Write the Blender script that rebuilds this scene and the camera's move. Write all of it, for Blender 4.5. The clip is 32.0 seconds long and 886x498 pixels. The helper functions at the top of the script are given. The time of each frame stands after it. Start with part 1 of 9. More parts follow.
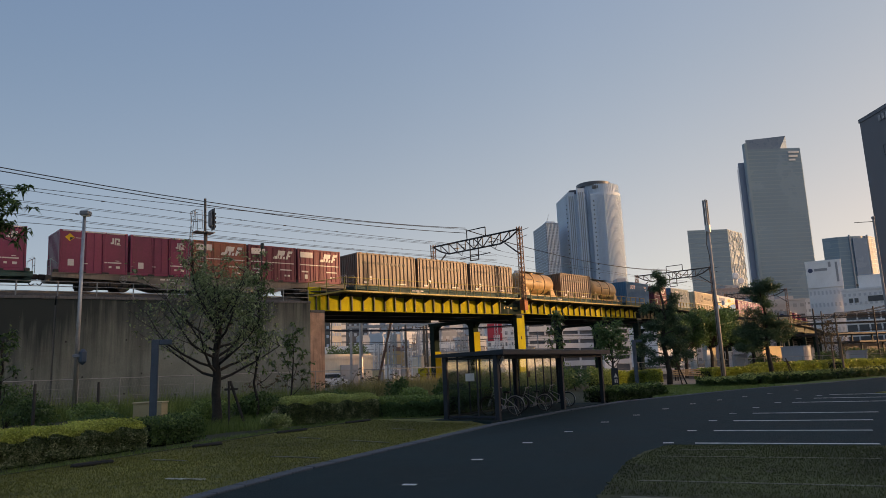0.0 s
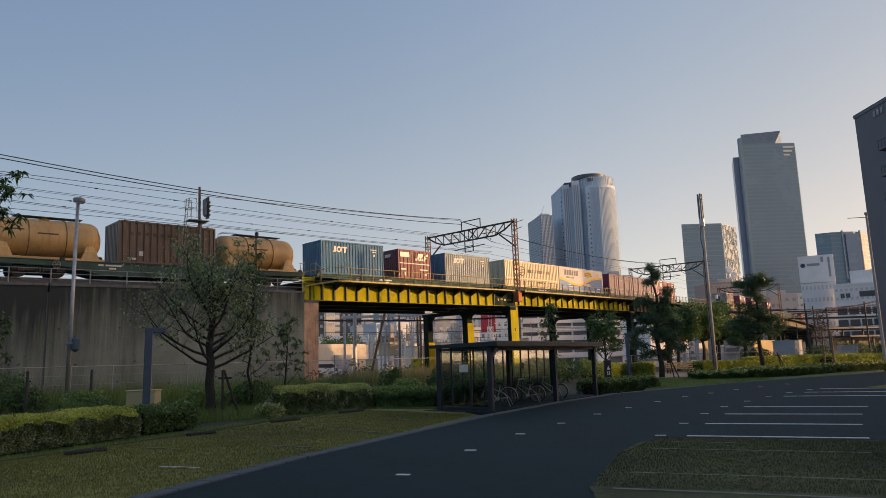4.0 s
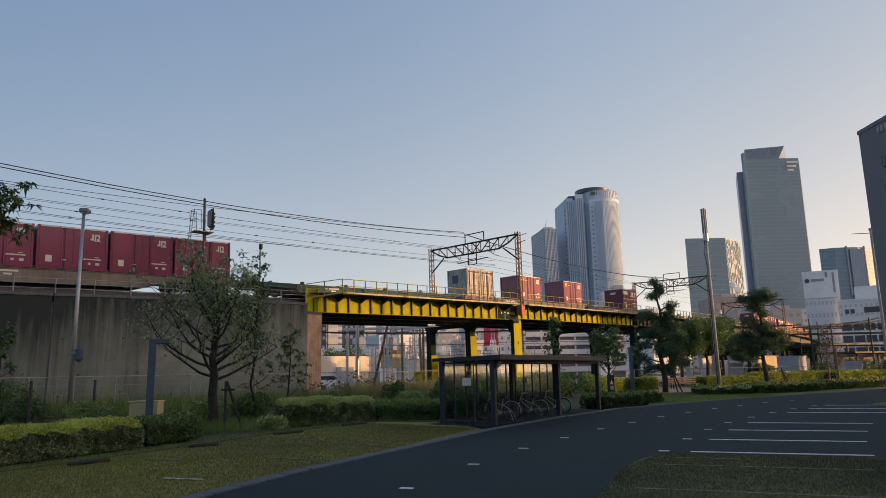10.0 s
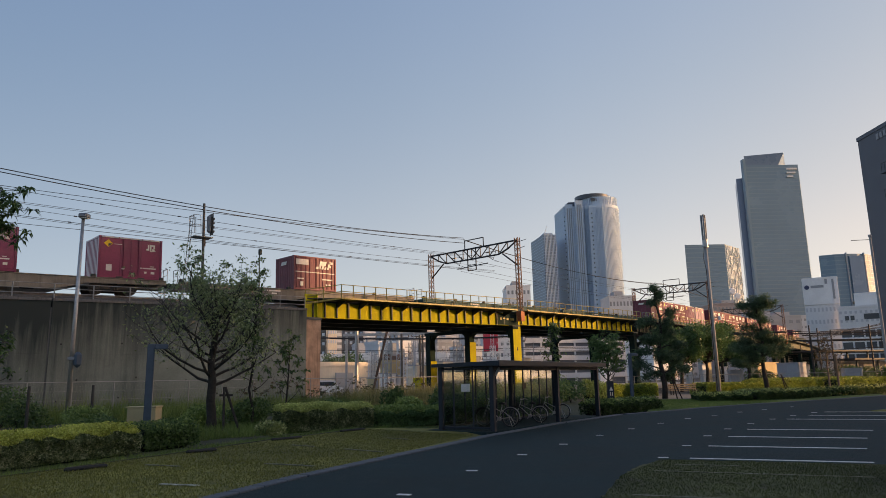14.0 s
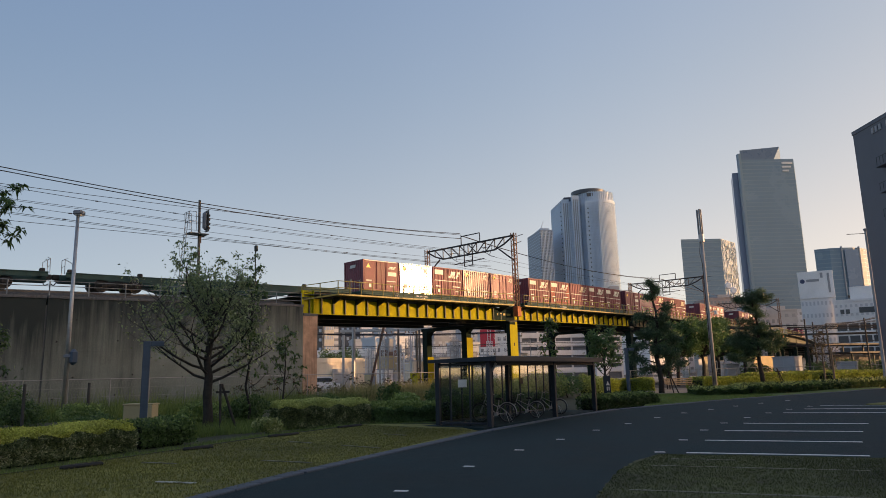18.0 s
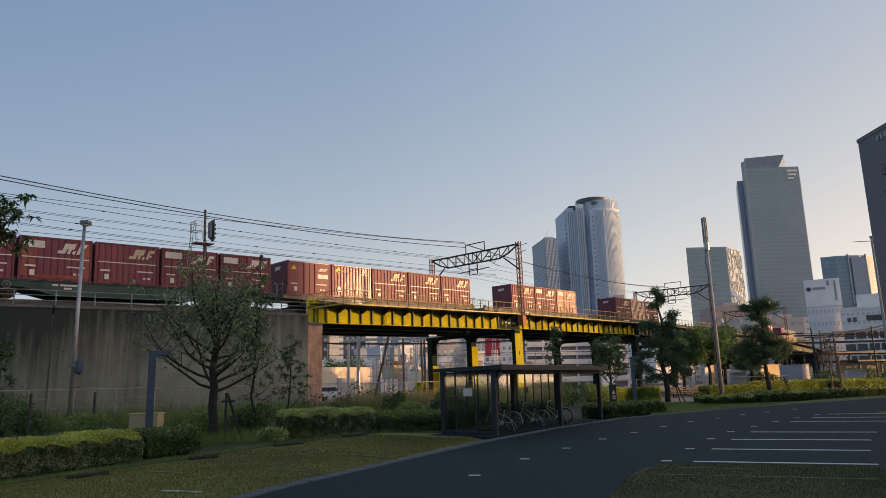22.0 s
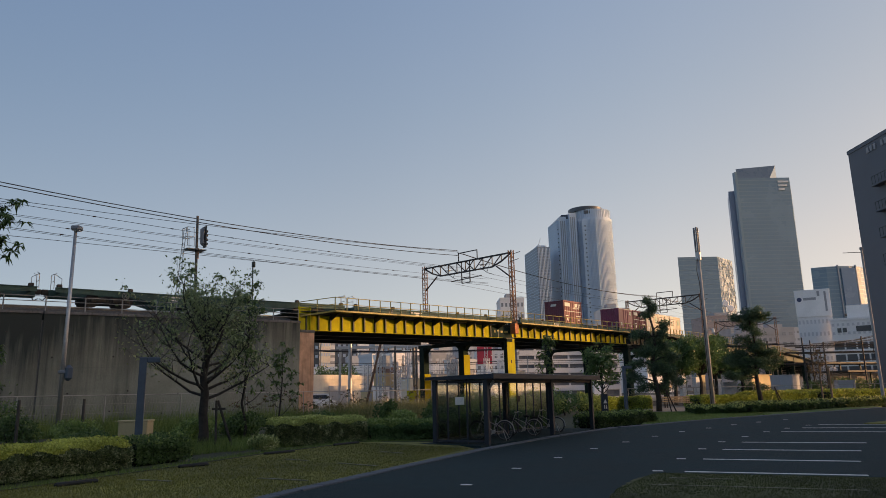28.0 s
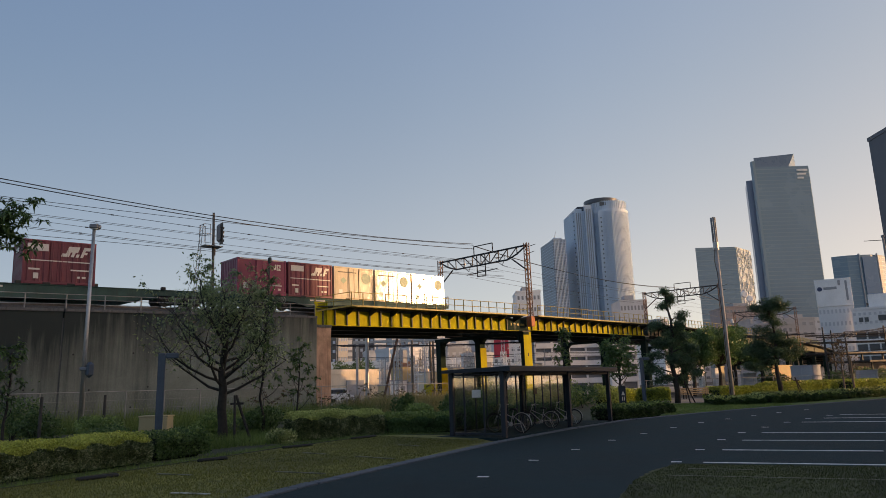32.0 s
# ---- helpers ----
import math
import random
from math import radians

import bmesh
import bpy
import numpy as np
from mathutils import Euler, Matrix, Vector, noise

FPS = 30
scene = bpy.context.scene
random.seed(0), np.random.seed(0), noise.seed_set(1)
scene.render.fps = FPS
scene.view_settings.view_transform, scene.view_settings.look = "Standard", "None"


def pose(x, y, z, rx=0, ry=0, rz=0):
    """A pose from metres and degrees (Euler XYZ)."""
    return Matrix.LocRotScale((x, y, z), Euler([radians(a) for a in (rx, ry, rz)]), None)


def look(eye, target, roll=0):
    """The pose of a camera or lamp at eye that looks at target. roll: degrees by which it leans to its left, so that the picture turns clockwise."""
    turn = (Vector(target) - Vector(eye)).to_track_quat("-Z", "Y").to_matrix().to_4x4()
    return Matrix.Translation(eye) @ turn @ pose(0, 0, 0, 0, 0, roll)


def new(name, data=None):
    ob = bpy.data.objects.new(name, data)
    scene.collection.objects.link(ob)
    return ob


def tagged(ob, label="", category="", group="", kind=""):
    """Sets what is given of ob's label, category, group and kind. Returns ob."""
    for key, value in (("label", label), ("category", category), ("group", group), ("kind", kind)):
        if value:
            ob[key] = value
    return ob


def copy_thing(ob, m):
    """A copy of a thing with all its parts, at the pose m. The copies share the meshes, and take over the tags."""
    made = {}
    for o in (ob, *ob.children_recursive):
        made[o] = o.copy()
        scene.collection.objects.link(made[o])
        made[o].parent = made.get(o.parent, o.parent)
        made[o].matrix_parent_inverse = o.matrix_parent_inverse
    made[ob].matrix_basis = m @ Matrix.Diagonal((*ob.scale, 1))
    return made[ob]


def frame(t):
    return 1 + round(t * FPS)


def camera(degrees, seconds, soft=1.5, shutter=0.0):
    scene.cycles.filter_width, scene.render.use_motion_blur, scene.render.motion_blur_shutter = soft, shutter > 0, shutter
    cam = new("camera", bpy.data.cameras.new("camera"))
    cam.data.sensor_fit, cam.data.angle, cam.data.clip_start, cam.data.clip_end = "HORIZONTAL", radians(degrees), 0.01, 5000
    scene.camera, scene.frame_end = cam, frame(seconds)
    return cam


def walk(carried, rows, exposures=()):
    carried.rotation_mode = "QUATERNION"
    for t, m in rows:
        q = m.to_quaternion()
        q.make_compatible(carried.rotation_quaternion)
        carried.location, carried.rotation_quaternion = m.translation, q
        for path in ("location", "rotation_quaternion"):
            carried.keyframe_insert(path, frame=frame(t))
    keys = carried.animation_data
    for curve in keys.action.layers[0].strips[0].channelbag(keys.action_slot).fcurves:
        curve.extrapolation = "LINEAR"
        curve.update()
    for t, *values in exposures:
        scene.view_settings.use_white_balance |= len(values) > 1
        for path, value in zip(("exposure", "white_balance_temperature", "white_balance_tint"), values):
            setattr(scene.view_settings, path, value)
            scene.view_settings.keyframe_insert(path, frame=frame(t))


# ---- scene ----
cam = camera(66.0, 32.0, 0.6)
PATH = [
    (0, (0.0, 0.001, 1.6), (0.0, 1.97, 1.949), -2.2),
    (0.5, (-0.001, 0.006, 1.61), (-0.003, 1.974, 1.962), -2.3),
    (1, (-0.001, -0.003, 1.61), (-0.001, 1.964, 1.967), -2.3),
    (1.5, (-0.004, -0.01, 1.61), (-0.007, 1.957, 1.972), -2.3),
    (2, (-0.002, -0.033, 1.614), (-0.008, 1.934, 1.973), -2.1),
    (2.5, (-0.024, -0.028, 1.603), (-0.023, 1.941, 1.953), -1.9),
    (3, (0.001, 0.035, 1.595), (0.007, 2.006, 1.936), -1.9),
    (3.5, (-0.02, -0.01, 1.607), (-0.009, 1.963, 1.936), -1.8),
    (5.5, (-0.023, -0.008, 1.601), (-0.003, 1.967, 1.919), -1.2),
    (6, (-0.014, 0.02, 1.607), (0.002, 1.993, 1.935), -1.0),
    (6.5, (-0.034, -0.023, 1.607), (-0.022, 1.949, 1.943), -1.0),
    (7, (-0.037, -0.008, 1.603), (-0.027, 1.962, 1.948), -1.1),
    (7.5, (-0.04, -0.013, 1.61), (-0.027, 1.955, 1.964), -1.0),
    (8, (-0.013, -0.002, 1.608), (-0.003, 1.965, 1.965), -1.3),
    (8.5, (-0.035, -0.044, 1.615), (-0.028, 1.924, 1.968), -1.1),
    (9, (-0.031, 0.005, 1.607), (-0.025, 1.973, 1.963), -1.2),
    (9.5, (-0.027, -0.031, 1.612), (-0.023, 1.937, 1.97), -1.2),
    (10, (-0.046, -0.067, 1.615), (-0.039, 1.9, 1.974), -1.2),
    (10.5, (-0.029, -0.016, 1.61), (-0.019, 1.951, 1.972), -1.3),
    (11, (-0.03, -0.045, 1.61), (-0.021, 1.921, 1.978), -1.4),
    (11.5, (-0.022, -0.008, 1.604), (-0.017, 1.957, 1.976), -1.2),
    (12, (-0.034, -0.022, 1.617), (-0.033, 1.942, 1.995), -1.2),
    (12.5, (-0.026, -0.036, 1.609), (-0.023, 1.928, 1.99), -1.3),
    (13, (-0.034, -0.039, 1.617), (-0.03, 1.925, 1.998), -1.2),
    (13.5, (-0.026, -0.037, 1.606), (-0.019, 1.927, 1.985), -1.2),
    (14, (-0.025, -0.048, 1.61), (-0.017, 1.917, 1.986), -1.1),
    (14.5, (-0.034, -0.023, 1.614), (-0.025, 1.941, 1.991), -1.3),
    (16.5, (-0.015, 0.014, 1.595), (0.001, 1.981, 1.956), -1.4),
    (17, (-0.009, 0.002, 1.615), (0.012, 1.97, 1.972), -1.5),
    (17.5, (-0.022, -0.018, 1.611), (-0.003, 1.949, 1.972), -1.6),
    (18, (-0.017, -0.017, 1.619), (0.001, 1.95, 1.982), -1.4),
    (18.5, (-0.03, -0.032, 1.609), (-0.012, 1.934, 1.977), -1.6),
    (19, (-0.019, -0.024, 1.605), (-0.004, 1.941, 1.975), -1.6),
    (19.5, (-0.035, -0.056, 1.608), (-0.022, 1.909, 1.978), -1.5),
    (20, (-0.019, -0.024, 1.607), (-0.005, 1.941, 1.979), -1.6),
    (20.5, (-0.013, -0.03, 1.614), (-0.004, 1.934, 1.992), -1.6),
    (21, (-0.013, -0.008, 1.604), (-0.007, 1.956, 1.985), -1.6),
    (21.5, (-0.018, -0.011, 1.611), (-0.011, 1.952, 1.994), -1.6),
    (22, (-0.024, -0.043, 1.607), (-0.019, 1.919, 1.996), -1.5),
    (22.5, (-0.023, -0.003, 1.615), (-0.023, 1.958, 2.008), -1.4),
    (23, (-0.023, -0.029, 1.613), (-0.022, 1.93, 2.014), -1.5),
    (23.5, (-0.036, -0.061, 1.614), (-0.029, 1.896, 2.026), -1.3),
    (24, (-0.047, -0.074, 1.614), (-0.027, 1.882, 2.029), -1.4),
    (24.5, (-0.015, -0.023, 1.604), (0.01, 1.933, 2.02), -1.2),
    (25, (-0.022, -0.057, 1.614), (0.005, 1.9, 2.024), -1.3),
    (25.5, (-0.021, -0.001, 1.607), (0.003, 1.956, 2.016), -1.3),
    (27.5, (-0.022, -0.05, 1.608), (0.006, 1.908, 2.014), -1.3),
    (28, (-0.035, -0.052, 1.618), (-0.008, 1.905, 2.029), -1.2),
    (28.5, (-0.024, -0.051, 1.63), (0.005, 1.904, 2.048), -1.2),
    (29, (-0.022, -0.067, 1.634), (0.004, 1.886, 2.065), -1.0),
    (29.5, (-0.003, -0.032, 1.638), (0.01, 1.918, 2.085), -1.2),
    (30, (0.002, -0.041, 1.614), (0.001, 1.908, 2.062), -1.2),
    (30.5, (-0.003, -0.048, 1.623), (-0.017, 1.904, 2.061), -1.2),
    (31, (-0.007, -0.039, 1.618), (-0.023, 1.916, 2.041), -1.4),
    (31.5, (-0.012, -0.045, 1.624), (-0.028, 1.912, 2.034), -1.6),
    (32, (-0.003, -0.009, 1.594), (-0.022, 1.952, 1.989), -1.7),
]
EXPOSURES = [(0, 1.15, 8950, 22), (5, 1.26, 8950, 22), (8, 1.32, 8950, 22), (23.4, 1.32, 8950, 22), (25.3, 1.19, 8950, 22), (32, 1.17, 8950, 22)]
walk(cam, [(t, look(eye, target, roll)) for t, eye, target, roll in PATH], EXPOSURES)

# ---- world and sun ----
SUN_EL, SUN_AZ = radians(8.0), radians(92.0)  # azimuth from +y towards +x
world = bpy.data.worlds.new("sky")
world.use_nodes = True
scene.world = world
wn = world.node_tree.nodes
sky = wn.new("ShaderNodeTexSky")
sky.sky_type, sky.sun_disc = "NISHITA", False
sky.sun_elevation, sky.sun_rotation = SUN_EL, SUN_AZ
sky.air_density, sky.dust_density, sky.ozone_density = 1.0, 2.0, 1.9
# a hazy city horizon: the pale band above it is drawn thinner
sky_way, sky_lift, sky_unit = wn.new("ShaderNodeTexCoord"), wn.new("ShaderNodeVectorMath"), wn.new("ShaderNodeVectorMath")
sky_lift.inputs[1].default_value = (0.0, 0.0, 0.14)
sky_unit.operation = "NORMALIZE"
world.node_tree.links.new(sky_way.outputs["Generated"], sky_lift.inputs[0])
world.node_tree.links.new(sky_lift.outputs[0], sky_unit.inputs[0])
world.node_tree.links.new(sky_unit.outputs[0], sky.inputs["Vector"])
# smog: bluer and deeper away from the sun, paler and pinker towards it, in one smooth turn
sky_side, sky_ramp, sky_tint = wn.new("ShaderNodeVectorMath"), wn.new("ShaderNodeValToRGB"), wn.new("ShaderNodeMix")
sky_turn = wn.new("ShaderNodeMapRange")
sky_side.operation = "DOT_PRODUCT"
sky_side.inputs[1].default_value = (math.sin(SUN_AZ), math.cos(SUN_AZ), 0.0)
sky_turn.inputs[1].default_value, sky_turn.inputs[2].default_value = -0.7, 0.7
SMOG = [(0.0, 0.8), (0.09, 0.85), (0.165, 0.93), (0.26, 1.02), (0.475, 1.12), (0.6, 1.12), (0.71, 1.05), (0.8, 0.96), (0.87, 0.9), (1.0, 0.86)]
for k in range(len(SMOG) - 2):
    sky_ramp.color_ramp.elements.new(SMOG[k + 1][0])
for stop, (f, gain) in zip(sky_ramp.color_ramp.elements, SMOG):
    stop.color = (gain * (0.66 + 0.47 * f), gain * (0.77 + 0.265 * f), gain * (0.9 + 0.075 * f), 1)
sky_tint.data_type, sky_tint.blend_type = "RGBA", "MULTIPLY"
sky_tint.inputs[0].default_value = 1.0
world.node_tree.links.new(sky_way.outputs["Generated"], sky_side.inputs[0])
world.node_tree.links.new(sky_side.outputs["Value"], sky_turn.inputs[0])
world.node_tree.links.new(sky_turn.outputs[0], sky_ramp.inputs[0])
world.node_tree.links.new(sky.outputs[0], sky_tint.inputs[6])
world.node_tree.links.new(sky_ramp.outputs[0], sky_tint.inputs[7])
# and a warm grey veil low over the city, bluer overhead
sky_high, sky_veil, sky_mix = wn.new("ShaderNodeSeparateXYZ"), wn.new("ShaderNodeValToRGB"), wn.new("ShaderNodeMix")
for place in (0.18, 0.28, 0.4, 0.55):
    sky_veil.color_ramp.elements.new(place)
for stop, tone in zip(sky_veil.color_ramp.elements, ((1.16, 0.98, 0.87, 1), (1.15, 0.985, 0.89, 1), (1.08, 0.99, 0.92, 1), (1.0, 0.995, 0.97, 1), (0.93, 1.0, 1.05, 1), (0.72, 0.78, 0.88, 1))):
    stop.color = tone
sky_mix.data_type, sky_mix.blend_type = "RGBA", "MULTIPLY"
sky_mix.inputs[0].default_value = 1.0
world.node_tree.links.new(sky_way.outputs["Generated"], sky_high.inputs[0])
world.node_tree.links.new(sky_high.outputs["Z"], sky_veil.inputs[0])
world.node_tree.links.new(sky_tint.outputs[2], sky_mix.inputs[6])
world.node_tree.links.new(sky_veil.outputs[0], sky_mix.inputs[7])
world.node_tree.links.new(sky_mix.outputs[2], wn["Background"].inputs[0])
wn["Background"].inputs[1].default_value = 0.175
sun = new("sun", bpy.data.lights.new("sun", "SUN"))
sun.data.energy, sun.data.angle, sun.data.color = 1.25, radians(0.8), (1.0, 0.70, 0.42)
sun_dir = Vector((math.sin(SUN_AZ) * math.cos(SUN_EL), math.cos(SUN_AZ) * math.cos(SUN_EL), math.sin(SUN_EL)))
sun.matrix_world = look(sun_dir * 100, (0, 0, 0))


# ---- materials ----
def node(nt, kind, **values):
    n = nt.nodes.new(kind)
    for key, value in values.items():
        n.inputs[key].default_value = value
    return n


def surface(name, color, rough=0.7, metal=0.0, vary=0.25, scale=3.0, bump=0.15, bump_scale=30.0, streak=0.0, dirt=(0.08, 0.07, 0.06), dirt_amount=0.0,
            piece=0.0, spec=0.5, coat=0.0, coat_rough=0.2):
    """A painted, mineral or metal surface: broad and fine variation of its colour, upright streaks, dirt and fine relief."""
    m = bpy.data.materials.new(name)
    m.use_nodes = True
    nt = m.node_tree
    bsdf = nt.nodes["Principled BSDF"]
    link = nt.links.new
    coord = nt.nodes.new("ShaderNodeTexCoord")
    broad = node(nt, "ShaderNodeTexNoise", Scale=scale, Detail=6.0, Roughness=0.6)
    fine = node(nt, "ShaderNodeTexNoise", Scale=bump_scale, Detail=4.0, Roughness=0.65)
    link(coord.outputs["Object"], broad.inputs["Vector"])
    link(coord.outputs["Object"], fine.inputs["Vector"])
    base = nt.nodes.new("ShaderNodeMix")
    base.data_type = "RGBA"
    base.inputs[6].default_value = (*[c * (1 - vary) for c in color], 1)
    base.inputs[7].default_value = (*[min(1, c * (1 + vary)) for c in color], 1)
    spread = node(nt, "ShaderNodeMapRange")
    spread.inputs[1].default_value, spread.inputs[2].default_value = 0.3, 0.7
    link(broad.outputs[0], spread.inputs[0])
    link(spread.outputs[0], base.inputs[0])
    out = base.outputs[2]
    speck = nt.nodes.new("ShaderNodeMix")
    speck.data_type, speck.blend_type = "RGBA", "MULTIPLY"
    speck.inputs[0].default_value = min(1.0, 0.5 + vary)
    tone = node(nt, "ShaderNodeMapRange")
    tone.inputs[1].default_value, tone.inputs[2].default_value, tone.inputs[3].default_value, tone.inputs[4].default_value = 0.25, 0.75, 0.75, 1.2
    link(fine.outputs[0], tone.inputs[0])
    link(out, speck.inputs[6])
    link(tone.outputs[0], speck.inputs[7])
    out = speck.outputs[2]
    if streak or dirt_amount:
        mapping = nt.nodes.new("ShaderNodeMapping")
        mapping.inputs["Scale"].default_value = (6.0, 6.0, 0.35) if streak else (1.5, 1.5, 1.5)
        link(coord.outputs["Object"], mapping.inputs["Vector"])
        run = node(nt, "ShaderNodeTexNoise", Scale=1.0 if streak else 2.0, Detail=5.0, Roughness=0.6)
        link(mapping.outputs[0], run.inputs["Vector"])
        amount = node(nt, "ShaderNodeMapRange")
        amount.inputs[1].default_value, amount.inputs[2].default_value = 0.5, 0.72
        amount.inputs[4].default_value = max(streak, dirt_amount)
        link(run.outputs[0], amount.inputs[0])
        dirty = nt.nodes.new("ShaderNodeMix")
        dirty.data_type = "RGBA"
        dirty.inputs[7].default_value = (*dirt, 1)
        link(amount.outputs[0], dirty.inputs[0])
        link(out, dirty.inputs[6])
        out = dirty.outputs[2]
    if piece:
        info = nt.nodes.new("ShaderNodeObjectInfo")
        gain = node(nt, "ShaderNodeMapRange")
        gain.inputs[3].default_value, gain.inputs[4].default_value = 1 - piece, 1 + piece
        link(info.outputs["Random"], gain.inputs[0])
        each = nt.nodes.new("ShaderNodeMix")
        each.data_type, each.blend_type = "RGBA", "MULTIPLY"
        each.inputs[0].default_value = 1.0
        link(out, each.inputs[6])
        link(gain.outputs[0], each.inputs[7])
        out = each.outputs[2]
    link(out, bsdf.inputs["Base Color"])
    gloss = node(nt, "ShaderNodeMapRange")
    gloss.inputs[3].default_value, gloss.inputs[4].default_value = max(0.03, rough - 0.1), min(1.0, rough + 0.12)
    link(broad.outputs[0], gloss.inputs[0])
    link(gloss.outputs[0], bsdf.inputs["Roughness"])
    bsdf.inputs["Metallic"].default_value = metal
    bsdf.inputs["Specular IOR Level"].default_value = spec
    bsdf.inputs["Coat Weight"].default_value = coat
    if coat:
        bsdf.inputs["Coat Roughness"].default_value = coat_rough
        wave = node(nt, "ShaderNodeTexNoise", Scale=1.3, Detail=2.0, Roughness=0.5)
        link(coord.outputs["Object"], wave.inputs["Vector"])
        buckle = node(nt, "ShaderNodeBump", Strength=0.25, Distance=0.05)
        link(wave.outputs[0], buckle.inputs["Height"])
        link(buckle.outputs[0], bsdf.inputs["Coat Normal"])
    if bump:
        relief = node(nt, "ShaderNodeBump", Strength=bump, Distance=0.02)
        link(fine.outputs[0], relief.inputs["Height"])
        link(relief.outputs[0], bsdf.inputs["Normal"])
    return m


def leaf_surface(name, dark, light, tip=None, scale=1.2, tip_at=0.9):
    """Leaves: each one its own tone between dark and light, letting some light through."""
    m = bpy.data.materials.new(name)
    m.use_nodes = True
    nt = m.node_tree
    bsdf = nt.nodes["Principled BSDF"]
    geo = nt.nodes.new("ShaderNodeNewGeometry")
    coord = nt.nodes.new("ShaderNodeTexCoord")
    broad = node(nt, "ShaderNodeTexNoise", Scale=scale, Detail=3.0)
    nt.links.new(coord.outputs["Object"], broad.inputs["Vector"])
    add = nt.nodes.new("ShaderNodeMath")
    add.operation = "MULTIPLY_ADD"
    add.inputs[1].default_value = 0.6
    nt.links.new(geo.outputs["Random Per Island"], add.inputs[0])
    shift = nt.nodes.new("ShaderNodeMath")
    shift.operation = "MULTIPLY_ADD"
    shift.inputs[1].default_value, shift.inputs[2].default_value = 1.2, -0.4
    nt.links.new(broad.outputs[0], shift.inputs[0])
    nt.links.new(shift.outputs[0], add.inputs[2])
    ramp = nt.nodes.new("ShaderNodeValToRGB")
    ramp.color_ramp.elements[0].color, ramp.color_ramp.elements[1].color = (*dark, 1), (*light, 1)
    # tip: a third, palest tone; the hedge leaves use it for gloss highlights
    if tip:
        e = ramp.color_ramp.elements.new(tip_at)
        e.color = (*tip, 1)
        ramp.color_ramp.elements[1].position = tip_at - 0.2
        ramp.color_ramp.elements[1].color = (*light, 1)
        ramp.color_ramp.elements[-1].color = (*tip, 1)
    nt.links.new(add.outputs[0], ramp.inputs[0])
    nt.links.new(ramp.outputs[0], bsdf.inputs["Base Color"])
    bsdf.inputs["Roughness"].default_value = 0.38
    bsdf.inputs["Specular IOR Level"].default_value = 0.35
    through_leaf = nt.nodes.new("ShaderNodeBsdfTranslucent")
    nt.links.new(ramp.outputs[0], through_leaf.inputs["Color"])
    blend = nt.nodes.new("ShaderNodeMixShader")
    blend.inputs[0].default_value = 0.35
    nt.links.new(bsdf.outputs[0], blend.inputs[1])
    nt.links.new(through_leaf.outputs[0], blend.inputs[2])
    nt.links.new(blend.outputs[0], nt.nodes["Material Output"].inputs["Surface"])
    return m


def glass_surface(name, color, rough=0.08, alpha_like=0.0):
    m = bpy.data.materials.new(name)
    m.use_nodes = True
    bsdf = m.node_tree.nodes["Principled BSDF"]
    bsdf.inputs["Base Color"].default_value = (*color, 1)
    bsdf.inputs["Roughness"].default_value = rough
    bsdf.inputs["Transmission Weight"].default_value = alpha_like
    bsdf.inputs["IOR"].default_value = 1.45
    return m


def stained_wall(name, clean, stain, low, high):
    """Old concrete: dark algae runs from the coping downwards in broad and narrow streaks; darker towards its low-x
    end.
    """
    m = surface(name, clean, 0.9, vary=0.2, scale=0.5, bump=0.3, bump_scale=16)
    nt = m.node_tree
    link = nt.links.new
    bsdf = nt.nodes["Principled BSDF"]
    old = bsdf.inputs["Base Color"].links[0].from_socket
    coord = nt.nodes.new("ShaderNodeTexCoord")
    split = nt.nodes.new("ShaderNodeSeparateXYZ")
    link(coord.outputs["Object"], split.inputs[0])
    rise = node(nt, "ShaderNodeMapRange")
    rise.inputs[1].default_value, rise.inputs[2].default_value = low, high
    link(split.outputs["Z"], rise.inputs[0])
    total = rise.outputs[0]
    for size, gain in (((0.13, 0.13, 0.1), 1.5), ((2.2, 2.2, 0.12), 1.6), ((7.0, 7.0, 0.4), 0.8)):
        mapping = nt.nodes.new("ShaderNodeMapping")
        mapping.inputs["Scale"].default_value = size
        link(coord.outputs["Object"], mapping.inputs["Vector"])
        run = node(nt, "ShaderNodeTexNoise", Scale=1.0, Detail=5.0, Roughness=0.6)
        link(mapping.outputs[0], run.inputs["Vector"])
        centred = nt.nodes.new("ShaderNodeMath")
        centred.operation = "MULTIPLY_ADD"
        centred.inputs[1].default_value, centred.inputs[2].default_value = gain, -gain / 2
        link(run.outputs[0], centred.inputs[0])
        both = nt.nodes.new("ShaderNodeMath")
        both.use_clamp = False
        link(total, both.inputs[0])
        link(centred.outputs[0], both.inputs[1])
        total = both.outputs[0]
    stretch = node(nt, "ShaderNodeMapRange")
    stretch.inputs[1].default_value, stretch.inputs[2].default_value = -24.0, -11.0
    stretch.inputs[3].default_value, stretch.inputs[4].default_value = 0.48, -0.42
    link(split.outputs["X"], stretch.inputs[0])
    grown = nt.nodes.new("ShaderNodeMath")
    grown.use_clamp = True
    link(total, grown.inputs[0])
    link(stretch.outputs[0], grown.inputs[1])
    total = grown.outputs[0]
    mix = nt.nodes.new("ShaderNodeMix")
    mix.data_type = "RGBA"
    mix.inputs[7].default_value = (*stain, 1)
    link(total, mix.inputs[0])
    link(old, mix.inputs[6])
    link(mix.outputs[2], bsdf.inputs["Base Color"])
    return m


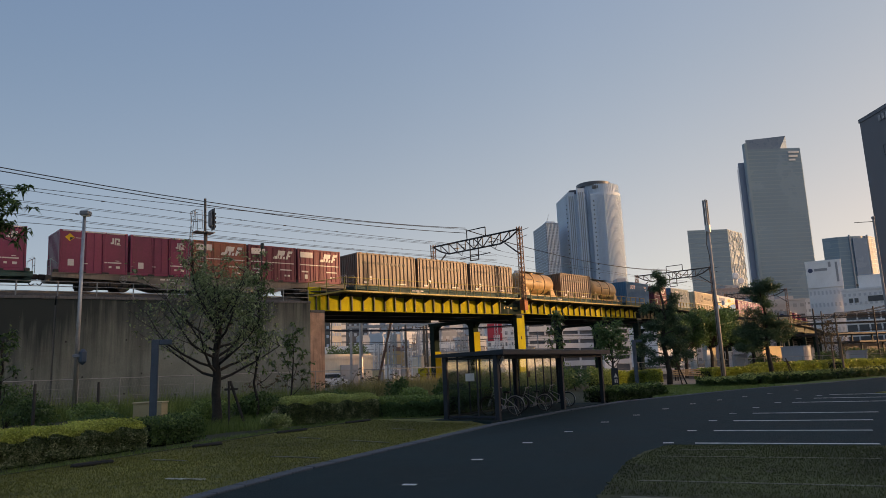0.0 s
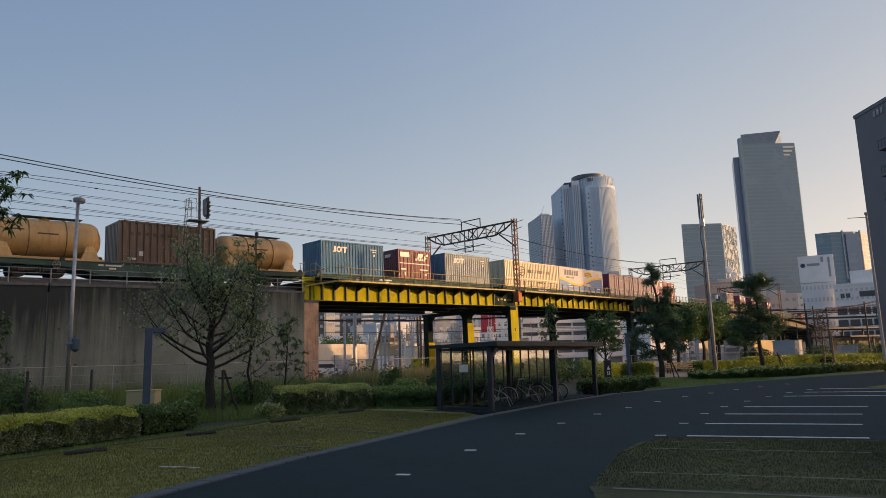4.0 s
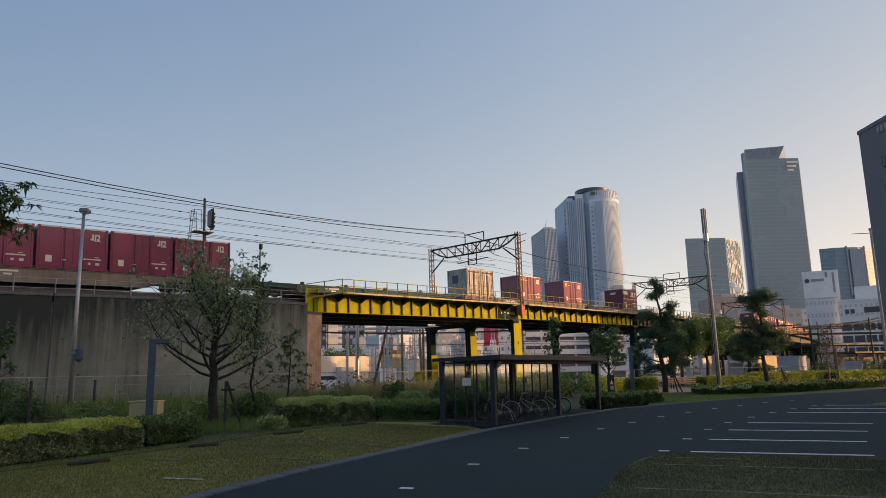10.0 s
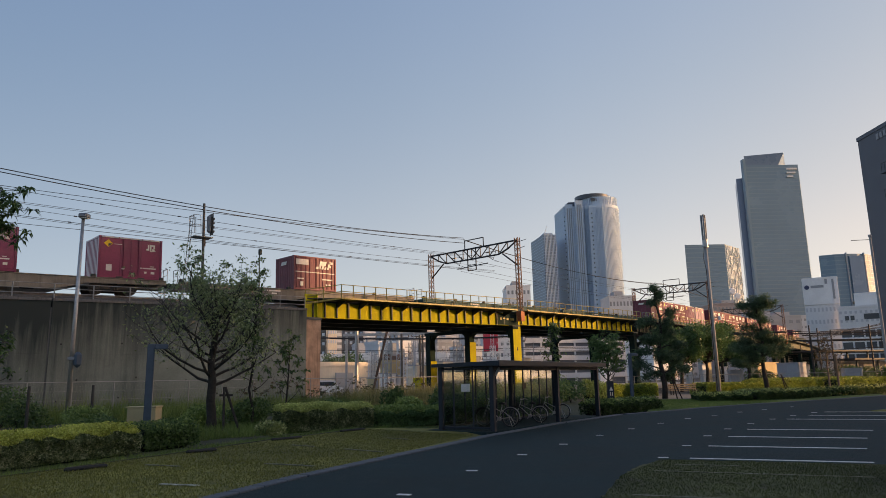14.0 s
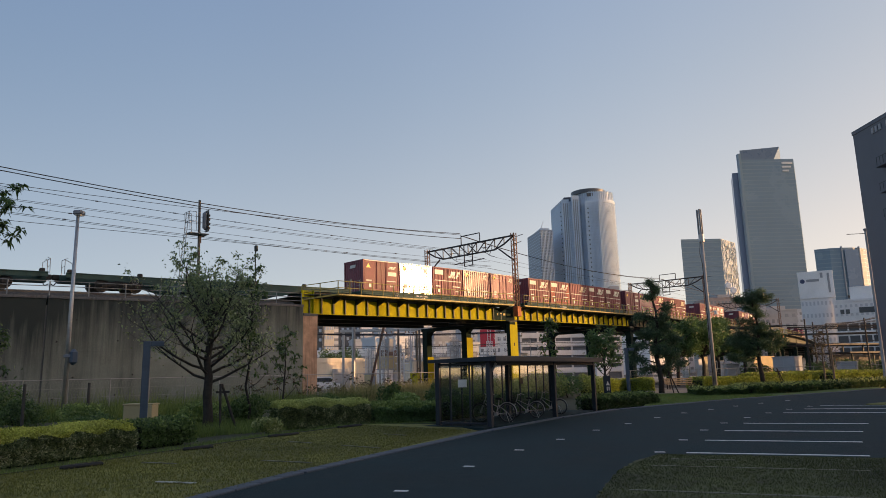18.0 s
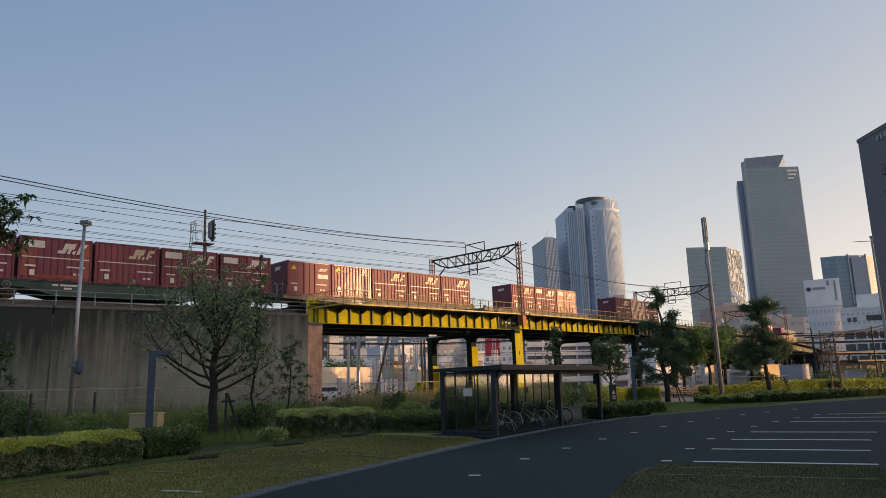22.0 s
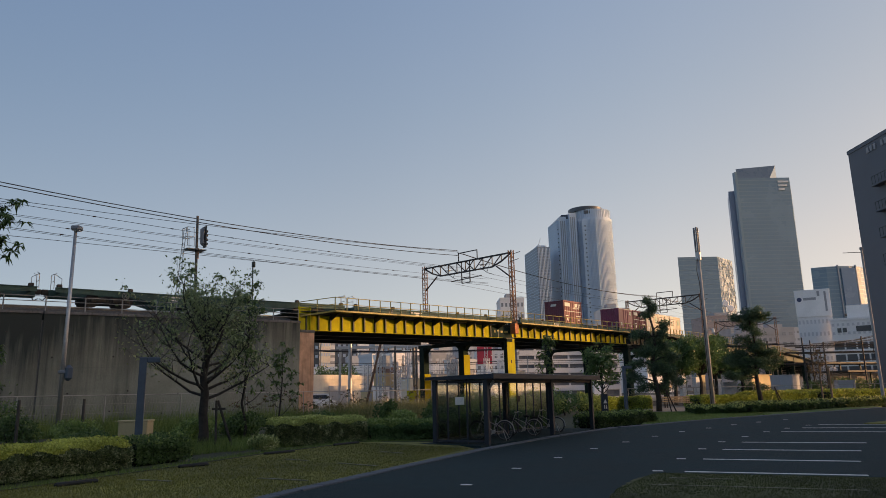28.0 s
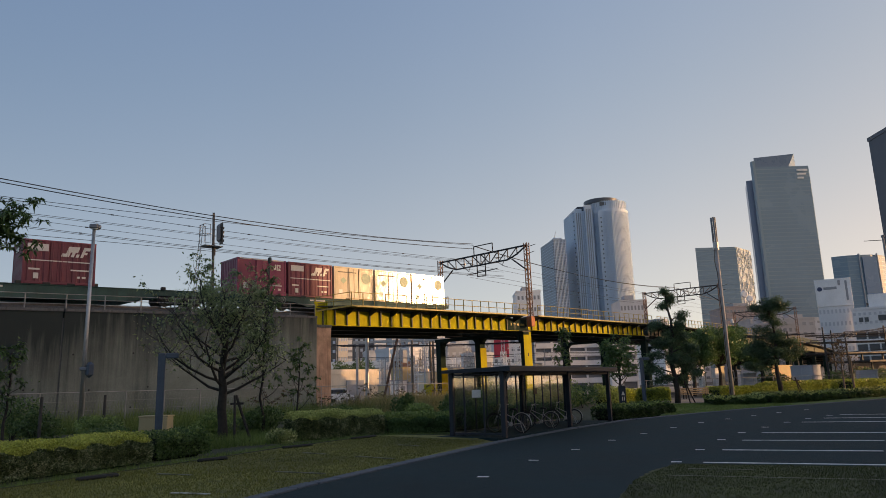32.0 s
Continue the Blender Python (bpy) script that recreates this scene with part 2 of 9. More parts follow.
M = {
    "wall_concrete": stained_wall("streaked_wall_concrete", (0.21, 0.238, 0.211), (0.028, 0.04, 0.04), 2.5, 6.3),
    "leaf_patch": leaf_surface("patchy_golden_leaves", (0.06, 0.105, 0.025), (0.62, 0.7, 0.13), scale=0.45),
    "leaf_feather": leaf_surface("fine_grey_green_leaves", (0.1, 0.15, 0.075), (0.4, 0.5, 0.25)),
    "gravel": surface("yard_gravel", (0.42, 0.38, 0.33), 0.95, vary=0.3, scale=0.3, bump=0.8, bump_scale=14, dirt=(0.14, 0.13, 0.07), dirt_amount=0.6),
    "asphalt": surface("asphalt", (0.0105, 0.031, 0.0345), 0.85, vary=0.3, scale=0.5, bump=0.5, bump_scale=60, spec=0.25, dirt=(0.021, 0.043, 0.0445), dirt_amount=0.6),
    "lawn": surface("lawn", (0.21, 0.19, 0.045), 0.95, vary=0.7, scale=0.28, bump=0.6, bump_scale=25, dirt=(0.05, 0.062, 0.018), dirt_amount=1.0),
    "thin_lawn": surface("thin_worn_lawn", (0.074, 0.083, 0.028), 0.95, vary=0.7, scale=0.35, bump=0.6, bump_scale=18, dirt=(0.042, 0.036, 0.018), dirt_amount=0.9),
    "soil": surface("soil", (0.055, 0.058, 0.055), 0.95, vary=0.35, scale=0.3, bump=0.6, bump_scale=12),
    "paint": surface("road_paint", (0.85, 0.85, 0.83), 0.7, vary=0.15, scale=4, bump=0.3, dirt=(0.2, 0.2, 0.2), dirt_amount=0.5),
    "kerb": surface("kerb_concrete", (0.1, 0.12, 0.14), 0.85, vary=0.2, scale=2),
    "concrete": surface("stained_concrete", (0.24, 0.21, 0.175), 0.88, vary=0.25, scale=0.35, bump=0.25, bump_scale=18, streak=0.65, dirt=(0.085, 0.082, 0.075)),
    "rust_concrete": surface("rusty_concrete", (0.56, 0.36, 0.255), 0.9, vary=0.45, scale=0.7, bump=0.3, streak=0.8, dirt=(0.18, 0.095, 0.06)),
    "yellow": surface("yellow_bridge_paint", (0.46, 0.41, 0.016), 0.72, vary=0.16, scale=0.9, bump=0.08, streak=0.35, dirt=(0.28, 0.22, 0.02), spec=0.2),
    "dark_steel": surface("dark_green_steel", (0.028, 0.042, 0.038), 0.55, vary=0.3, scale=1.2, bump=0.15),
    "green_steel": surface("green_bridge_steel", (0.016, 0.035, 0.03), 0.8, vary=0.25, scale=1.5, bump=0.1, spec=0.12),
    "olive_steel": surface("dull_olive_girder_paint", (0.066, 0.07, 0.036), 0.65, vary=0.25, scale=0.9, bump=0.1, streak=0.4, dirt=(0.04, 0.042, 0.03)),
    "grey_steel": surface("galvanised_steel", (0.42, 0.43, 0.44), 0.45, 0.6, vary=0.15, scale=4, bump=0.05),
    "rail_steel": surface("dull_rail_steel", (0.16, 0.14, 0.12), 0.5, 0.5, vary=0.3, scale=3),
    "rust_steel": surface("rusty_lattice_steel", (0.17, 0.09, 0.06), 0.7, 0.2, vary=0.35, scale=3, streak=0.3, dirt=(0.35, 0.3, 0.26)),
    "orange_paint": surface("orange_base_paint", (0.45, 0.12, 0.04), 0.6, vary=0.25, scale=4),
    "ballast": surface("ballast", (0.085, 0.08, 0.075), 0.95, vary=0.35, scale=8, bump=0.9, bump_scale=16),
    "red": surface("container_red", (0.21, 0.047, 0.068), 0.52, vary=0.14, scale=0.9, bump=0.05, bump_scale=9, streak=0.35, dirt=(0.15, 0.05, 0.045), piece=0.18),
    "rusty_red": surface("container_rusted_red", (0.29, 0.075, 0.045), 0.36, vary=0.3, scale=0.9, bump=0.1, bump_scale=9, streak=0.55, dirt=(0.3, 0.1, 0.035), coat=0.5, coat_rough=0.26),
    "fresh_red": surface("glossy_repainted_red", (0.36, 0.09, 0.07), 0.22, vary=0.12, scale=1.5, bump=0.04, bump_scale=6),
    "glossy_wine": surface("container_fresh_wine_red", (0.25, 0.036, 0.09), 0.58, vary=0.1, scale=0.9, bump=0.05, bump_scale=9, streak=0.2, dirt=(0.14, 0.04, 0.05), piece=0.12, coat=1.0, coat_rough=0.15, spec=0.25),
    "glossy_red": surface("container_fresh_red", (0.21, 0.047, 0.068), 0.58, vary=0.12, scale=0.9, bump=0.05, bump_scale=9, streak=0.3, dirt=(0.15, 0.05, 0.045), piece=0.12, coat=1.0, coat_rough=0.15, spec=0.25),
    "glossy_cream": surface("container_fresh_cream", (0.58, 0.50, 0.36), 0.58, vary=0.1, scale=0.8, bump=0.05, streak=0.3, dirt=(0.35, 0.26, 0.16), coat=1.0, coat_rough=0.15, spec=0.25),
    "wine": surface("container_wine_red", (0.25, 0.036, 0.09), 0.42, vary=0.12, scale=0.9, bump=0.05, bump_scale=9, streak=0.25, dirt=(0.14, 0.04, 0.05), piece=0.15),
    "brown": surface("container_brown", (0.155, 0.105, 0.078), 0.45, vary=0.25, scale=0.8, bump=0.1, streak=0.55, dirt=(0.085, 0.05, 0.038)),
    "tank": surface("tank_ochre", (0.56, 0.35, 0.15), 0.45, vary=0.18, scale=0.8, bump=0.05, streak=0.5, dirt=(0.32, 0.16, 0.05)),
    "blue": surface("container_blue", (0.065, 0.2, 0.33), 0.62, vary=0.15, scale=0.8, bump=0.05, streak=0.3, dirt=(0.05, 0.1, 0.15), spec=0.3),
    "grey_box": surface("container_weathered_grey", (0.4, 0.46, 0.46), 0.6, vary=0.25, scale=0.8, bump=0.06, streak=0.8, dirt=(0.16, 0.24, 0.27), spec=0.3),
    "cream": surface("container_cream", (0.66, 0.57, 0.41), 0.38, vary=0.12, scale=0.8, bump=0.05, streak=0.35, dirt=(0.38, 0.28, 0.18)),
    "white_box": surface("container_white", (0.7, 0.69, 0.66), 0.2, vary=0.08, scale=0.8, bump=0.03, streak=0.2, dirt=(0.45, 0.42, 0.38)),
    "pale_box": surface("container_weathered_pale_grey", (0.43, 0.41, 0.39), 0.5, vary=0.35, scale=1.4, bump=0.1, streak=0.9, dirt=(0.15, 0.1, 0.07)),
    "sky_blue": surface("print_blue", (0.008, 0.2, 0.52), 0.35, vary=0.1, scale=1),
    "gold": surface("print_yellow", (0.85, 0.5, 0.012), 0.35, vary=0.1, scale=1),
    "navy": surface("print_navy", (0.03, 0.05, 0.12), 0.4, vary=0.1, scale=1),
    "ink": surface("print_dark_brown", (0.06, 0.05, 0.045), 0.5, vary=0.1, scale=1),
    "logo": surface("print_white", (0.72, 0.68, 0.64), 0.4, vary=0.12, scale=3, dirt=(0.45, 0.32, 0.3), dirt_amount=0.35),
    "black": surface("print_black", (0.02, 0.02, 0.02), 0.5, vary=0.2, scale=2),
    "wagon": surface("wagon_dark_green", (0.042, 0.098, 0.088), 0.65, vary=0.3, scale=1.0, streak=0.4, dirt=(0.06, 0.06, 0.05), spec=0.3),
    "bogie": surface("bogie_grime", (0.04, 0.035, 0.03), 0.75, vary=0.3, scale=3),
    "wire": surface("wire", (0.022, 0.022, 0.025), 0.6, 0.0, vary=0.1),
    "shelter": surface("shelter_dark_metal", (0.022, 0.033, 0.047), 0.5, 0.0, spec=0.35, vary=0.15, scale=2, bump=0.05),
    "post_blue": surface("blue_grey_post", (0.065, 0.105, 0.155), 0.45, 0.2, vary=0.15, scale=3, streak=0.3, dirt=(0.05, 0.08, 0.11)),
    "bark": surface("bark", (0.042, 0.036, 0.032), 0.95, vary=0.4, scale=5, bump=0.8, bump_scale=22),
    # tower colours have the distance haze mixed in: paler and bluer
    "tower_glass": surface("tower_hazed_glass", (0.155, 0.26, 0.34), 0.25, vary=0.1, scale=0.02, bump=0, spec=0.6),
    "tower_stone": surface("tower_hazed_stone", (0.5, 0.62, 0.74), 0.7, vary=0.06, scale=0.02, bump=0, spec=0.2),
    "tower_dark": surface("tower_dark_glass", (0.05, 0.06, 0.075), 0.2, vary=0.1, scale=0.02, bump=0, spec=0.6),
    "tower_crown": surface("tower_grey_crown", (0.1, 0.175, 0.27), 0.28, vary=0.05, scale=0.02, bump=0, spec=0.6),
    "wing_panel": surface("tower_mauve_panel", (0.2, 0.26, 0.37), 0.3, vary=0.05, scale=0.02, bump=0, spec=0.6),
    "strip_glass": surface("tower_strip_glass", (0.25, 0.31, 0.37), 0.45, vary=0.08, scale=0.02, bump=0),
    "hotel": surface("hotel_grey_cladding", (0.115, 0.13, 0.155), 0.6, vary=0.1, scale=0.2, bump=0.05),
    "white_wall": surface("white_render", (0.82, 0.82, 0.82), 0.8, vary=0.08, scale=0.2, bump=0.05, streak=0.2, dirt=(0.6, 0.59, 0.57)),
    "white_tile": surface("white_tile_cladding", (0.76, 0.76, 0.77), 0.6, vary=0.06, scale=0.2, bump=0.05, streak=0.2, dirt=(0.5, 0.5, 0.5)),
    "dull_window": surface("pale_blind_window", (0.56, 0.57, 0.6), 0.3, vary=0.25, scale=0.3, bump=0),
    "beige_wall": surface("beige_wall", (0.8, 0.69, 0.55), 0.85, vary=0.12, scale=0.3, bump=0.1, streak=0.25, dirt=(0.35, 0.27, 0.2)),
    "grey_wall": surface("grey_wall", (0.38, 0.39, 0.41), 0.8, vary=0.12, scale=0.2, bump=0.05),
    "leaf_dark": leaf_surface("dark_leaves", (0.03, 0.065, 0.022), (0.165, 0.27, 0.09)),
    "leaf_mid": leaf_surface("green_leaves", (0.095, 0.16, 0.045), (0.37, 0.5, 0.16)),
    # dark end includes shade between leaves, pale end paints their gloss highlights
    "leaf_hedge": leaf_surface("hedge_leaves", (0.012, 0.022, 0.01), (0.17, 0.22, 0.085), (0.72, 0.76, 0.5), scale=2.5, tip_at=0.8),
    "leaf_gold": leaf_surface("golden_hedge_tips", (0.22, 0.26, 0.04), (0.85, 0.86, 0.22)),
    "leaf_pine": leaf_surface("pine_needles", (0.026, 0.062, 0.04), (0.115, 0.21, 0.11)),
    "grass": leaf_surface("grass_blades", (0.075, 0.13, 0.03), (0.28, 0.38, 0.11), scale=0.6),
    "brown_leaf": leaf_surface("brown_leaves", (0.05, 0.04, 0.02), (0.17, 0.11, 0.05)),
    "verge": surface("verge_earth", (0.055, 0.06, 0.03), 0.95, vary=0.4, scale=0.5, bump=0.8, bump_scale=15),
    "fresh_grass": surface("fresh_grass", (0.075, 0.13, 0.02), 0.95, vary=0.3, scale=1.5, bump=0.8, bump_scale=30),
    "worn_paint": surface("half_worn_turf_paint", (0.5, 0.49, 0.42), 0.85, vary=0.5, scale=5, dirt=(0.12, 0.12, 0.06), dirt_amount=0.9),
    "faint_paint": surface("worn_road_paint", (0.2, 0.195, 0.14), 0.85, vary=0.5, scale=6, dirt=(0.06, 0.06, 0.03), dirt_amount=1.0),
    "dark_kerb": surface("dark_rubber_concrete", (0.03, 0.028, 0.026), 0.85, vary=0.3, scale=4),
    "concrete_dark": surface("weathered_concrete", (0.14, 0.145, 0.15), 0.9, vary=0.25, scale=0.35, bump=0.25, bump_scale=16, streak=0.75, dirt=(0.06, 0.06, 0.056)),
    "rail_paint": surface("grey_rail_paint", (0.3, 0.31, 0.31), 0.5, 0.2, vary=0.2, scale=4, bump=0.05),
    "rail_yellow": surface("dull_yellow_rail_paint", (0.36, 0.29, 0.075), 0.5, vary=0.25, scale=3, bump=0.05, streak=0.4, dirt=(0.2, 0.1, 0.05)),
    "signal_grey": surface("weathered_signal_paint", (0.12, 0.105, 0.095), 0.7, vary=0.3, scale=4),
    "porcelain": surface("porcelain", (0.3, 0.2, 0.15), 0.25, vary=0.1),
    "cream_print": surface("print_cream", (0.62, 0.52, 0.38), 0.45, vary=0.15, scale=3, dirt=(0.4, 0.25, 0.2), dirt_amount=0.4),
    "tank_rust": surface("rusty_strap", (0.3, 0.17, 0.08), 0.6, 0.2, vary=0.3, scale=3),
    "mint": surface("print_mint", (0.3, 0.42, 0.3), 0.45, vary=0.15, scale=3),
    "wagon_tan": surface("wagon_dusty_tan", (0.205, 0.182, 0.15), 0.65, vary=0.3, scale=1.0, streak=0.5, dirt=(0.085, 0.07, 0.055)),
    # these tower tones carry the blue of the haze too
    "tower_band": surface("tower_hazed_band", (0.185, 0.285, 0.35), 0.35, vary=0.06, scale=0.02, bump=0),
    "tower_hazed_pale_glass": surface("tower_hazed_pale_glass", (0.47, 0.58, 0.69), 0.5, vary=0.06, scale=0.02, bump=0),
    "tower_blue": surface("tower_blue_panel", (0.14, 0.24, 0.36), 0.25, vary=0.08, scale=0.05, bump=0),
    "window_glass": surface("window_glass", (0.26, 0.275, 0.295), 0.15, vary=0.2, scale=0.3, bump=0, spec=0.6),
    "pale_wall": surface("pale_render", (0.54, 0.56, 0.59), 0.8, vary=0.1, scale=0.2, bump=0.05, streak=0.2, dirt=(0.33, 0.34, 0.35)),
    "brick_wall": surface("pinkish_tile_wall", (0.36, 0.3, 0.29), 0.8, vary=0.1, scale=0.3, bump=0.05),
    "hut_wall": surface("hut_cream_wall", (0.6, 0.48, 0.28), 0.8, vary=0.1, scale=0.5),
    "faint_sign": surface("sign_grey", (0.3, 0.31, 0.33), 0.6, vary=0.1),
    "sign_red": surface("sign_red", (0.5, 0.03, 0.06), 0.5, vary=0.08),
    "dark_pole": surface("dark_pole", (0.06, 0.055, 0.05), 0.7, vary=0.2),
    "lamp_grey": surface("lamp_grey_paint", (0.2, 0.22, 0.25), 0.45, 0.2, vary=0.12),
    "pole_concrete": surface("pole_concrete", (0.36, 0.37, 0.38), 0.8, vary=0.2, scale=1.5, streak=0.45, dirt=(0.19, 0.19, 0.19)),
    "fence_grey": surface("fence_galvanised", (0.36, 0.36, 0.34), 0.5, 0.4, vary=0.2),
    "pane": glass_surface("clear_panel", (0.62, 0.7, 0.69), 0.03, 1.0),
    "chrome": surface("bicycle_silver", (0.42, 0.43, 0.44), 0.32, 0.3, vary=0.1),
    "rim_grey": surface("dull_wheel_rim", (0.2, 0.2, 0.2), 0.4, 0.3, vary=0.1),
    # near-black filling that stands for the shade deep inside a hedge
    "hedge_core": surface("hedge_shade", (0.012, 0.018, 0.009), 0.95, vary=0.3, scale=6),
    "leaf_lime": leaf_surface("yellow_green_leaves", (0.2, 0.26, 0.07), (0.7, 0.76, 0.28)),
    "leaf_tree": leaf_surface("tree_leaves", (0.045, 0.105, 0.04), (0.16, 0.29, 0.11)),
    "leaf_variegated": leaf_surface("variegated_leaves", (0.05, 0.09, 0.025), (0.34, 0.4, 0.14), (0.75, 0.75, 0.45), scale=2.5, tip_at=0.85),
    # leaf colour darkened to hold the deep shade on hedge sides
    "leaf_shaded": leaf_surface("shaded_hedge_leaves", (0.01, 0.026, 0.008), (0.1, 0.165, 0.05), scale=2.0),
    "pale_timber": surface("weathered_timber", (0.4, 0.3, 0.19), 0.85, vary=0.3, scale=4, bump=0.3),
    "pale_bark": surface("pale_bark", (0.2, 0.16, 0.12), 0.9, vary=0.3, scale=5, bump=0.5),
    "thin_turf": leaf_surface("thin_turf_blades", (0.03, 0.042, 0.012), (0.125, 0.135, 0.042), scale=0.35),
    "dry_grass": leaf_surface("dry_grass_blades", (0.13, 0.13, 0.05), (0.5, 0.46, 0.21), scale=0.6),
    "turf": leaf_surface("turf_blades", (0.075, 0.088, 0.02), (0.27, 0.262, 0.066), scale=0.26),
}


# ---- building blocks ----
class Shape:
    """Vertices and faces of one mesh in the making."""

    def __init__(self):
        self.v, self.f = [], []

    def add(self, verts, faces, m=None):
        n = len(self.v)
        self.v += [tuple(m @ Vector(p)) if m is not None else tuple(p) for p in verts]
        self.f += [tuple(n + i for i in face) for face in faces]
        return self

    def box(self, x0, x1, y0, y1, z0, z1, bevel=0.0, m=None):
        if bevel <= 0:
            v = [(x, y, z) for z in (z0, z1) for y in (y0, y1) for x in (x0, x1)]
            return self.add(v, [(0, 2, 3, 1), (4, 5, 7, 6), (0, 1, 5, 4), (2, 6, 7, 3), (0, 4, 6, 2), (1, 3, 7, 5)], m)
        b = min(bevel, (x1 - x0) / 2.01, (y1 - y0) / 2.01, (z1 - z0) / 2.01)
        v, faces, idx = [], [], {}
        for sx in (0, 1):
            for sy in (0, 1):
                for sz in (0, 1):
                    c = (x1 if sx else x0, y1 if sy else y0, z1 if sz else z0)
                    d = (-b if sx else b, -b if sy else b, -b if sz else b)
                    for axis in range(3):
                        p = list(c)
                        for other in range(3):
                            if other != axis:
                                p[other] += d[other]
                        idx[sx, sy, sz, axis] = len(v)
                        v.append(tuple(p))
        for axis in range(3):
            a, c = [k for k in range(3) if k != axis]
            for side in (0, 1):
                quad = []
                for p, q in ((0, 0), (1, 0), (1, 1), (0, 1)):
                    s = [0, 0, 0]
                    s[axis], s[a], s[c] = side, p, q
                    quad.append(idx[(*s, axis)])
                faces.append(tuple(quad))
            for p in (0, 1):
                for q in (0, 1):
                    quad = []
                    for side, k in ((0, a), (1, a), (1, c), (0, c)):
                        s = [0, 0, 0]
                        s[axis], s[a], s[c] = side, p, q
                        quad.append(idx[(*s, k)])
                    faces.append(tuple(quad))
        for sx in (0, 1):
            for sy in (0, 1):
                for sz in (0, 1):
                    faces.append(tuple(idx[sx, sy, sz, k] for k in range(3)))
        return self.add(v, faces, m)

    def tube(self, a, b, r0, r1=None, n=8, cap=True):
        a, b = Vector(a), Vector(b)
        r1 = r0 if r1 is None else r1
        d = (b - a).normalized()
        side = d.orthogonal().normalized()
        up = d.cross(side)
        ring = [(math.cos(2 * math.pi * i / n), math.sin(2 * math.pi * i / n)) for i in range(n)]
        v = [a + (side * c + up * s) * r0 for c, s in ring] + [b + (side * c + up * s) * r1 for c, s in ring]
        f = [(i, (i + 1) % n, n + (i + 1) % n, n + i) for i in range(n)]
        if cap:
            f += [tuple(range(n - 1, -1, -1)), tuple(range(n, 2 * n))]
        return self.add(v, f)

    def path(self, points, radii, n=7):
        points = [Vector(p) for p in points]
        rings = []
        for i, p in enumerate(points):
            d = (points[min(i + 1, len(points) - 1)] - points[max(i - 1, 0)]).normalized()
            side = d.cross(Vector((0.31, 0.2, 0.93))).normalized()
            up = d.cross(side)
            rings.append([p + (side * math.cos(2 * math.pi * k / n) + up * math.sin(2 * math.pi * k / n)) * radii[i] for k in range(n)])
        v = [q for ring in rings for q in ring]
        f = [(i * n + k, i * n + (k + 1) % n, (i + 1) * n + (k + 1) % n, (i + 1) * n + k) for i in range(len(points) - 1) for k in range(n)]
        f += [tuple(range(n - 1, -1, -1)), tuple((len(points) - 1) * n + k for k in range(n))]
        return self.add(v, f)

    def prism(self, outline, z0, z1, m=None):
        n = len(outline)
        v = [(x, y, z0) for x, y in outline] + [(x, y, z1) for x, y in outline]
        f = [(i, (i + 1) % n, n + (i + 1) % n, n + i) for i in range(n)] + [tuple(range(n - 1, -1, -1)), tuple(range(n, 2 * n))]
        return self.add(v, f, m)

    def plate(self, outline, y0, y1):
        """A plate upright in the xz plane, from y0 to y1."""
        n = len(outline)
        v = [(x, y0, z) for x, z in outline] + [(x, y1, z) for x, z in outline]
        f = [(i, (i + 1) % n, n + (i + 1) % n, n + i) for i in range(n)] + [tuple(range(n - 1, -1, -1)), tuple(range(n, 2 * n))]
        return self.add(v, f)

    def data(self, name, material, smooth=False):
        me = bpy.data.meshes.new(name)
        me.from_pydata(self.v, [], self.f)
        me.materials.append(M[material] if isinstance(material, str) else material)
        if smooth:
            me.polygons.foreach_set("use_smooth", [True] * len(me.polygons))
        bm = bmesh.new()
        bm.from_mesh(me)
        bmesh.ops.recalc_face_normals(bm, faces=bm.faces)
        bm.to_mesh(me)
        bm.free()
        me.update()
        return me


def part(name, shape, material, parent=None, label="", smooth=False):
    ob = new(name, shape if isinstance(shape, bpy.types.Mesh) else shape.data(name, material, smooth))
    ob.parent = parent
    return tagged(ob, label) if label else ob


def thing(name, label, category, m=None, group="", kind=""):
    ob = tagged(new(name), label, category, group, kind)
    ob.empty_display_size = 0.3
    if m is not None:
        ob.matrix_basis = m
    return ob


# ---- the line of the railway ----
T0, BEND, S_MID, S_END = radians(45.5), 700.0, 18.0, 230.0
MID = Vector((-8.468, 50.52))


def turn_at(s):
    return T0 - (min(max(s, -30.0), S_END) - S_MID) / BEND


def rail(s):
    """Height of the rail head."""
    c = min(max(s, -30.0), 85.0)
    return 6.83 + 0.024 * c - 0.00014 * c * c + (s + 30.0) * 0.02 * (s < -30)


def track(s, off=0.0, z=0.0):
    """The place s metres along the train's near side, off metres further from the car park, z above the rail."""
    c = min(max(s, -30.0), S_END)
    a = (c - S_MID) / BEND
    t, n = Vector((math.sin(T0), math.cos(T0))), Vector((-math.cos(T0), math.sin(T0)))
    h = turn_at(s)
    p = MID + t * (BEND * math.sin(a)) + n * (BEND * (1 - math.cos(a))) + Vector((math.sin(h), math.cos(h))) * (s - c) + Vector((-math.cos(h), math.sin(h))) * off
    return Vector((p.x, p.y, rail(s) + z))


def on_track(s, off=0.0, z=0.0):
    p = track(s, off, z)
    slope = rail(s + 1) - rail(s)
    return pose(p.x, p.y, p.z, 0, -math.degrees(math.atan(slope)), 90 - math.degrees(turn_at(s)))


def travel(t):
    """How far the train has come by t."""
    return 11.0142426 * t + 0.0263020389 * t * t + 0.000218796774 * t ** 3

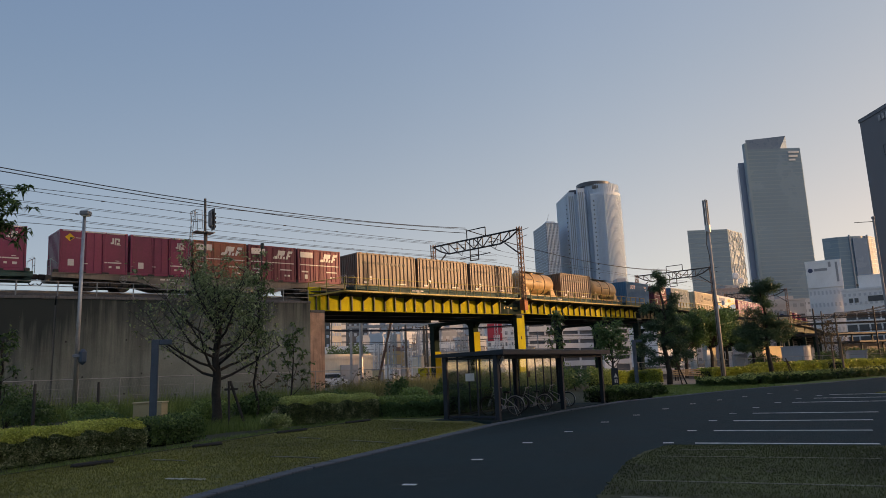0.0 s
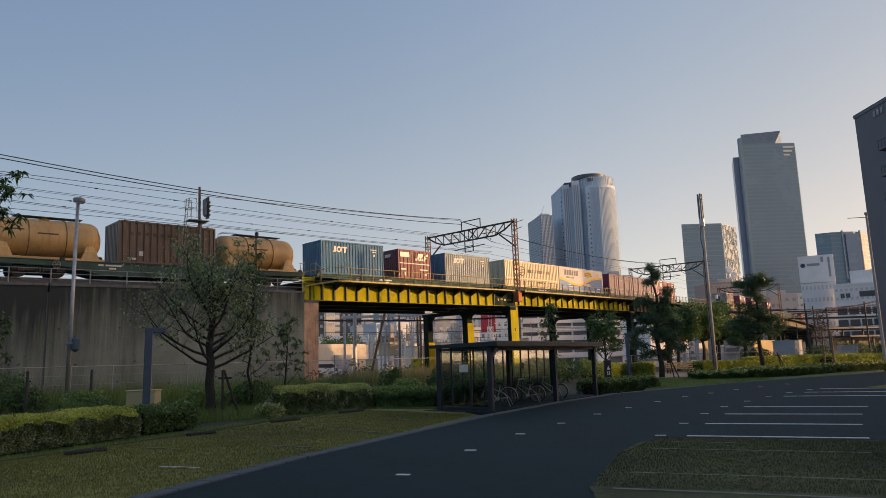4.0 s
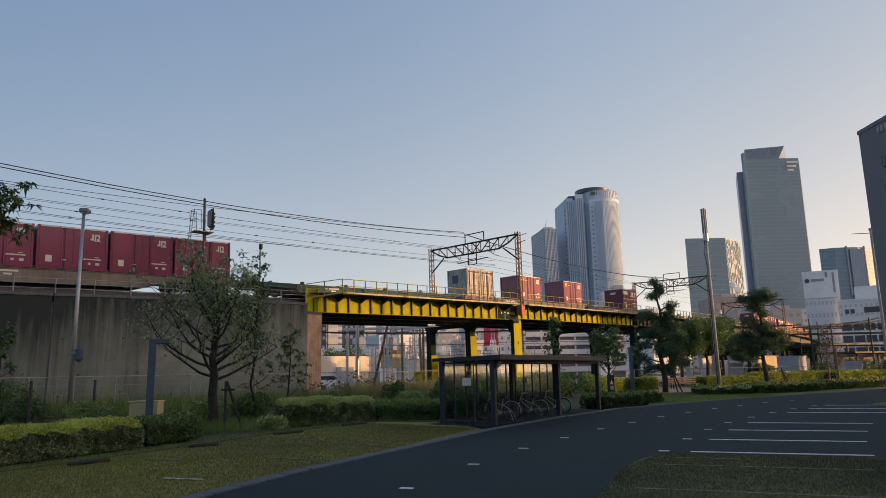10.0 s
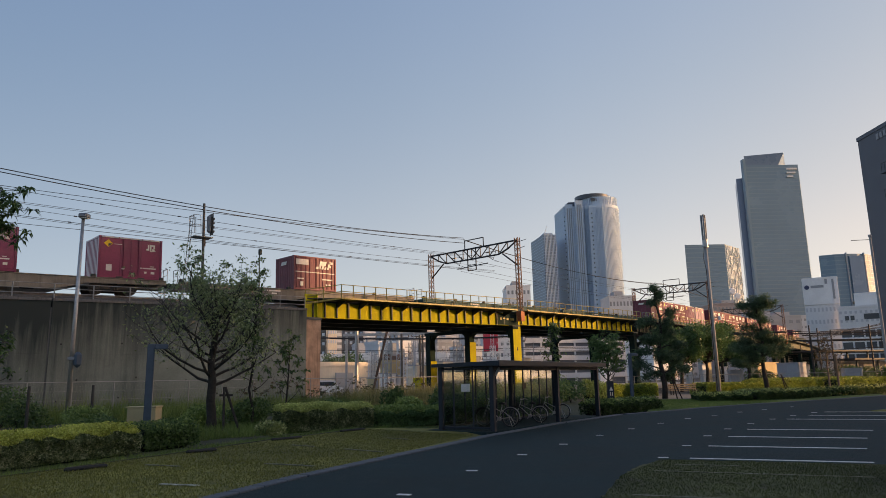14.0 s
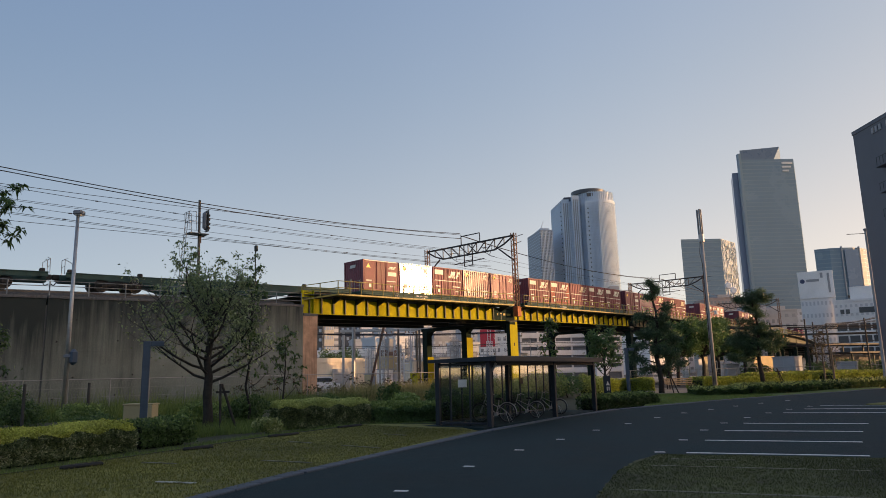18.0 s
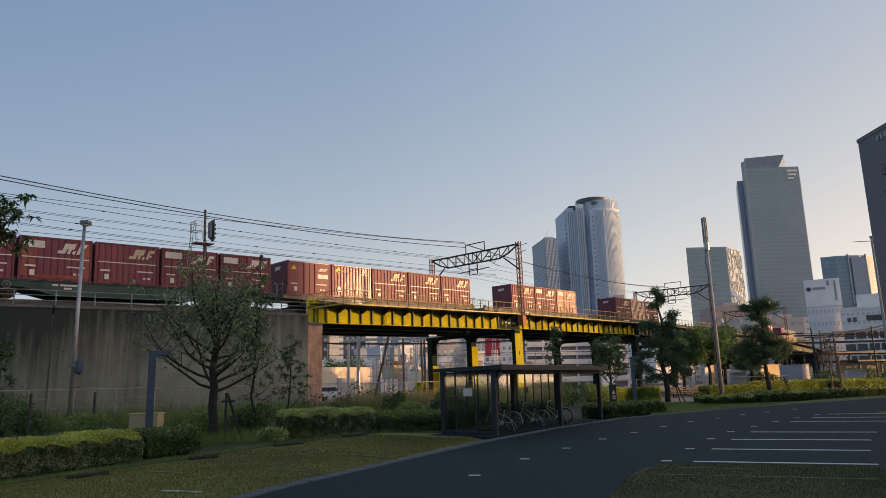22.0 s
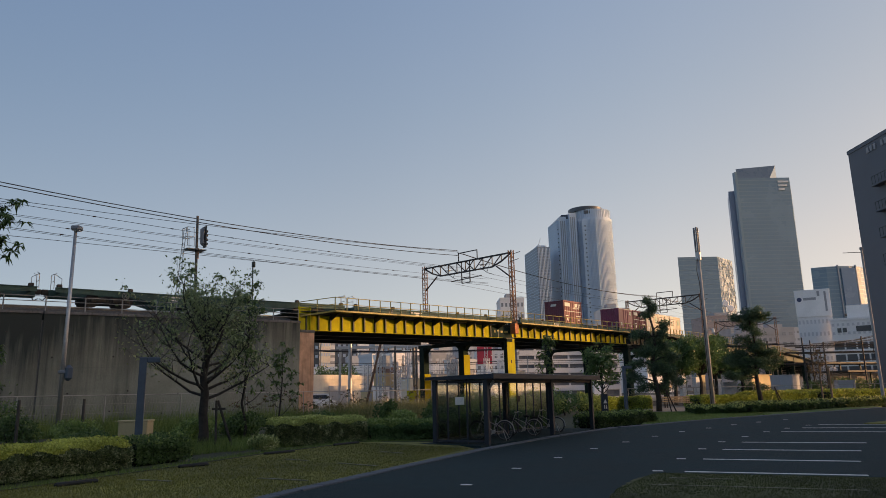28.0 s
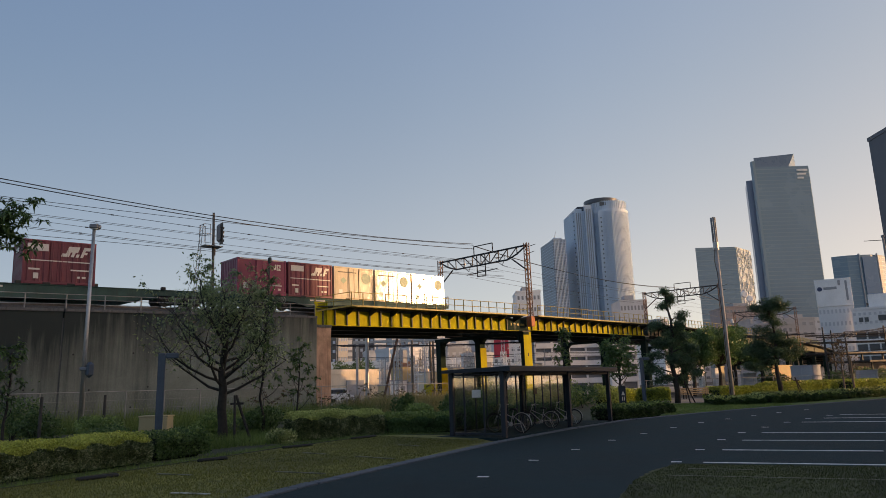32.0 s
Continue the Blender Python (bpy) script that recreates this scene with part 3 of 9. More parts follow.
# ---- ground ----
def grid_sheet(name, x0, x1, y0, y1, step, z, rough, material, label):
    s = Shape()
    nx, ny = int((x1 - x0) / step) + 1, int((y1 - y0) / step) + 1
    s.v = [(x0 + i * step, y0 + j * step, z + rough * noise.noise((i * 0.7, j * 0.7, 3.1))) for j in range(ny) for i in range(nx)]
    s.f = [(j * nx + i, j * nx + i + 1, (j + 1) * nx + i + 1, (j + 1) * nx + i) for j in range(ny - 1) for i in range(nx - 1)]
    return tagged(part(name, s, material, smooth=True), label, "ground", kind="structure")


g = Shape().add([(-4000, -4000, -0.12), (4000, -4000, -0.12), (4000, 4000, -0.12), (-4000, 4000, -0.12)], [(0, 1, 2, 3)])
tagged(part("ground", g, "soil"), "bare earth and scrub ground", "ground", kind="structure")
grid_sheet("verge_ground", -45, 30, 10, 60, 0.8, -0.05, 0.06, "verge", "grassy earth verge below the railway")


def sheet(name, outline, z, material, label, category, depth=0.1):
    return tagged(part(name, Shape().prism(outline, z - depth, z), material), label, category, kind="structure")


ROAD_LEFT = [(-6.2, 2.0), (-4.4, 7.0), (-3.31, 9.72), (-2.52, 11.79), (-1.14, 14.66), (1.33, 19.73), (4.01, 24.29), (7.22, 28.9), (10.66, 31.95), (14.77, 35.6), (19.17, 38.6), (24.38, 42.1), (29.5, 46.2), (60, 60), (140, 85)]
sheet("road", ROAD_LEFT + [(140, -60), (-20, -60)], 0.02, "asphalt", "dark worn asphalt lane of the car park", "road", 0.15)
def ragged(points, step, depth, seed):
    """The same line, cut short and uneven."""
    rg = random.Random(seed)
    out = []
    for a, b in zip(points, points[1:]):
        n = max(1, int(math.dist(a, b) / step))
        out += [(a[0] + (b[0] - a[0]) * i / n + rg.uniform(-depth, depth), a[1] + (b[1] - a[1]) * i / n + rg.uniform(-depth, depth)) for i in range(n)]
    return out + [points[-1]]


sheet("lawn_near", ragged([(1.0, 2.0), (1.78, 8.68), (2.25, 9.95), (2.82, 11.41), (3.45, 12.64), (4.13, 13.45), (7.6, 12.1), (12, 10.2)], 0.1, 0.035, 7) + [(12, -10), (0, -10)], 0.035, "thin_lawn", "worn yellow-green turf of parking bays", "lawn")
sheet("lawn_far", [(-9.4, 10.5), (-7.75, 13.3), (-6.3, 16.4), (-5.0, 19.6), (-2.6, 23.9), (0.1, 23.2), (1.1, 19.85), (-1.3, 14.75), (-2.7, 11.85), (-3.5, 9.8), (-4.6, 7.0), (-8, 5)], 0.03, "lawn", "worn yellow-green turf beside the lane", "lawn")
sheet("lawn_island", [(17.2, 28.2), (24.5, 33.5), (33, 31), (22, 24.5)], 0.06, "lawn", "worn turf island of the car park", "lawn")
sheet("lawn_corner", [(9.0, 31.0), (10.6, 32.3), (14.7, 35.95), (19.1, 38.95), (24.3, 42.45), (29.4, 46.6), (31.5, 49.2), (22.5, 44.6), (17.5, 46.2), (14.0, 45.5)], 0.05, "fresh_grass", "fresh green grass beside the lane", "lawn")
sheet("footpath", [(12.6, 46.4), (17.2, 47.0), (21.5, 58.5), (19.0, 61.5), (17.3, 56.2)], 0.035, "concrete", "pale paved footpath behind the hedge", "pavement")
sheet("yard_ground", [(-50, 66), (2, 66), (30, 96), (70, 140), (70, 170), (-70, 170)], -0.09, "gravel", "pale gravel ground of the railway yard", "ground", 0.1)
sheet("shelter_floor", [(1.25, 20.9), (6.5, 28.7), (4.5, 29.8), (-0.6, 22.4)], 0.04, "asphalt", "dark paved floor of the cycle shelter", "pavement")


def along(points, step):
    """Places and headings every step metres along a line of points."""
    points = [Vector((*p, 0)) for p in points]
    out, left = [], 0.0
    for a, b in zip(points, points[1:]):
        d = b - a
        at = left
        while at < d.length:
            out.append((a + d * (at / d.length), math.degrees(math.atan2(d.y, d.x))))
            at += step
        left = at - d.length
    return out


def pieces(holder, name, shape, material, places):
    """Alike pieces on one mesh."""
    me = shape.data(name, material)
    for m in places:
        ob = new(name, me)
        ob.parent = holder
        ob.matrix_basis = m
    return me


kerb = tagged(new("kerb"), "flush grey concrete kerb stones along the lane", "kerb", kind="structure")
stones = [pose(p.x, p.y, 0, 0, 0, h) for p, h in along(ROAD_LEFT[1:-2], 0.62)]
pieces(kerb, "kerb_stone", Shape().box(0, 0.605, 0.0, 0.26, -0.1, 0.05, 0.012), "kerb", stones)
edge = tagged(new("lawn_edging"), "low dark edging along the planting bed", "kerb", kind="structure")
bed = [(-9.4, 10.3), (-7.85, 13.25), (-6.4, 16.4), (-5.1, 19.6), (-2.7, 23.95), (0.05, 23.3)]
pieces(edge, "edging_stone", Shape().box(0, 0.98, -0.035, 0.035, -0.1, 0.045, 0.01), "verge", [pose(p.x, p.y, 0, 0, 0, h) for p, h in along(bed, 1.0)])

marks = tagged(new("road_marking"), "worn white painted bay lines and lane dashes", "road marking", kind="structure")
ROW1 = [(-0.6, 10.07), (0.46, 12.5), (1.62, 14.89), (2.86, 17.0), (4.26, 19.32), (5.7, 21.42), (7.3, 23.66), (8.98, 25.81), (10.68, 27.64), (12.51, 29.56), (14.37, 31.31), (16.54, 33.2)]
ROW2 = [(4.28, 13.89), (5.52, 16.1), (6.92, 18.5), (8.34, 20.67), (9.88, 22.6), (11.56, 24.66), (13.2, 26.45), (14.89, 28.13)]
dash = Shape().box(-0.1, 0.1, -0.05, 0.05, 0, 0.006)
pieces(marks, "dash", dash, "paint", [pose(x, y, 0.022, 0, 0, -18 + 6 * math.sin(i * 2.7)) for i, (x, y) in enumerate(ROW1 + ROW2)])
LINES = [((4.73, 13.68), 3.08), ((5.95, 15.92), 3.1), ((7.33, 18.19), 3.12), ((8.8, 20.4), 3.15), ((12.0, 24.52), 5.0), ((13.77, 26.44), 5.0), ((15.48, 28.45), 5.0)]
for (x, y), length in LINES:
    part("bay_line", Shape().box(0, length, -0.055, 0.055, 0, 0.006), "paint", marks).matrix_basis = pose(x, y, 0.022, 0, 0, -22)
for x, y, length, turn in [(-4.6, 11.45, 0.75, -20), (-3.56, 14.0, 1.2, -28), (-2.36, 16.67, 1.3, -42), (-6.0, 14.2, 0.9, -25), (-3.9, 18.0, 0.9, -40), (-1.6, 19.6, 0.9, -45)]:
    part("bay_line", Shape().box(0, length, -0.04, 0.04, 0, 0.012), "worn_paint" if y < 12 else "faint_paint", marks).matrix_basis = pose(x, y, 0.04, 0, 0, turn)
for x, y, length in [(3.5, 11.9, 3.2), (2.5, 9.6, 4.5), (4.1, 12.7, 1.1), (2.0, 8.5, 5)]:
    part("bay_line", Shape().box(0, length, -0.04, 0.04, 0, 0.005), "faint_paint", marks).matrix_basis = pose(x, y, 0.038, 0, 0, -22)

for (ax, ay), (bx, by) in [((-7.21, 13.41), (-6.72, 14.06)), ((-6.04, 16.49), (-5.49, 16.95)), ((-4.8, 19.51), (-4.13, 20.27)), ((-3.31, 22.35), (-2.63, 23.21))]:
    d = math.hypot(bx - ax, by - ay) / 2
    stop = thing("wheel_stop", "low dark concrete wheel stop on the turf", "wheel stop", pose((ax + bx) / 2, (ay + by) / 2, 0.0, 0, 0, math.degrees(math.atan2(by - ay, bx - ax))), group="wheel stops")
    part("block", Shape().box(-d, d, -0.065, 0.065, 0.02, 0.1, 0.03), "dark_kerb", stop)
    for e in (-d * 0.6, d * 0.6):
        part("foot", Shape().box(e - 0.06, e + 0.06, -0.09, 0.09, -0.02, 0.03, 0.01), "dark_kerb", stop)

# ---- retaining wall ----
wall = tagged(new("retaining_wall"), "tall stained concrete retaining wall of the railway", "wall", kind="structure")


def strip(profile, stations, close=True):
    """A solid swept along the railway: profile of (offset, height over rail, or an absolute height where marked) at the stations."""
    s = Shape()
    n = len(profile)
    for st in stations:
        for off, z, fixed in profile:
            p = track(st, off, 0 if fixed else z)
            s.v.append((p.x, p.y, z if fixed else p.z))
    for i in range(len(stations) - 1):
        for k in range(n):
            a, b = i * n + k, i * n + (k + 1) % n
            s.f.append((a, b, b + n, a + n))
    s.f += [tuple(range(n)), tuple(len(s.v) - n + k for k in range(n - 1, -1, -1))]
    return s


JOINTS = [-64.3, -48.4, -32.5, -16.6, -0.7, 15.2]
for a, b in zip(JOINTS, JOINTS[1:]):
    st = [a + 0.045 + (b - a - 0.09) * i / 4 for i in range(5)]
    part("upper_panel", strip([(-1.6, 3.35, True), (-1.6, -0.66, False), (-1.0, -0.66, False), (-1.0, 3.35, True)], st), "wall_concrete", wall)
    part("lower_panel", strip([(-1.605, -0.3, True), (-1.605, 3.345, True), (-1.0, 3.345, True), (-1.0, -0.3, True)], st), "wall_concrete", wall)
    part("coping", strip([(-1.66, -0.655, False), (-1.66, -0.5, False), (-1.25, -0.5, False), (-1.25, -0.655, False)], st), "concrete_dark", wall)
part("core", strip([(-1.56, -0.3, True), (-1.56, -1.0, False), (11.5, -1.0, False), (11.5, -0.3, True)], [-470, -300, -150, -64, -48, -32, -16, 0, 8, 15.15]), "concrete_dark", wall)
hole = Shape().tube((0, 0.03, 0), (0, -0.022, 0), 0.05, n=8)
tie = []
for s in [-9.6, -6.4, -3.2, -0.1, 3.0, 5.9, 8.8, 11.6]:
    for z in (0.9, 2.0, 3.9, 5.1):
        p = track(s + (0.9 if z in (2.0, 5.1) else 0.0), -1.6)
        tie.append(pose(p.x, p.y, z + 0.15 * math.sin(s * 3), 0, 0, 90 - math.degrees(turn_at(s))))
pieces(wall, "tie_hole", hole, "black", tie)
ballast = strip([(-1.2, -1.0, False), (-1.15, -0.72, False), (-0.3, -0.22, False), (10.8, -0.22, False), (11.2, -1.0, False)], [-470, -300, -150, -64, -40, -20, -8, 0, 8, 15.1])
tagged(part("track_ballast", ballast, "ballast"), "grey-brown stone ballast bed of the railway", "ballast", kind="structure")
seat = tagged(new("bridge_abutment"), "rust-stained concrete bridge abutment", "abutment", kind="structure")
part("seat_block", strip([(-1.5, -0.3, True), (-1.5, 6.0, True), (11.4, 6.0, True), (11.4, -0.3, True)], [15.22, 15.8, 16.4]), "rust_concrete", seat)
part("bearing_shelf", strip([(-1.55, 5.9, True), (-1.55, 6.08, True), (11.4, 6.08, True), (11.4, 5.9, True)], [15.22, 16.42]), "concrete_dark", seat)

for off in (0.73, 1.8, 5.2, 6.27):
    name = tagged(part("running_rail", strip([(off, -0.16, False), (off, 0.0, False), (off + 0.07, 0.0, False), (off + 0.07, -0.16, False)], [-470, -300, -150, -64, -40, -20, 0, 20, 40, 62, 86, 110, 134, 158, 182, 206, 230, 460]), "rail_steel"), "worn steel running rail on the railway", "rail", kind="structure")


def railing(name, label, line, gap, height, rails, mat, r=0.025):
    """A railing on a line of places: a post at each place, tubes between them."""
    th = thing(name, label, "railing")
    post = Shape().box(-r, r, -r, r, 0, height, 0.006)
    me = post.data("post", mat)
    for p in line:
        ob = new("post", me)
        ob.parent = th
        ob.matrix_basis = Matrix.Translation(p)
    for k in rails:
        s = Shape().path([p + Vector((0, 0, height * k)) for p in line], [r * 0.85] * len(line), 6)
        part("handrail" if k > 0.9 else "mid_rail", s, mat, th)
    return th


railing("wall_railing", "thin grey steel walkway railing on the wall", [track(-30 + 1.96 * i, -1.45, -0.5) for i in range(24)], 2, 0.8, (1.0, 0.66, 0.33), "rail_paint", 0.027)

# ---- bridge ----
SPANS = [(15.35, 37.6), (39.1, 61.8), (63.1, 85.9), (87.1, 109.9), (111.1, 133.9), (135.1, 157.9), (159.1, 181.9), (183.1, 205.9), (207.1, 229.9), (231, 270), (271, 310), (311, 350), (351, 390), (391, 430), (431, 462)]
for n, (s0, s1) in enumerate(SPANS):
    near = n < 3
    paint = "yellow" if n < 2 else "olive_steel"
    sp = thing("bridge_span", "yellow steel plate girder span with dark stiffeners" if n < 2 else "dull olive girder span of the viaduct behind trees", "bridge", on_track((s0 + s1) / 2), group="viaduct spans")
    h = (track(s1) - track(s0)).length / 2
    low = -1.08 if n == 0 else -0.98
    part("web", Shape().box(-h, h, -1.0, -0.97, low, 0.0), paint, sp)
    part("bottom_flange", Shape().box(-h, h, -1.17, -0.8, low - 0.035, low, 0.006), paint, sp)
    part("top_flange", Shape().box(-h, h, -1.2, -0.8, 0.0, 0.05), "dark_steel", sp)
    if near:
        count = 21
        me = Shape().box(-0.05, 0.05, -1.13, -1.0, low + 0.004, 0.0).data("stiffener", "dark_steel")
        for i in range(count):
            ob = new("stiffener", me)
            ob.parent = sp
            ob.location = (-h + 0.55 + (2 * h - 1.1) * i / (count - 1), 0, 0)
        me = Shape().add([(-0.03, -1.0, 0.15), (-0.03, -2.24, 0.14), (-0.03, -1.03, -0.38), (0.03, -1.0, 0.15), (0.03, -2.24, 0.14), (0.03, -1.03, -0.38)],
                         [(0, 1, 2), (5, 4, 3), (0, 3, 4, 1), (1, 4, 5, 2), (2, 5, 3, 0)]).data("bracket", "dark_steel")
        for i in range(11):
            if n == 0 and i == 0:
                continue
            ob = new("bracket", me)
            ob.parent = sp
            ob.location = (-h + 0.6 + (2 * h - 1.2) * i / 10, 0, 0)
    for off in (2.6, 6.2, 9.8):
        part("inner_girder", Shape().box(-h, h, off - 0.02, off + 0.02, low, 0.0).box(-h, h, off - 0.18, off + 0.18, low - 0.035, low), "dark_steel", sp)
    if near:
        me = Shape().box(-0.06, 0.06, -0.95, 9.8, -0.75, -0.25).data("cross_beam", "dark_steel")
        for i in range(11):
            ob = new("cross_beam", me)
            ob.parent = sp
            ob.location = (-h + 0.6 + (2 * h - 1.2) * i / 10, 0, 0)
    # the walkway's deck; at the wall it swings in and dips to the coping
    rim = [(-h, -1.0, -0.16), (-h + 2.2, -2.28, 0.2), (h, -2.28, 0.2)] if n == 0 else [(-h, -2.28, 0.2), (h, -2.28, 0.2)]
    deck = [(-h, 10.2, 0.14)] + ([(-h, -1.0, 0.2)] if n == 0 else []) + [p for p in rim if p[2] > 0] + [(h, 10.2, 0.14)]
    m = len(deck)
    part("deck", Shape().add(deck + [(x, y, z + 0.06) for x, y, z in deck], [tuple(range(m - 1, -1, -1)), tuple(range(m, 2 * m))] + [(k, (k + 1) % m, m + (k + 1) % m, m + k) for k in range(m)]), "dark_steel", sp)
    for a, b in zip(rim, rim[1:]):
        d = Vector(b) - Vector(a)
        m = Matrix.Translation(a) @ d.to_track_quat("X", "Z").to_matrix().to_4x4()
        part("fascia", Shape().box(0, d.length, -0.035, 0.0, -0.02, 0.1, 0.005, m), "rail_yellow" if n < 2 else "olive_steel", sp)
    if n == 0:
        part("end_plate", Shape().box(-h - 0.1, -h + 0.85, -1.06, -1.0, -1.08, 0.55, 0.01), "yellow", sp)
        part("end_post", Shape().box(-h + 0.82, -h + 0.9, -1.2, -1.0, -1.05, 0.6, 0.01), "yellow", sp)
    base = sp.matrix_basis
    line = []
    for a, b in zip(rim, rim[1:]):
        count = max(1, round((b[0] - a[0]) / 1.06))
        line += [base @ (Vector(a).lerp(Vector(b), i / count) + Vector((0, 0.03, 0.05))) for i in range(count)]
    line.append(base @ (Vector(rim[-1]) + Vector((0, 0.03, 0.05))))
    if n < 6:
        railing("bridge_railing", "dull yellow steel railing along the bridge walkway", line, 1, 0.98, (1.0, 0.5), "rail_yellow", 0.034)
    far = [base @ Vector((-h + 2 * h * i / 12, 10.1, 0.2)) for i in range(13)]
    if near:
        railing("bridge_railing", "dull yellow steel railing on the far walkway", far, 1, 0.95, (1.0, 0.5), "rail_yellow", 0.026)


def bent(s, yellow):
    """A steel portal pier: three columns with rounded knees under a cross beam."""
    th = thing("bridge_pier", "green and yellow steel portal pier under the bridge" if yellow else "dark green steel portal pier under the viaduct", "bridge pier", on_track(s), group="viaduct piers")
    z0, top = -rail(s) - 0.1, -1.12
    cols = (-0.75, 4.7, 10.2)
    part("cross_beam", Shape().box(-0.42, 0.42, -1.15, 10.7, -1.42, top, 0.03), "green_steel", th)
    for i, c in enumerate(cols):
        part("column", Shape().box(-0.43 if yellow else -0.32, 0.32, c - 0.345, c + (0.05 if yellow and i == 0 else 0.32), z0, -1.42, 0.02), "green_steel", th)
        if yellow:
            up = -1.15 if i == 0 else z0 + (5.3 if i == 1 else 3.6)
            part("yellow_flange", Shape().box(-0.4, 0.75 if i == 0 else 0.5, c - 0.375, c - 0.346, z0 + 0.3, up, 0.006), "yellow", th, "yellow painted flange")
        part("base_plate", Shape().box(-0.55, 0.55, c - 0.55, c + 0.55, z0, z0 + 0.3, 0.03), "concrete", th)
        for side in (-1, 1):
            if (i == 0 and side < 0) or (i == 2 and side > 0):
                continue
            arc = [(c + side * 0.3, -1.42)] + [(c + side * (0.32 + 0.75 * (1 - math.cos(a))), -1.42 - 0.75 * (1 - math.sin(a))) for a in [math.pi / 2 * q / 6 for q in range(6, -1, -1)]]
            n = len(arc)
            part("knee", Shape().add([(-0.3, y, z) for y, z in arc] + [(0.3, y, z) for y, z in arc],
                                     [tuple(range(n)), tuple(range(2 * n - 1, n - 1, -1))] + [(k, (k + 1) % n, n + (k + 1) % n, n + k) for k in range(n)]), "green_steel", th)
    if yellow:
        part("end_plate", Shape().box(-2.7, 0.3, -1.2, -1.14, -1.1, -0.06, 0.01), "green_steel", th, "dark green end plate")
        marks_row = Shape()
        for x0, x1, za, zb in ((-2.3, -2.15, -0.62, -0.4), (-1.9, -1.6, -0.5, -0.4), (-1.4, -1.1, -0.6, -0.42), (-0.9, -0.3, -0.62, -0.42)):
            marks_row.box(x0, x1, -1.21, -1.199, za, zb)
        tagged(part("plate_print", marks_row, "rail_yellow", th, "pale worn lettering bars"), kind="stuff")
        part("column_fitting", Shape().box(0.1, 0.2, -1.17, -1.12, -3.4, -3.1, 0.01), "black", th)
    part("bearing", Shape().box(-0.6, 0.6, -1.2, -0.6, top - 0.02, top + 0.12), "dark_steel", th)


for n, s in enumerate((38.35, 62.45, 86.5, 110.5, 134.5, 158.5, 182.5, 206.5, 230.5, 270.5, 310.5, 350.5, 390.5, 430.5)):
    bent(s + 0.4 if n == 0 else s, n == 0)


# ---- overhead line ----
def lattice(th, name, a, b, w, bays, mat, thick=0.03, split=False):
    """A square lattice member from a to b: four chords and crossing braces on each side."""
    a, b = Vector(a), Vector(b)
    d = (b - a).normalized()
    u = d.cross(Vector((0.0, 0.0, 1.0)))
    u = Vector((1, 0, 0)) if u.length < 0.2 else u.normalized()
    v = d.cross(u).normalized()
    corners = [u * w / 2 * i + v * w / 2 * j for i, j in ((-1, -1), (1, -1), (1, 1), (-1, 1))]
    for c in corners:
        part(name + "_chord", Shape().tube(a + c, b + c, thick, n=4), mat, th)
    s = Shape()
    L = (b - a).length
    for k in range(4):
        c0, c1 = corners[k], corners[(k + 1) % 4]
        for i in range(bays):
            p, q = a + d * (L * i / bays), a + d * (L * (i + 1) / bays)
            if i % 2:
                c0, c1 = c1, c0
            if split:
                part("brace", Shape().tube(p + c0, q + c1, thick * 0.55, n=4), mat, th)
            else:
                s.tube(p + c0, q + c1, thick * 0.55, n=4, cap=False)
    if not split:
        tagged(part(name + "_bracing", s, mat, th), kind="stuff")


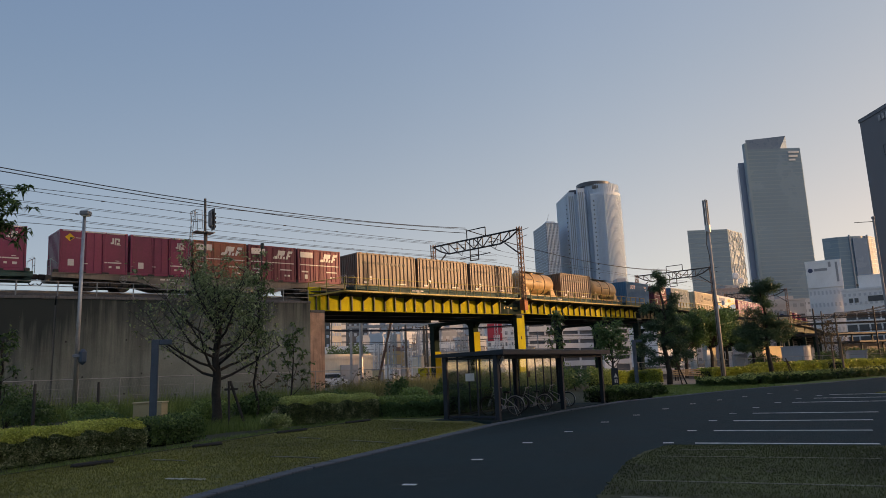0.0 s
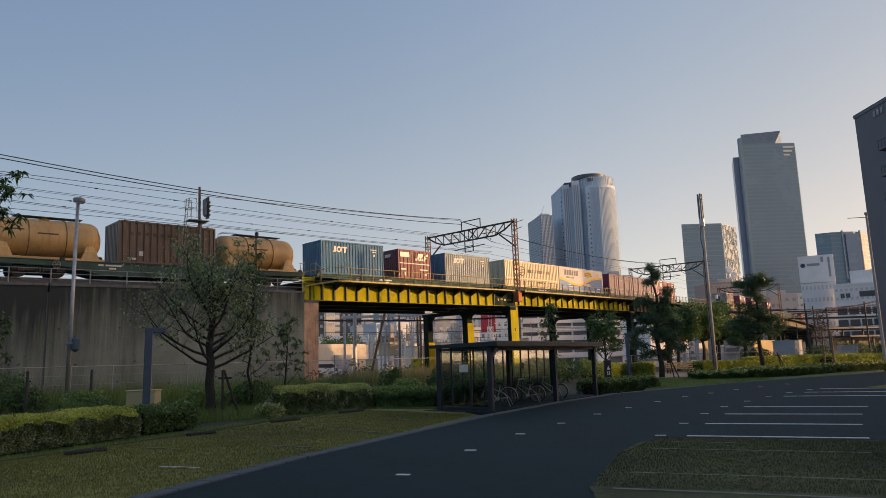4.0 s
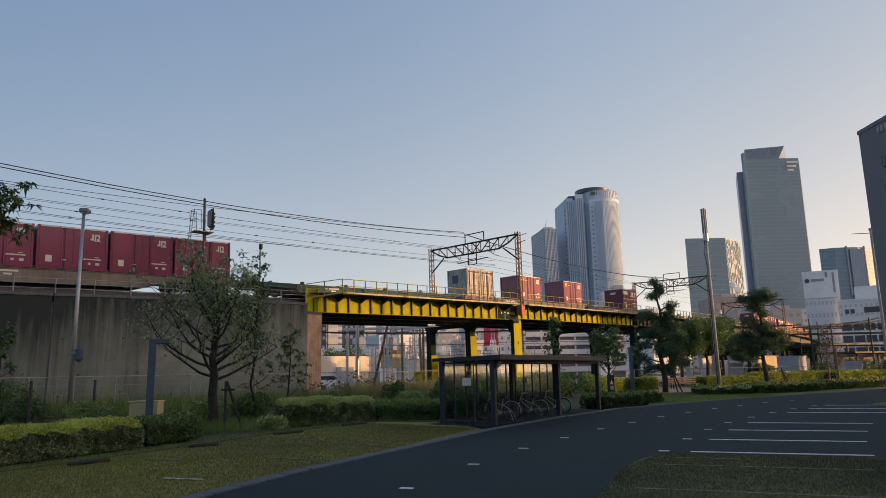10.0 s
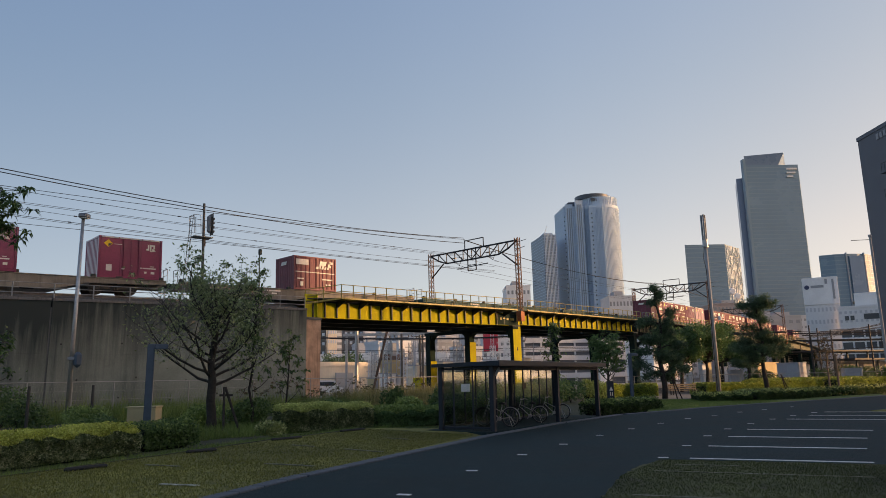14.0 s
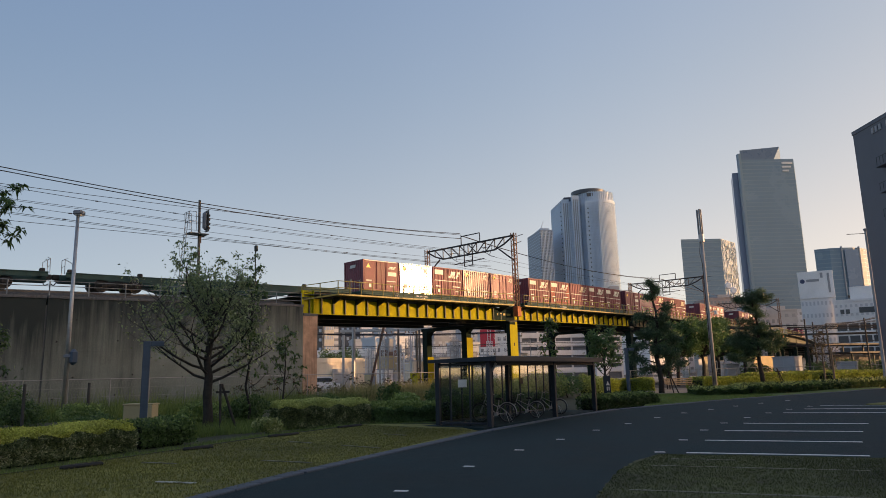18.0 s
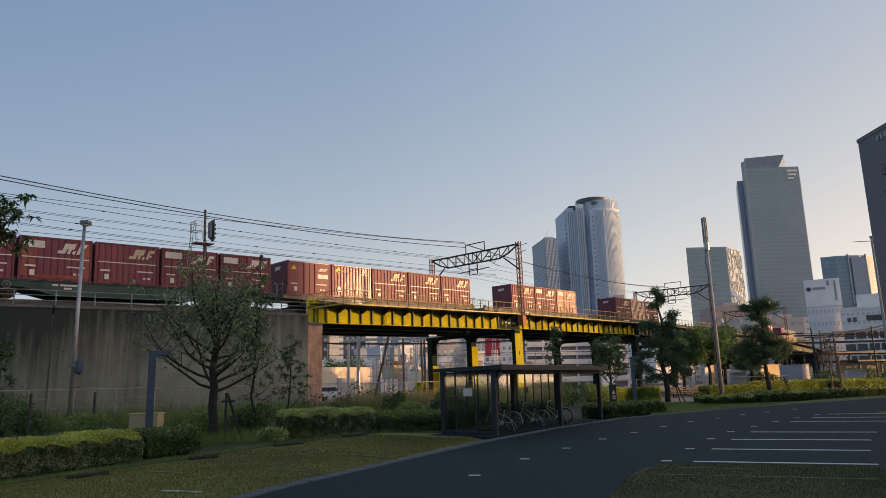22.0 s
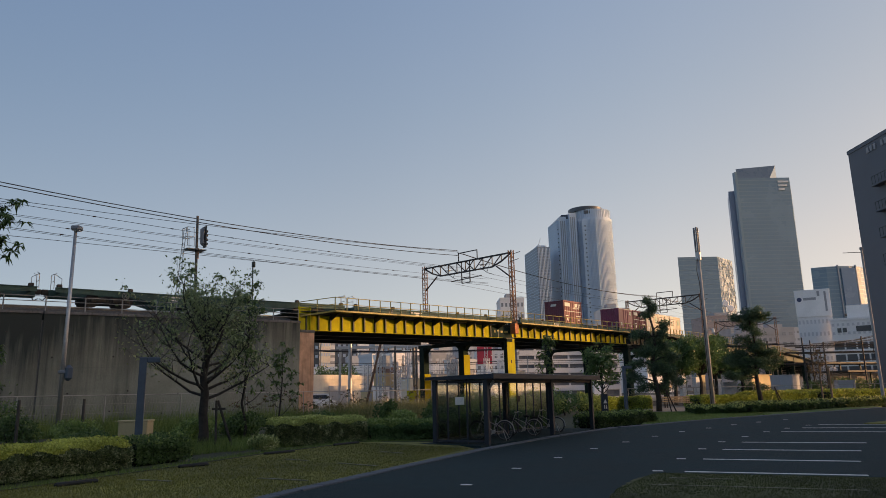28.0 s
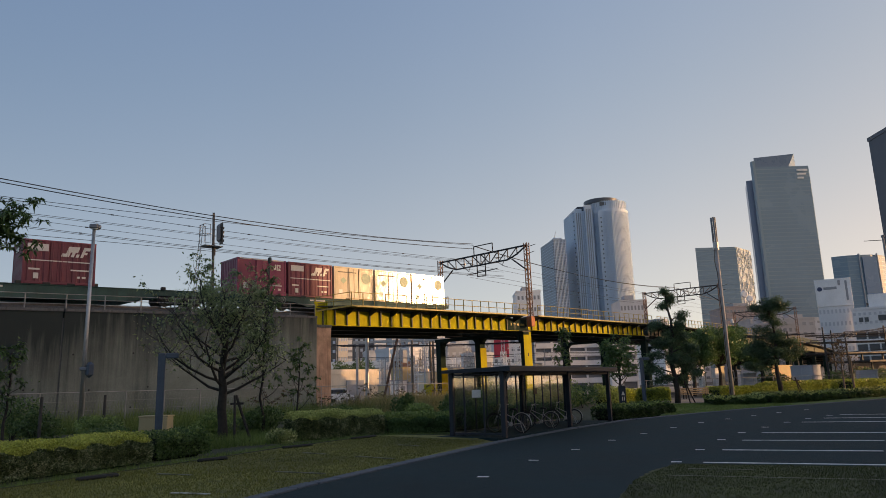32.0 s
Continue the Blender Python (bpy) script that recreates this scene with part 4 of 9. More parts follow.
def portal(s, near_off, far_off, top, near_z0=-0.2, label="rusty lattice portal carrying the overhead line"):
    th = thing("overhead_line_portal", label, "catenary portal", on_track(s), group="overhead line portals")
    lattice(th, "mast", (0, near_off, near_z0), (0, near_off, top), 0.36, 16, "rust_steel", 0.045, split=True)
    lattice(th, "far_mast", (0, far_off, -0.3), (0, far_off, top), 0.36, 14, "rust_steel", 0.045, split=True)
    for y, side in ((near_off, 1), (far_off, -1)):
        part("knee_brace", Shape().tube((0, y, top - 2.7), (0, y + side * 1.85, top - 1.3), 0.075, n=6), "wire", th)
    part("mast_base", Shape().box(-0.28, 0.28, near_off - 0.28, near_off + 0.28, near_z0 - 0.5, near_z0 + 0.45, 0.02), "orange_paint", th)
    # the beam: a shallow truss, deeper at its ends
    z = top - 0.25
    n = 10
    ys = [near_off + (far_off - near_off) * i / n for i in range(n + 1)]
    upper = [(0, y, z + 0.02) for y in ys]
    lower = [(0, y, z - 1.05 * min(1.0, min(i, n - i) / 1.6)) for i, y in enumerate(ys)]
    part("top_chord", Shape().path(upper, [0.09] * (n + 1), 5), "wire", th)
    part("bottom_chord", Shape().path(lower, [0.085] * (n + 1), 5), "wire", th)
    web = Shape()
    for i in range(1, n):
        web.tube(upper[i], lower[i], 0.05, n=4)
        web.tube(upper[i], lower[i + 1] if i < n / 2 else lower[i - 1], 0.055, n=4)
    tagged(part("truss_web", web, "wire", th), kind="stuff")
    mid = (near_off + far_off) / 2
    f = Shape()
    for y in (mid - 0.55, mid + 0.55):
        f.tube((0, y, z - 2.2), (0, y, z + 0.1), 0.06, n=5)
    for drop in (2.2, 1.65, 1.1):
        f.tube((0, mid - 0.55, z - drop), (0, mid + 0.55, z - drop), 0.045, n=5)
    f.tube((0, mid - 2.1, z - 1.72), (0, mid + 2.0, z - 1.85), 0.05, n=5)
    part("drop_frame", f, "wire", th)
    f = Shape()
    for y in (mid - 1.6, mid + 0.9):
        f.tube((0, y, z), (0, y, z + 0.95), 0.055, n=5)
    f.tube((0, mid - 1.6, z + 0.95), (0, mid + 0.9, z + 0.95), 0.055, n=5)
    part("feeder_frame", f, "wire", th)
    for c in (1.22, 5.7):
        arm = Shape().tube((0, c + 0.9, z - 0.9), (0, c + 0.1, z - 1.5), 0.03, n=5).tube((0, c + 1.2, z - 0.6), (0, c - 0.3, z - 0.7), 0.03, n=5).tube((0, c - 0.3, z - 0.7), (0, c + 0.1, z - 1.5), 0.025, n=5)
        arm.tube((0, c + 0.1, z - 1.5), (0, c - 0.6, z - 1.75), 0.02, n=5)
        part("registration_arm", arm, "wire", th)
        ins = Shape()
        for k in range(4):
            ins.tube((0, c + 0.55 + 0.09 * k, z - 0.66), (0, c + 0.6 + 0.09 * k, z - 0.66), 0.075, n=8)
        part("insulator", ins, "porcelain", th, "brown ribbed insulator")
    for zz, y1 in ((z - 0.1, near_off - 1.1), (z - 0.75, near_off - 0.9)):
        part("side_arm", Shape().tube((0, near_off + 0.1, zz - 0.1), (0, y1, zz + 0.05), 0.03, n=5), "wire", th)
    return th


portal(38.8, -1.75, 9.9, 14.85 - rail(38.8))
portal(86.6, -1.75, 9.9, 7.4, label="dark lattice portal carrying the overhead line behind trees")
portal(134.6, -1.75, 9.9, 7.4, label="distant lattice portal carrying the overhead line")


def wire(name, label, off, heights, s0=-38.0, s1=38.8, r=0.014, over=0.0):
    """One overhead wire between two supports, sagging: heights are its absolute height at three places."""
    (a, za), (b, zb), (c, zc) = heights
    pts = []
    for i in range(25):
        s = s0 + (s1 - s0) * i / 24
        z = za * (s - b) * (s - c) / ((a - b) * (a - c)) + zb * (s - a) * (s - c) / ((b - a) * (b - c)) + zc * (s - a) * (s - b) / ((c - a) * (c - b))
        p = track(s, off)
        pts.append((p.x, p.y, z))
    th = thing(name, label, "overhead wire", group="overhead wires")
    part("strand", Shape().path(pts, [r] * 25, 5), "wire", th)
    return th


FEED, MESS, CONT = "thick black feeder cable above the railway", "thin messenger wire over the track", "thin contact wire over the track"
for name, label, off, za, zb, zc, r in (("feeder_cable", FEED, 5.2, 14.91, 14.57, 15.91, 0.032), ("feeder_cable", FEED, 5.15, 14.67, 14.28, 15.38, 0.032), ("feeder_cable", FEED, 5.0, 13.7, 14.26, 15.73, 0.018),
                                        ("messenger_wire", MESS, 1.22, 12.66, 12.53, 13.3, 0.016), ("messenger_wire", "thin messenger wire over the second track", 5.7, 13.02, 13.29, 14.16, 0.014), ("messenger_wire", "thin messenger wire over the second track", 5.75, 12.94, 13.2, 14.06, 0.012),
                                        ("contact_wire", CONT, 1.22, 11.64, 11.6, 12.42, 0.012), ("contact_wire", CONT, 1.22, 11.21, 11.25, 12.03, 0.015), ("contact_wire", CONT, 1.26, 11.14, 11.17, 11.95, 0.012), ("contact_wire", CONT, 1.22, 10.68, 11.14, 11.77, 0.015)):
    wire(name, label, off, [(-4.0, za), (15.0, zb), (38.8, zc)], r=r)
drop = Shape().tube((-0.09, 0, 0), (0.09, 0, 0), 0.035, n=6)
for off, za, zb, zc, spots in ((1.22, 12.66, 12.53, 13.3, (2.2, 7.0, 11.3, 14.8, 19.5, 25.6)), (1.22, 11.64, 11.6, 12.42, (0.8, 12.6, 17.4, 26.2)), (1.22, 11.21, 11.25, 12.03, (0.5, 9.0, 21.0))):
    for at in spots:
        a, b, c = -4.0, 15.0, 38.8
        z = za * (at - b) * (at - c) / ((a - b) * (a - c)) + zb * (at - a) * (at - c) / ((b - a) * (b - c)) + zc * (at - a) * (at - b) / ((c - a) * (c - b))
        clip = thing("wire_clamp", "small dark clamp on an overhead wire", "clamp", on_track(at, off, z - rail(at)), group="wire clamps")
        part("clamp", drop, "wire", clip)
for off, z0, z1, r in ((5.2, 15.7, 15.5, 0.03), (4.6, 15.5, 15.3, 0.03), (1.22, 13.0, 13.2, 0.014), (1.22, 11.75, 12.0, 0.014), (5.7, 13.9, 14.1, 0.014), (5.7, 12.5, 12.7, 0.014)):
    wire("feeder_cable" if r > 0.02 else "catenary_wire", "dark overhead cable beyond the portal", off, [(38.8, z0), (62, (z0 + z1) / 2 - (1.05 if r > 0.02 else 0.5)), (86.6, z1)], 38.8, 86.6, r)
    wire("catenary_wire", "distant overhead cable of the railway", off, [(86.6, z1), (110, z1 - 0.5), (134.6, z1)], 86.6, 134.6, r)

# ---- railway signal and small post ----
sig = thing("railway_signal", "weathered steel signal post with ladder and signal head", "signal", on_track(7.5, -1.7))
part("post", Shape().tube((0, 0, -0.6), (0, 0, 5.85), 0.09, 0.075, 10), "signal_grey", sig)
part("signal_head", Shape().box(0.2, 0.5, -0.2, 0.14, 3.95, 5.15, 0.14), "lamp_grey", sig, "weathered oblong signal housing")
part("back_board", Shape().box(0.49, 0.53, -0.27, 0.21, 3.85, 5.25, 0.15), "signal_grey", sig)
for k in range(4):
    part("lens_hood", Shape().tube((0.52, -0.02, 4.13 + 0.27 * k), (0.68, -0.02, 4.11 + 0.27 * k), 0.08, 0.085, 10), "signal_grey", sig)
part("platform", Shape().box(-0.75, 0.5, -0.35, 0.45, 3.62, 3.68, 0.01), "rail_paint", sig)
part("drop_bracket", Shape().box(-0.04, 0.14, -0.04, 0.04, 3.1, 3.78, 0.01), "rust_steel", sig)
cage = Shape()
for x, y in ((-0.72, -0.3), (-0.72, 0.4), (-0.3, -0.32), (-0.3, 0.42)):
    cage.tube((x, y, 3.84), (x - 0.05, y, 5.0), 0.018, n=5)
for z in (4.4, 5.0):
    cage.tube((-0.74, -0.3, z), (-0.74, 0.4, z), 0.018, n=5).tube((-0.74, -0.3, z), (-0.3, -0.32, z), 0.018, n=5).tube((-0.74, 0.4, z), (-0.3, 0.42, z), 0.018, n=5)
part("guard_rail", cage, "rail_paint", sig)
lad = Shape().tube((-0.75, -0.18, 5.0), (-1.25, -0.18, -0.5), 0.022, n=5).tube((-0.75, 0.18, 5.0), (-1.25, 0.18, -0.5), 0.022, n=5)
part("ladder_rail", lad, "rail_paint", sig)
rung = Shape().tube((0, -0.18, 0), (0, 0.18, 0), 0.014, n=5).data("rung", "rail_paint")
for k in range(17):
    ob = new("rung", rung)
    ob.parent = sig
    ob.location = (-1.22 + 0.0275 * k, 0, -0.2 + 0.3 * k)
for z in (1.9,):
    part("ladder_stay", Shape().tube((0, 0, z), (-0.95, 0, z), 0.02, n=5), "rail_paint", sig)
mk = thing("marker_post", "slim dark post with a small signal lamp", "signal", on_track(11.5, -1.5))
part("post", Shape().tube((0, 0, -0.6), (0, 0, 3.3), 0.045, 0.04, 8), "dark_steel", mk)
part("lamp_head", Shape().box(-0.05, 0.15, -0.12, 0.12, 2.95, 3.35, 0.05), "dark_steel", mk)

# ---- the freight train ----
def corrugated(x0, x1, z0, z1, depth, pitch, y=0.0, back=False, m=None):
    """A sheet with upright trapezoid ribs in the xz plane; it faces -y."""
    n = max(1, round((x1 - x0) / pitch))
    p = (x1 - x0) / n
    xs = []
    for i in range(n):
        a = x0 + i * p
        xs += [(a, y + depth), (a + 0.22 * p, y + depth), (a + 0.36 * p, y), (a + 0.86 * p, y)]
    xs.append((x1, y + depth))
    v = [(x, yy, z) for x, yy in xs for z in (z0, z1)]
    f = [(2 * i, 2 * i + 2, 2 * i + 3, 2 * i + 1) for i in range(len(xs) - 1)]
    return Shape().add(v, f, m)


def print_part(name, shape, material, parent, label=""):
    """Small printed bars and marks, too small to pick apart."""
    return tagged(part(name, shape, material, parent), label, kind="stuff")


def bars(places, y, skew=0.0):
    """Plain flat bars: (x0, x1, z0, z1), leaning by skew."""
    s = Shape()
    for x0, x1, z0, z1 in places:
        s.plate([(x0, z0), (x1, z0), (x1 + skew * (z1 - z0), z1), (x0 + skew * (z1 - z0), z1)], y - 0.004, y + 0.002)
    return s


def big_mark(x, z, h, w):
    """Three leaning block shapes with a long stroke, for the carrier's mark."""
    return [(x, x + 0.2 * w, z, z + h * 0.3), (x + 0.13 * w, x + 0.27 * w, z, z + h), (x + 0.33 * w, x + 0.58 * w, z + 0.45 * h, z + h), (x + 0.33 * w, x + 0.44 * w, z, z + 0.5 * h),
            (x + 0.5 * w, x + 0.6 * w, z, z + 0.3 * h), (x + 0.66 * w, x + 0.76 * w, z, z + h), (x + 0.76 * w, x + w, z + 0.68 * h, z + h), (x + 0.76 * w, x + 0.9 * w, z + 0.3 * h, z + 0.5 * h)]


def small_mark(x, z, h):
    return [(x, x + 0.25 * h, z, z + 0.28 * h), (x + 0.25 * h, x + 0.5 * h, z, z + h), (x + 0.62 * h, x + 0.86 * h, z, z + h), (x + 0.86 * h, x + 1.45 * h, z + 0.72 * h, z + h), (x + 1.2 * h, x + 1.45 * h, z + 0.4 * h, z + 0.75 * h), (x + 1.0 * h, x + 1.4 * h, z, z + 0.3 * h)]


def shell(th, L, H, mat, side, end="rib", pitch=0.28, W=2.45, rib=0.045):
    """The box of a container: corner posts, rails, side and end panels, roof, fork pockets. Origin: middle of the near side, on the wagon's floor."""
    x0, x1 = -L / 2, L / 2
    z0, z1 = 0.16, H - 0.1
    part("core", Shape().box(x0 + 0.09, x1 - 0.09, 0.09, W - 0.09, 0.12, H - 0.06), mat, th)
    post = Shape().box(-0.06, 0.06, 0, 0.12, 0.0, H, 0.012).data("corner_post", mat)
    for x in (x0 + 0.06, x1 - 0.06):
        for y in (0.0, W - 0.12):
            ob = new("corner_post", post)
            ob.parent = th
            ob.location = (x, y, 0)
    for y in (0.0, W - 0.1):
        part("top_rail", Shape().box(x0 + 0.12, x1 - 0.12, y + 0.004, y + 0.096, H - 0.1, H - 0.006, 0.01), mat, th)
        part("bottom_rail", Shape().box(x0 + 0.12, x1 - 0.12, y + 0.004, y + 0.096, 0.02, 0.16, 0.01), mat, th)
    for x in (x0, x1 - 0.1):
        part("end_header", Shape().box(x + 0.004, x + 0.096, 0.12, W - 0.12, H - 0.12, H - 0.008, 0.01), mat, th)
        part("end_sill", Shape().box(x + 0.004, x + 0.096, 0.12, W - 0.12, 0.02, 0.16, 0.01), mat, th)
    part("roof", Shape().box(x0 + 0.08, x1 - 0.08, 0.08, W - 0.08, H - 0.05, H - 0.015, 0.01), mat, th)
    if side == "rib":
        part("side_panel", corrugated(x0 + 0.12, x1 - 0.12, z0, z1, rib, pitch, 0.015), mat, th)
    elif side == "door":
        for a, b in ((0.0, 0.36), (0.37, 0.62), (0.63, 1.0)):
            s = Shape().box(x0 + 0.12 + (L - 0.24) * a + 0.008, x0 + 0.12 + (L - 0.24) * b - 0.008, 0.018, 0.07, z0, z1, 0.012)
            part("side_panel", s, mat, th)
        for a in (0.365, 0.5, 0.625):
            part("lock_bar", Shape().tube((x0 + L * a, 0.004, 0.14), (x0 + L * a, 0.004, H - 0.12), 0.018, n=6), mat, th)
        for a in (0.34, 0.66):
            part("hinge_post", Shape().box(x0 + L * a - 0.03, x0 + L * a + 0.03, 0.0, 0.03, z0, z1, 0.006), mat, th)
    elif side == "mixed":
        part("side_panel", corrugated(x0 + 0.12, x0 + L * 0.36, z0, z1, rib, pitch, 0.015), mat, th)
        part("side_panel", corrugated(x0 + L * 0.64, x1 - 0.12, z0, z1, rib, pitch, 0.015), mat, th)
        for a, b in ((0.365, 0.495), (0.505, 0.635)):
            part("door_leaf", Shape().box(x0 + L * a, x0 + L * b, 0.01, 0.07, z0, z1, 0.012), mat, th)
        for a in (0.4, 0.47, 0.53, 0.6):
            part("lock_bar", Shape().tube((x0 + L * a, -0.002, 0.14), (x0 + L * a, -0.002, H - 0.12), 0.016, n=6), mat, th)
    else:
        part("side_panel", Shape().box(x0 + 0.12, x1 - 0.12, 0.012, 0.07, z0, z1, 0.01), mat, th)
    part("far_panel", corrugated(x0 + 0.12, x1 - 0.12, z0, z1, 0.03, 0.6, -W + 0.015, m=Matrix.Rotation(math.pi, 4, "Z")), mat, th)
    for e, x in ((-1, x0), (1, x1)):
        m = Matrix.Translation((x, W / 2, 0)) @ Matrix.Rotation(math.radians(-90 if e < 0 else 90), 4, "Z")
        part("end_panel", corrugated(-W / 2 + 0.12, W / 2 - 0.12, z0, z1, rib, 0.24 if end == "rib" else 1.1, 0.02, m=m), mat, th)
    if L < 5:
        for x in (-0.62, 0.62):
            part("fork_pocket", Shape().box(x - 0.2, x + 0.2, -0.004, 0.06, 0.0, 0.11, 0.01), "black", th)


RED_DOOR = "wine-red freight container with white mark and smooth doors"
RED_JRF = "faded red freight container with large white mark and stripe"


def make_container(full_kind):
    """One container; a kind that ends in "+" has fresh, glossy paint."""
    kind = full_kind.rstrip("+")
    fresh = full_kind != kind
    if kind in ("jr_door", "jr_rib", "jr_plain"):
        th = thing("freight_container", {"jr_door": RED_DOOR, "jr_rib": "wine-red ribbed freight container with small white mark", "jr_plain": "wine-red freight container with white mark, no hazard sign"}[kind], "freight container", group="containers on the train")
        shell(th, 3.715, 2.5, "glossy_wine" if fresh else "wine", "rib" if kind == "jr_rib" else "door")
        y = 0.0
        print_part("white_band", bars([(-1.7, -0.75, 2.41, 2.475), (-0.7, 0.6, 2.41, 2.475), (0.65, 1.7, 2.41, 2.475)], 0.0), "logo", th)
        print_part("carrier_mark", bars(small_mark(0.88, 1.82, 0.36), y), "logo", th, "white carrier mark")
        part("mark_caption", bars([(1.1, 1.45, 1.77, 1.81)], y), "logo", th)
        if kind != "jr_plain":
            part("hazard_diamond", Shape().plate([(-1.32, 1.83), (-1.06, 2.06), (-1.32, 2.29), (-1.58, 2.06)], -0.006, 0.004), "gold", th, "yellow and black diamond sign")
            part("hazard_shade", Shape().plate([(-1.32, 1.86), (-1.09, 2.06), (-1.32, 2.06)], -0.009, 0.0), "black", th)
            print_part("hazard_text", bars([(-1.0, -0.55, 2.03, 2.06)], y), "logo", th)
        part("data_plate", bars([(-1.4, -1.08, 0.42, 0.8)], y), "logo", th, "white data plate")
        print_part("serial_print", bars([(0.55, 0.7, 0.66, 0.73), (0.73, 1.5, 0.66, 0.73), (1.15, 1.38, 0.8, 0.84), (0.8, 0.95, 0.38, 0.5), (1.2, 1.42, 0.36, 0.5), (-0.55, -0.35, 0.55, 0.6)], y), "logo", th)
    elif kind in ("jrf_door", "jrf_rib", "jrf_smooth", "jrf_tri", "jrf_patch"):
        th = thing("freight_container", {"jrf_door": RED_JRF, "jrf_rib": "faded red ribbed freight container with large cream mark", "jrf_smooth": "rust-streaked red freight container with a white mark",
                                         "jrf_tri": "faded red freight container with yellow sign and white plate", "jrf_patch": "faded red ribbed freight container with glossy repainted patches"}[kind], "freight container", group="containers on the train")
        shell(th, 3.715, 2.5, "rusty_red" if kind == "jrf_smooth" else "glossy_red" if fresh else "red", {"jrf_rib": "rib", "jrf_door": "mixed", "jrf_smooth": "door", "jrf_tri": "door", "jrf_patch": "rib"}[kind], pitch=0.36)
        y = -0.004
        if kind == "jrf_patch":
            for k, piece in enumerate(((-1.72, -1.22, 1.75, 2.2), (-1.72, -1.42, 0.25, 1.7), (-1.38, -1.05, 0.85, 1.25), (-1.38, -1.2, 1.4, 1.7), (1.32, 1.72, 0.25, 2.3), (1.05, 1.3, 1.15, 1.45), (1.08, 1.3, 0.6, 0.8), (-1.2, 1.2, 0.2, 0.36), (-1.1, -0.95, 1.4, 2.3), (0.95, 1.25, 1.75, 1.95))):
                part("repainted_patch", bars([piece], 0.002 - 0.0005 * (k % 3)), "fresh_red", th, "glossy repainted patch")
        if kind == "jrf_tri":
            print_part("white_band", bars([(-1.7, -0.75, 2.41, 2.475), (-0.7, 0.6, 2.41, 2.475), (0.65, 1.7, 2.41, 2.475)], 0.0), "logo", th)
            print_part("carrier_mark", bars(big_mark(0.75, 1.85, 0.22, 0.8), y, 0.25), "logo", th, "white carrier mark")
            part("hazard_triangle", Shape().plate([(-1.55, 1.85), (-1.1, 1.85), (-1.32, 2.2)], -0.01, 0.0), "gold", th, "yellow triangle sign")
            part("data_panel", bars([(0.7, 1.6, 1.3, 1.62)], y), "logo", th, "white data panel")
        else:
            print_part("carrier_mark", bars(big_mark(0.02, 1.62, 0.6, 1.5), y, 0.35), "logo" if kind != "jrf_rib" else "cream_print", th, "white carrier mark")
            part("stripe", bars([(-1.7, 1.7, 1.3, 1.36)], y), "logo", th)
            if kind != "jrf_rib":
                part("notice_panel", bars([(-1.65, -0.6, 1.86, 2.26)], y), "logo", th)
        print_part("serial_print", bars([(-1.55, -1.0, 0.78, 0.88), (0.55, 1.5, 0.82, 0.9), (-1.3, -1.05, 0.3, 0.62), (0.9, 1.05, 0.4, 0.52), (1.15, 1.35, 0.4, 0.52)], y), "logo", th)
        part("end_mark", Shape().add([(-1.86, 1.0, 1.9), (-1.86, 1.7, 1.9), (-1.86, 1.6, 2.15), (-1.86, 0.9, 2.15), (-1.872, 1.0, 1.9), (-1.872, 1.7, 1.9), (-1.872, 1.6, 2.15), (-1.872, 0.9, 2.15)],
                                     [(0, 1, 2, 3), (7, 6, 5, 4), (0, 4, 5, 1), (1, 5, 6, 2), (2, 6, 7, 3), (3, 7, 4, 0)]), "logo", th)
    elif kind == "brown20":
        th = thing("freight_container", "weathered brown ribbed bulk container with pale plate", "freight container", group="bulk containers")
        shell(th, 6.1, 2.6, "brown", "rib", pitch=0.42, rib=0.1)
        part("roof_seam", Shape().box(-2.9, 2.9, 0.02, 0.16, 2.56, 2.63, 0.02), "brown", th)
        for i in range(9):
            part("roof_latch", Shape().box(-2.75 + 0.65 * i, -2.6 + 0.65 * i, -0.03, 0.1, 2.55, 2.66, 0.015), "brown", th)
        part("data_plate", bars([(-1.85, -1.6, 0.5, 0.78)], -0.002), "logo", th, "white data plate")
        print_part("faded_letters", bars([(-2.4 + 0.46 * i, -2.2 + 0.46 * i, 1.75, 1.95) for i in range(10)], -0.002), "ink", th)
        part("low_text", bars([(1.0, 1.9, 0.22, 0.3), (-2.4, -2.0, 0.22, 0.36)], -0.002), "logo", th)
    elif kind == "tank20":
        th = thing("tank_container", "weathered ochre tank container with round ends and straps", "tank container", group="tank containers")
        n, R, cz, cy = 28, 1.12, 1.3, 1.22
        prof = [(-2.95, 0.0), (-2.9, 0.55), (-2.72, 0.92), (-2.5, 1.08), (-2.2, R), (2.2, R), (2.5, 1.08), (2.72, 0.92), (2.9, 0.55), (2.95, 0.0)]
        s = Shape()
        for x, r in prof:
            s.v += [(x, cy + r * math.cos(2 * math.pi * k / n), cz + r * math.sin(2 * math.pi * k / n)) for k in range(n)]
        s.f = [(i * n + k, i * n + (k + 1) % n, (i + 1) * n + (k + 1) % n, (i + 1) * n + k) for i in range(len(prof) - 1) for k in range(n)]
        part("vessel", s, "tank", th, smooth=True)
        for x in (-0.95, 0.95):
            ring = Shape()
            pts = [(x, cy + (R + 0.02) * math.cos(2 * math.pi * k / 32), cz + (R + 0.02) * math.sin(2 * math.pi * k / 32)) for k in range(33)]
            ring.path(pts, [0.035] * 33, 5)
            part("strap", ring, "tank_rust", th)
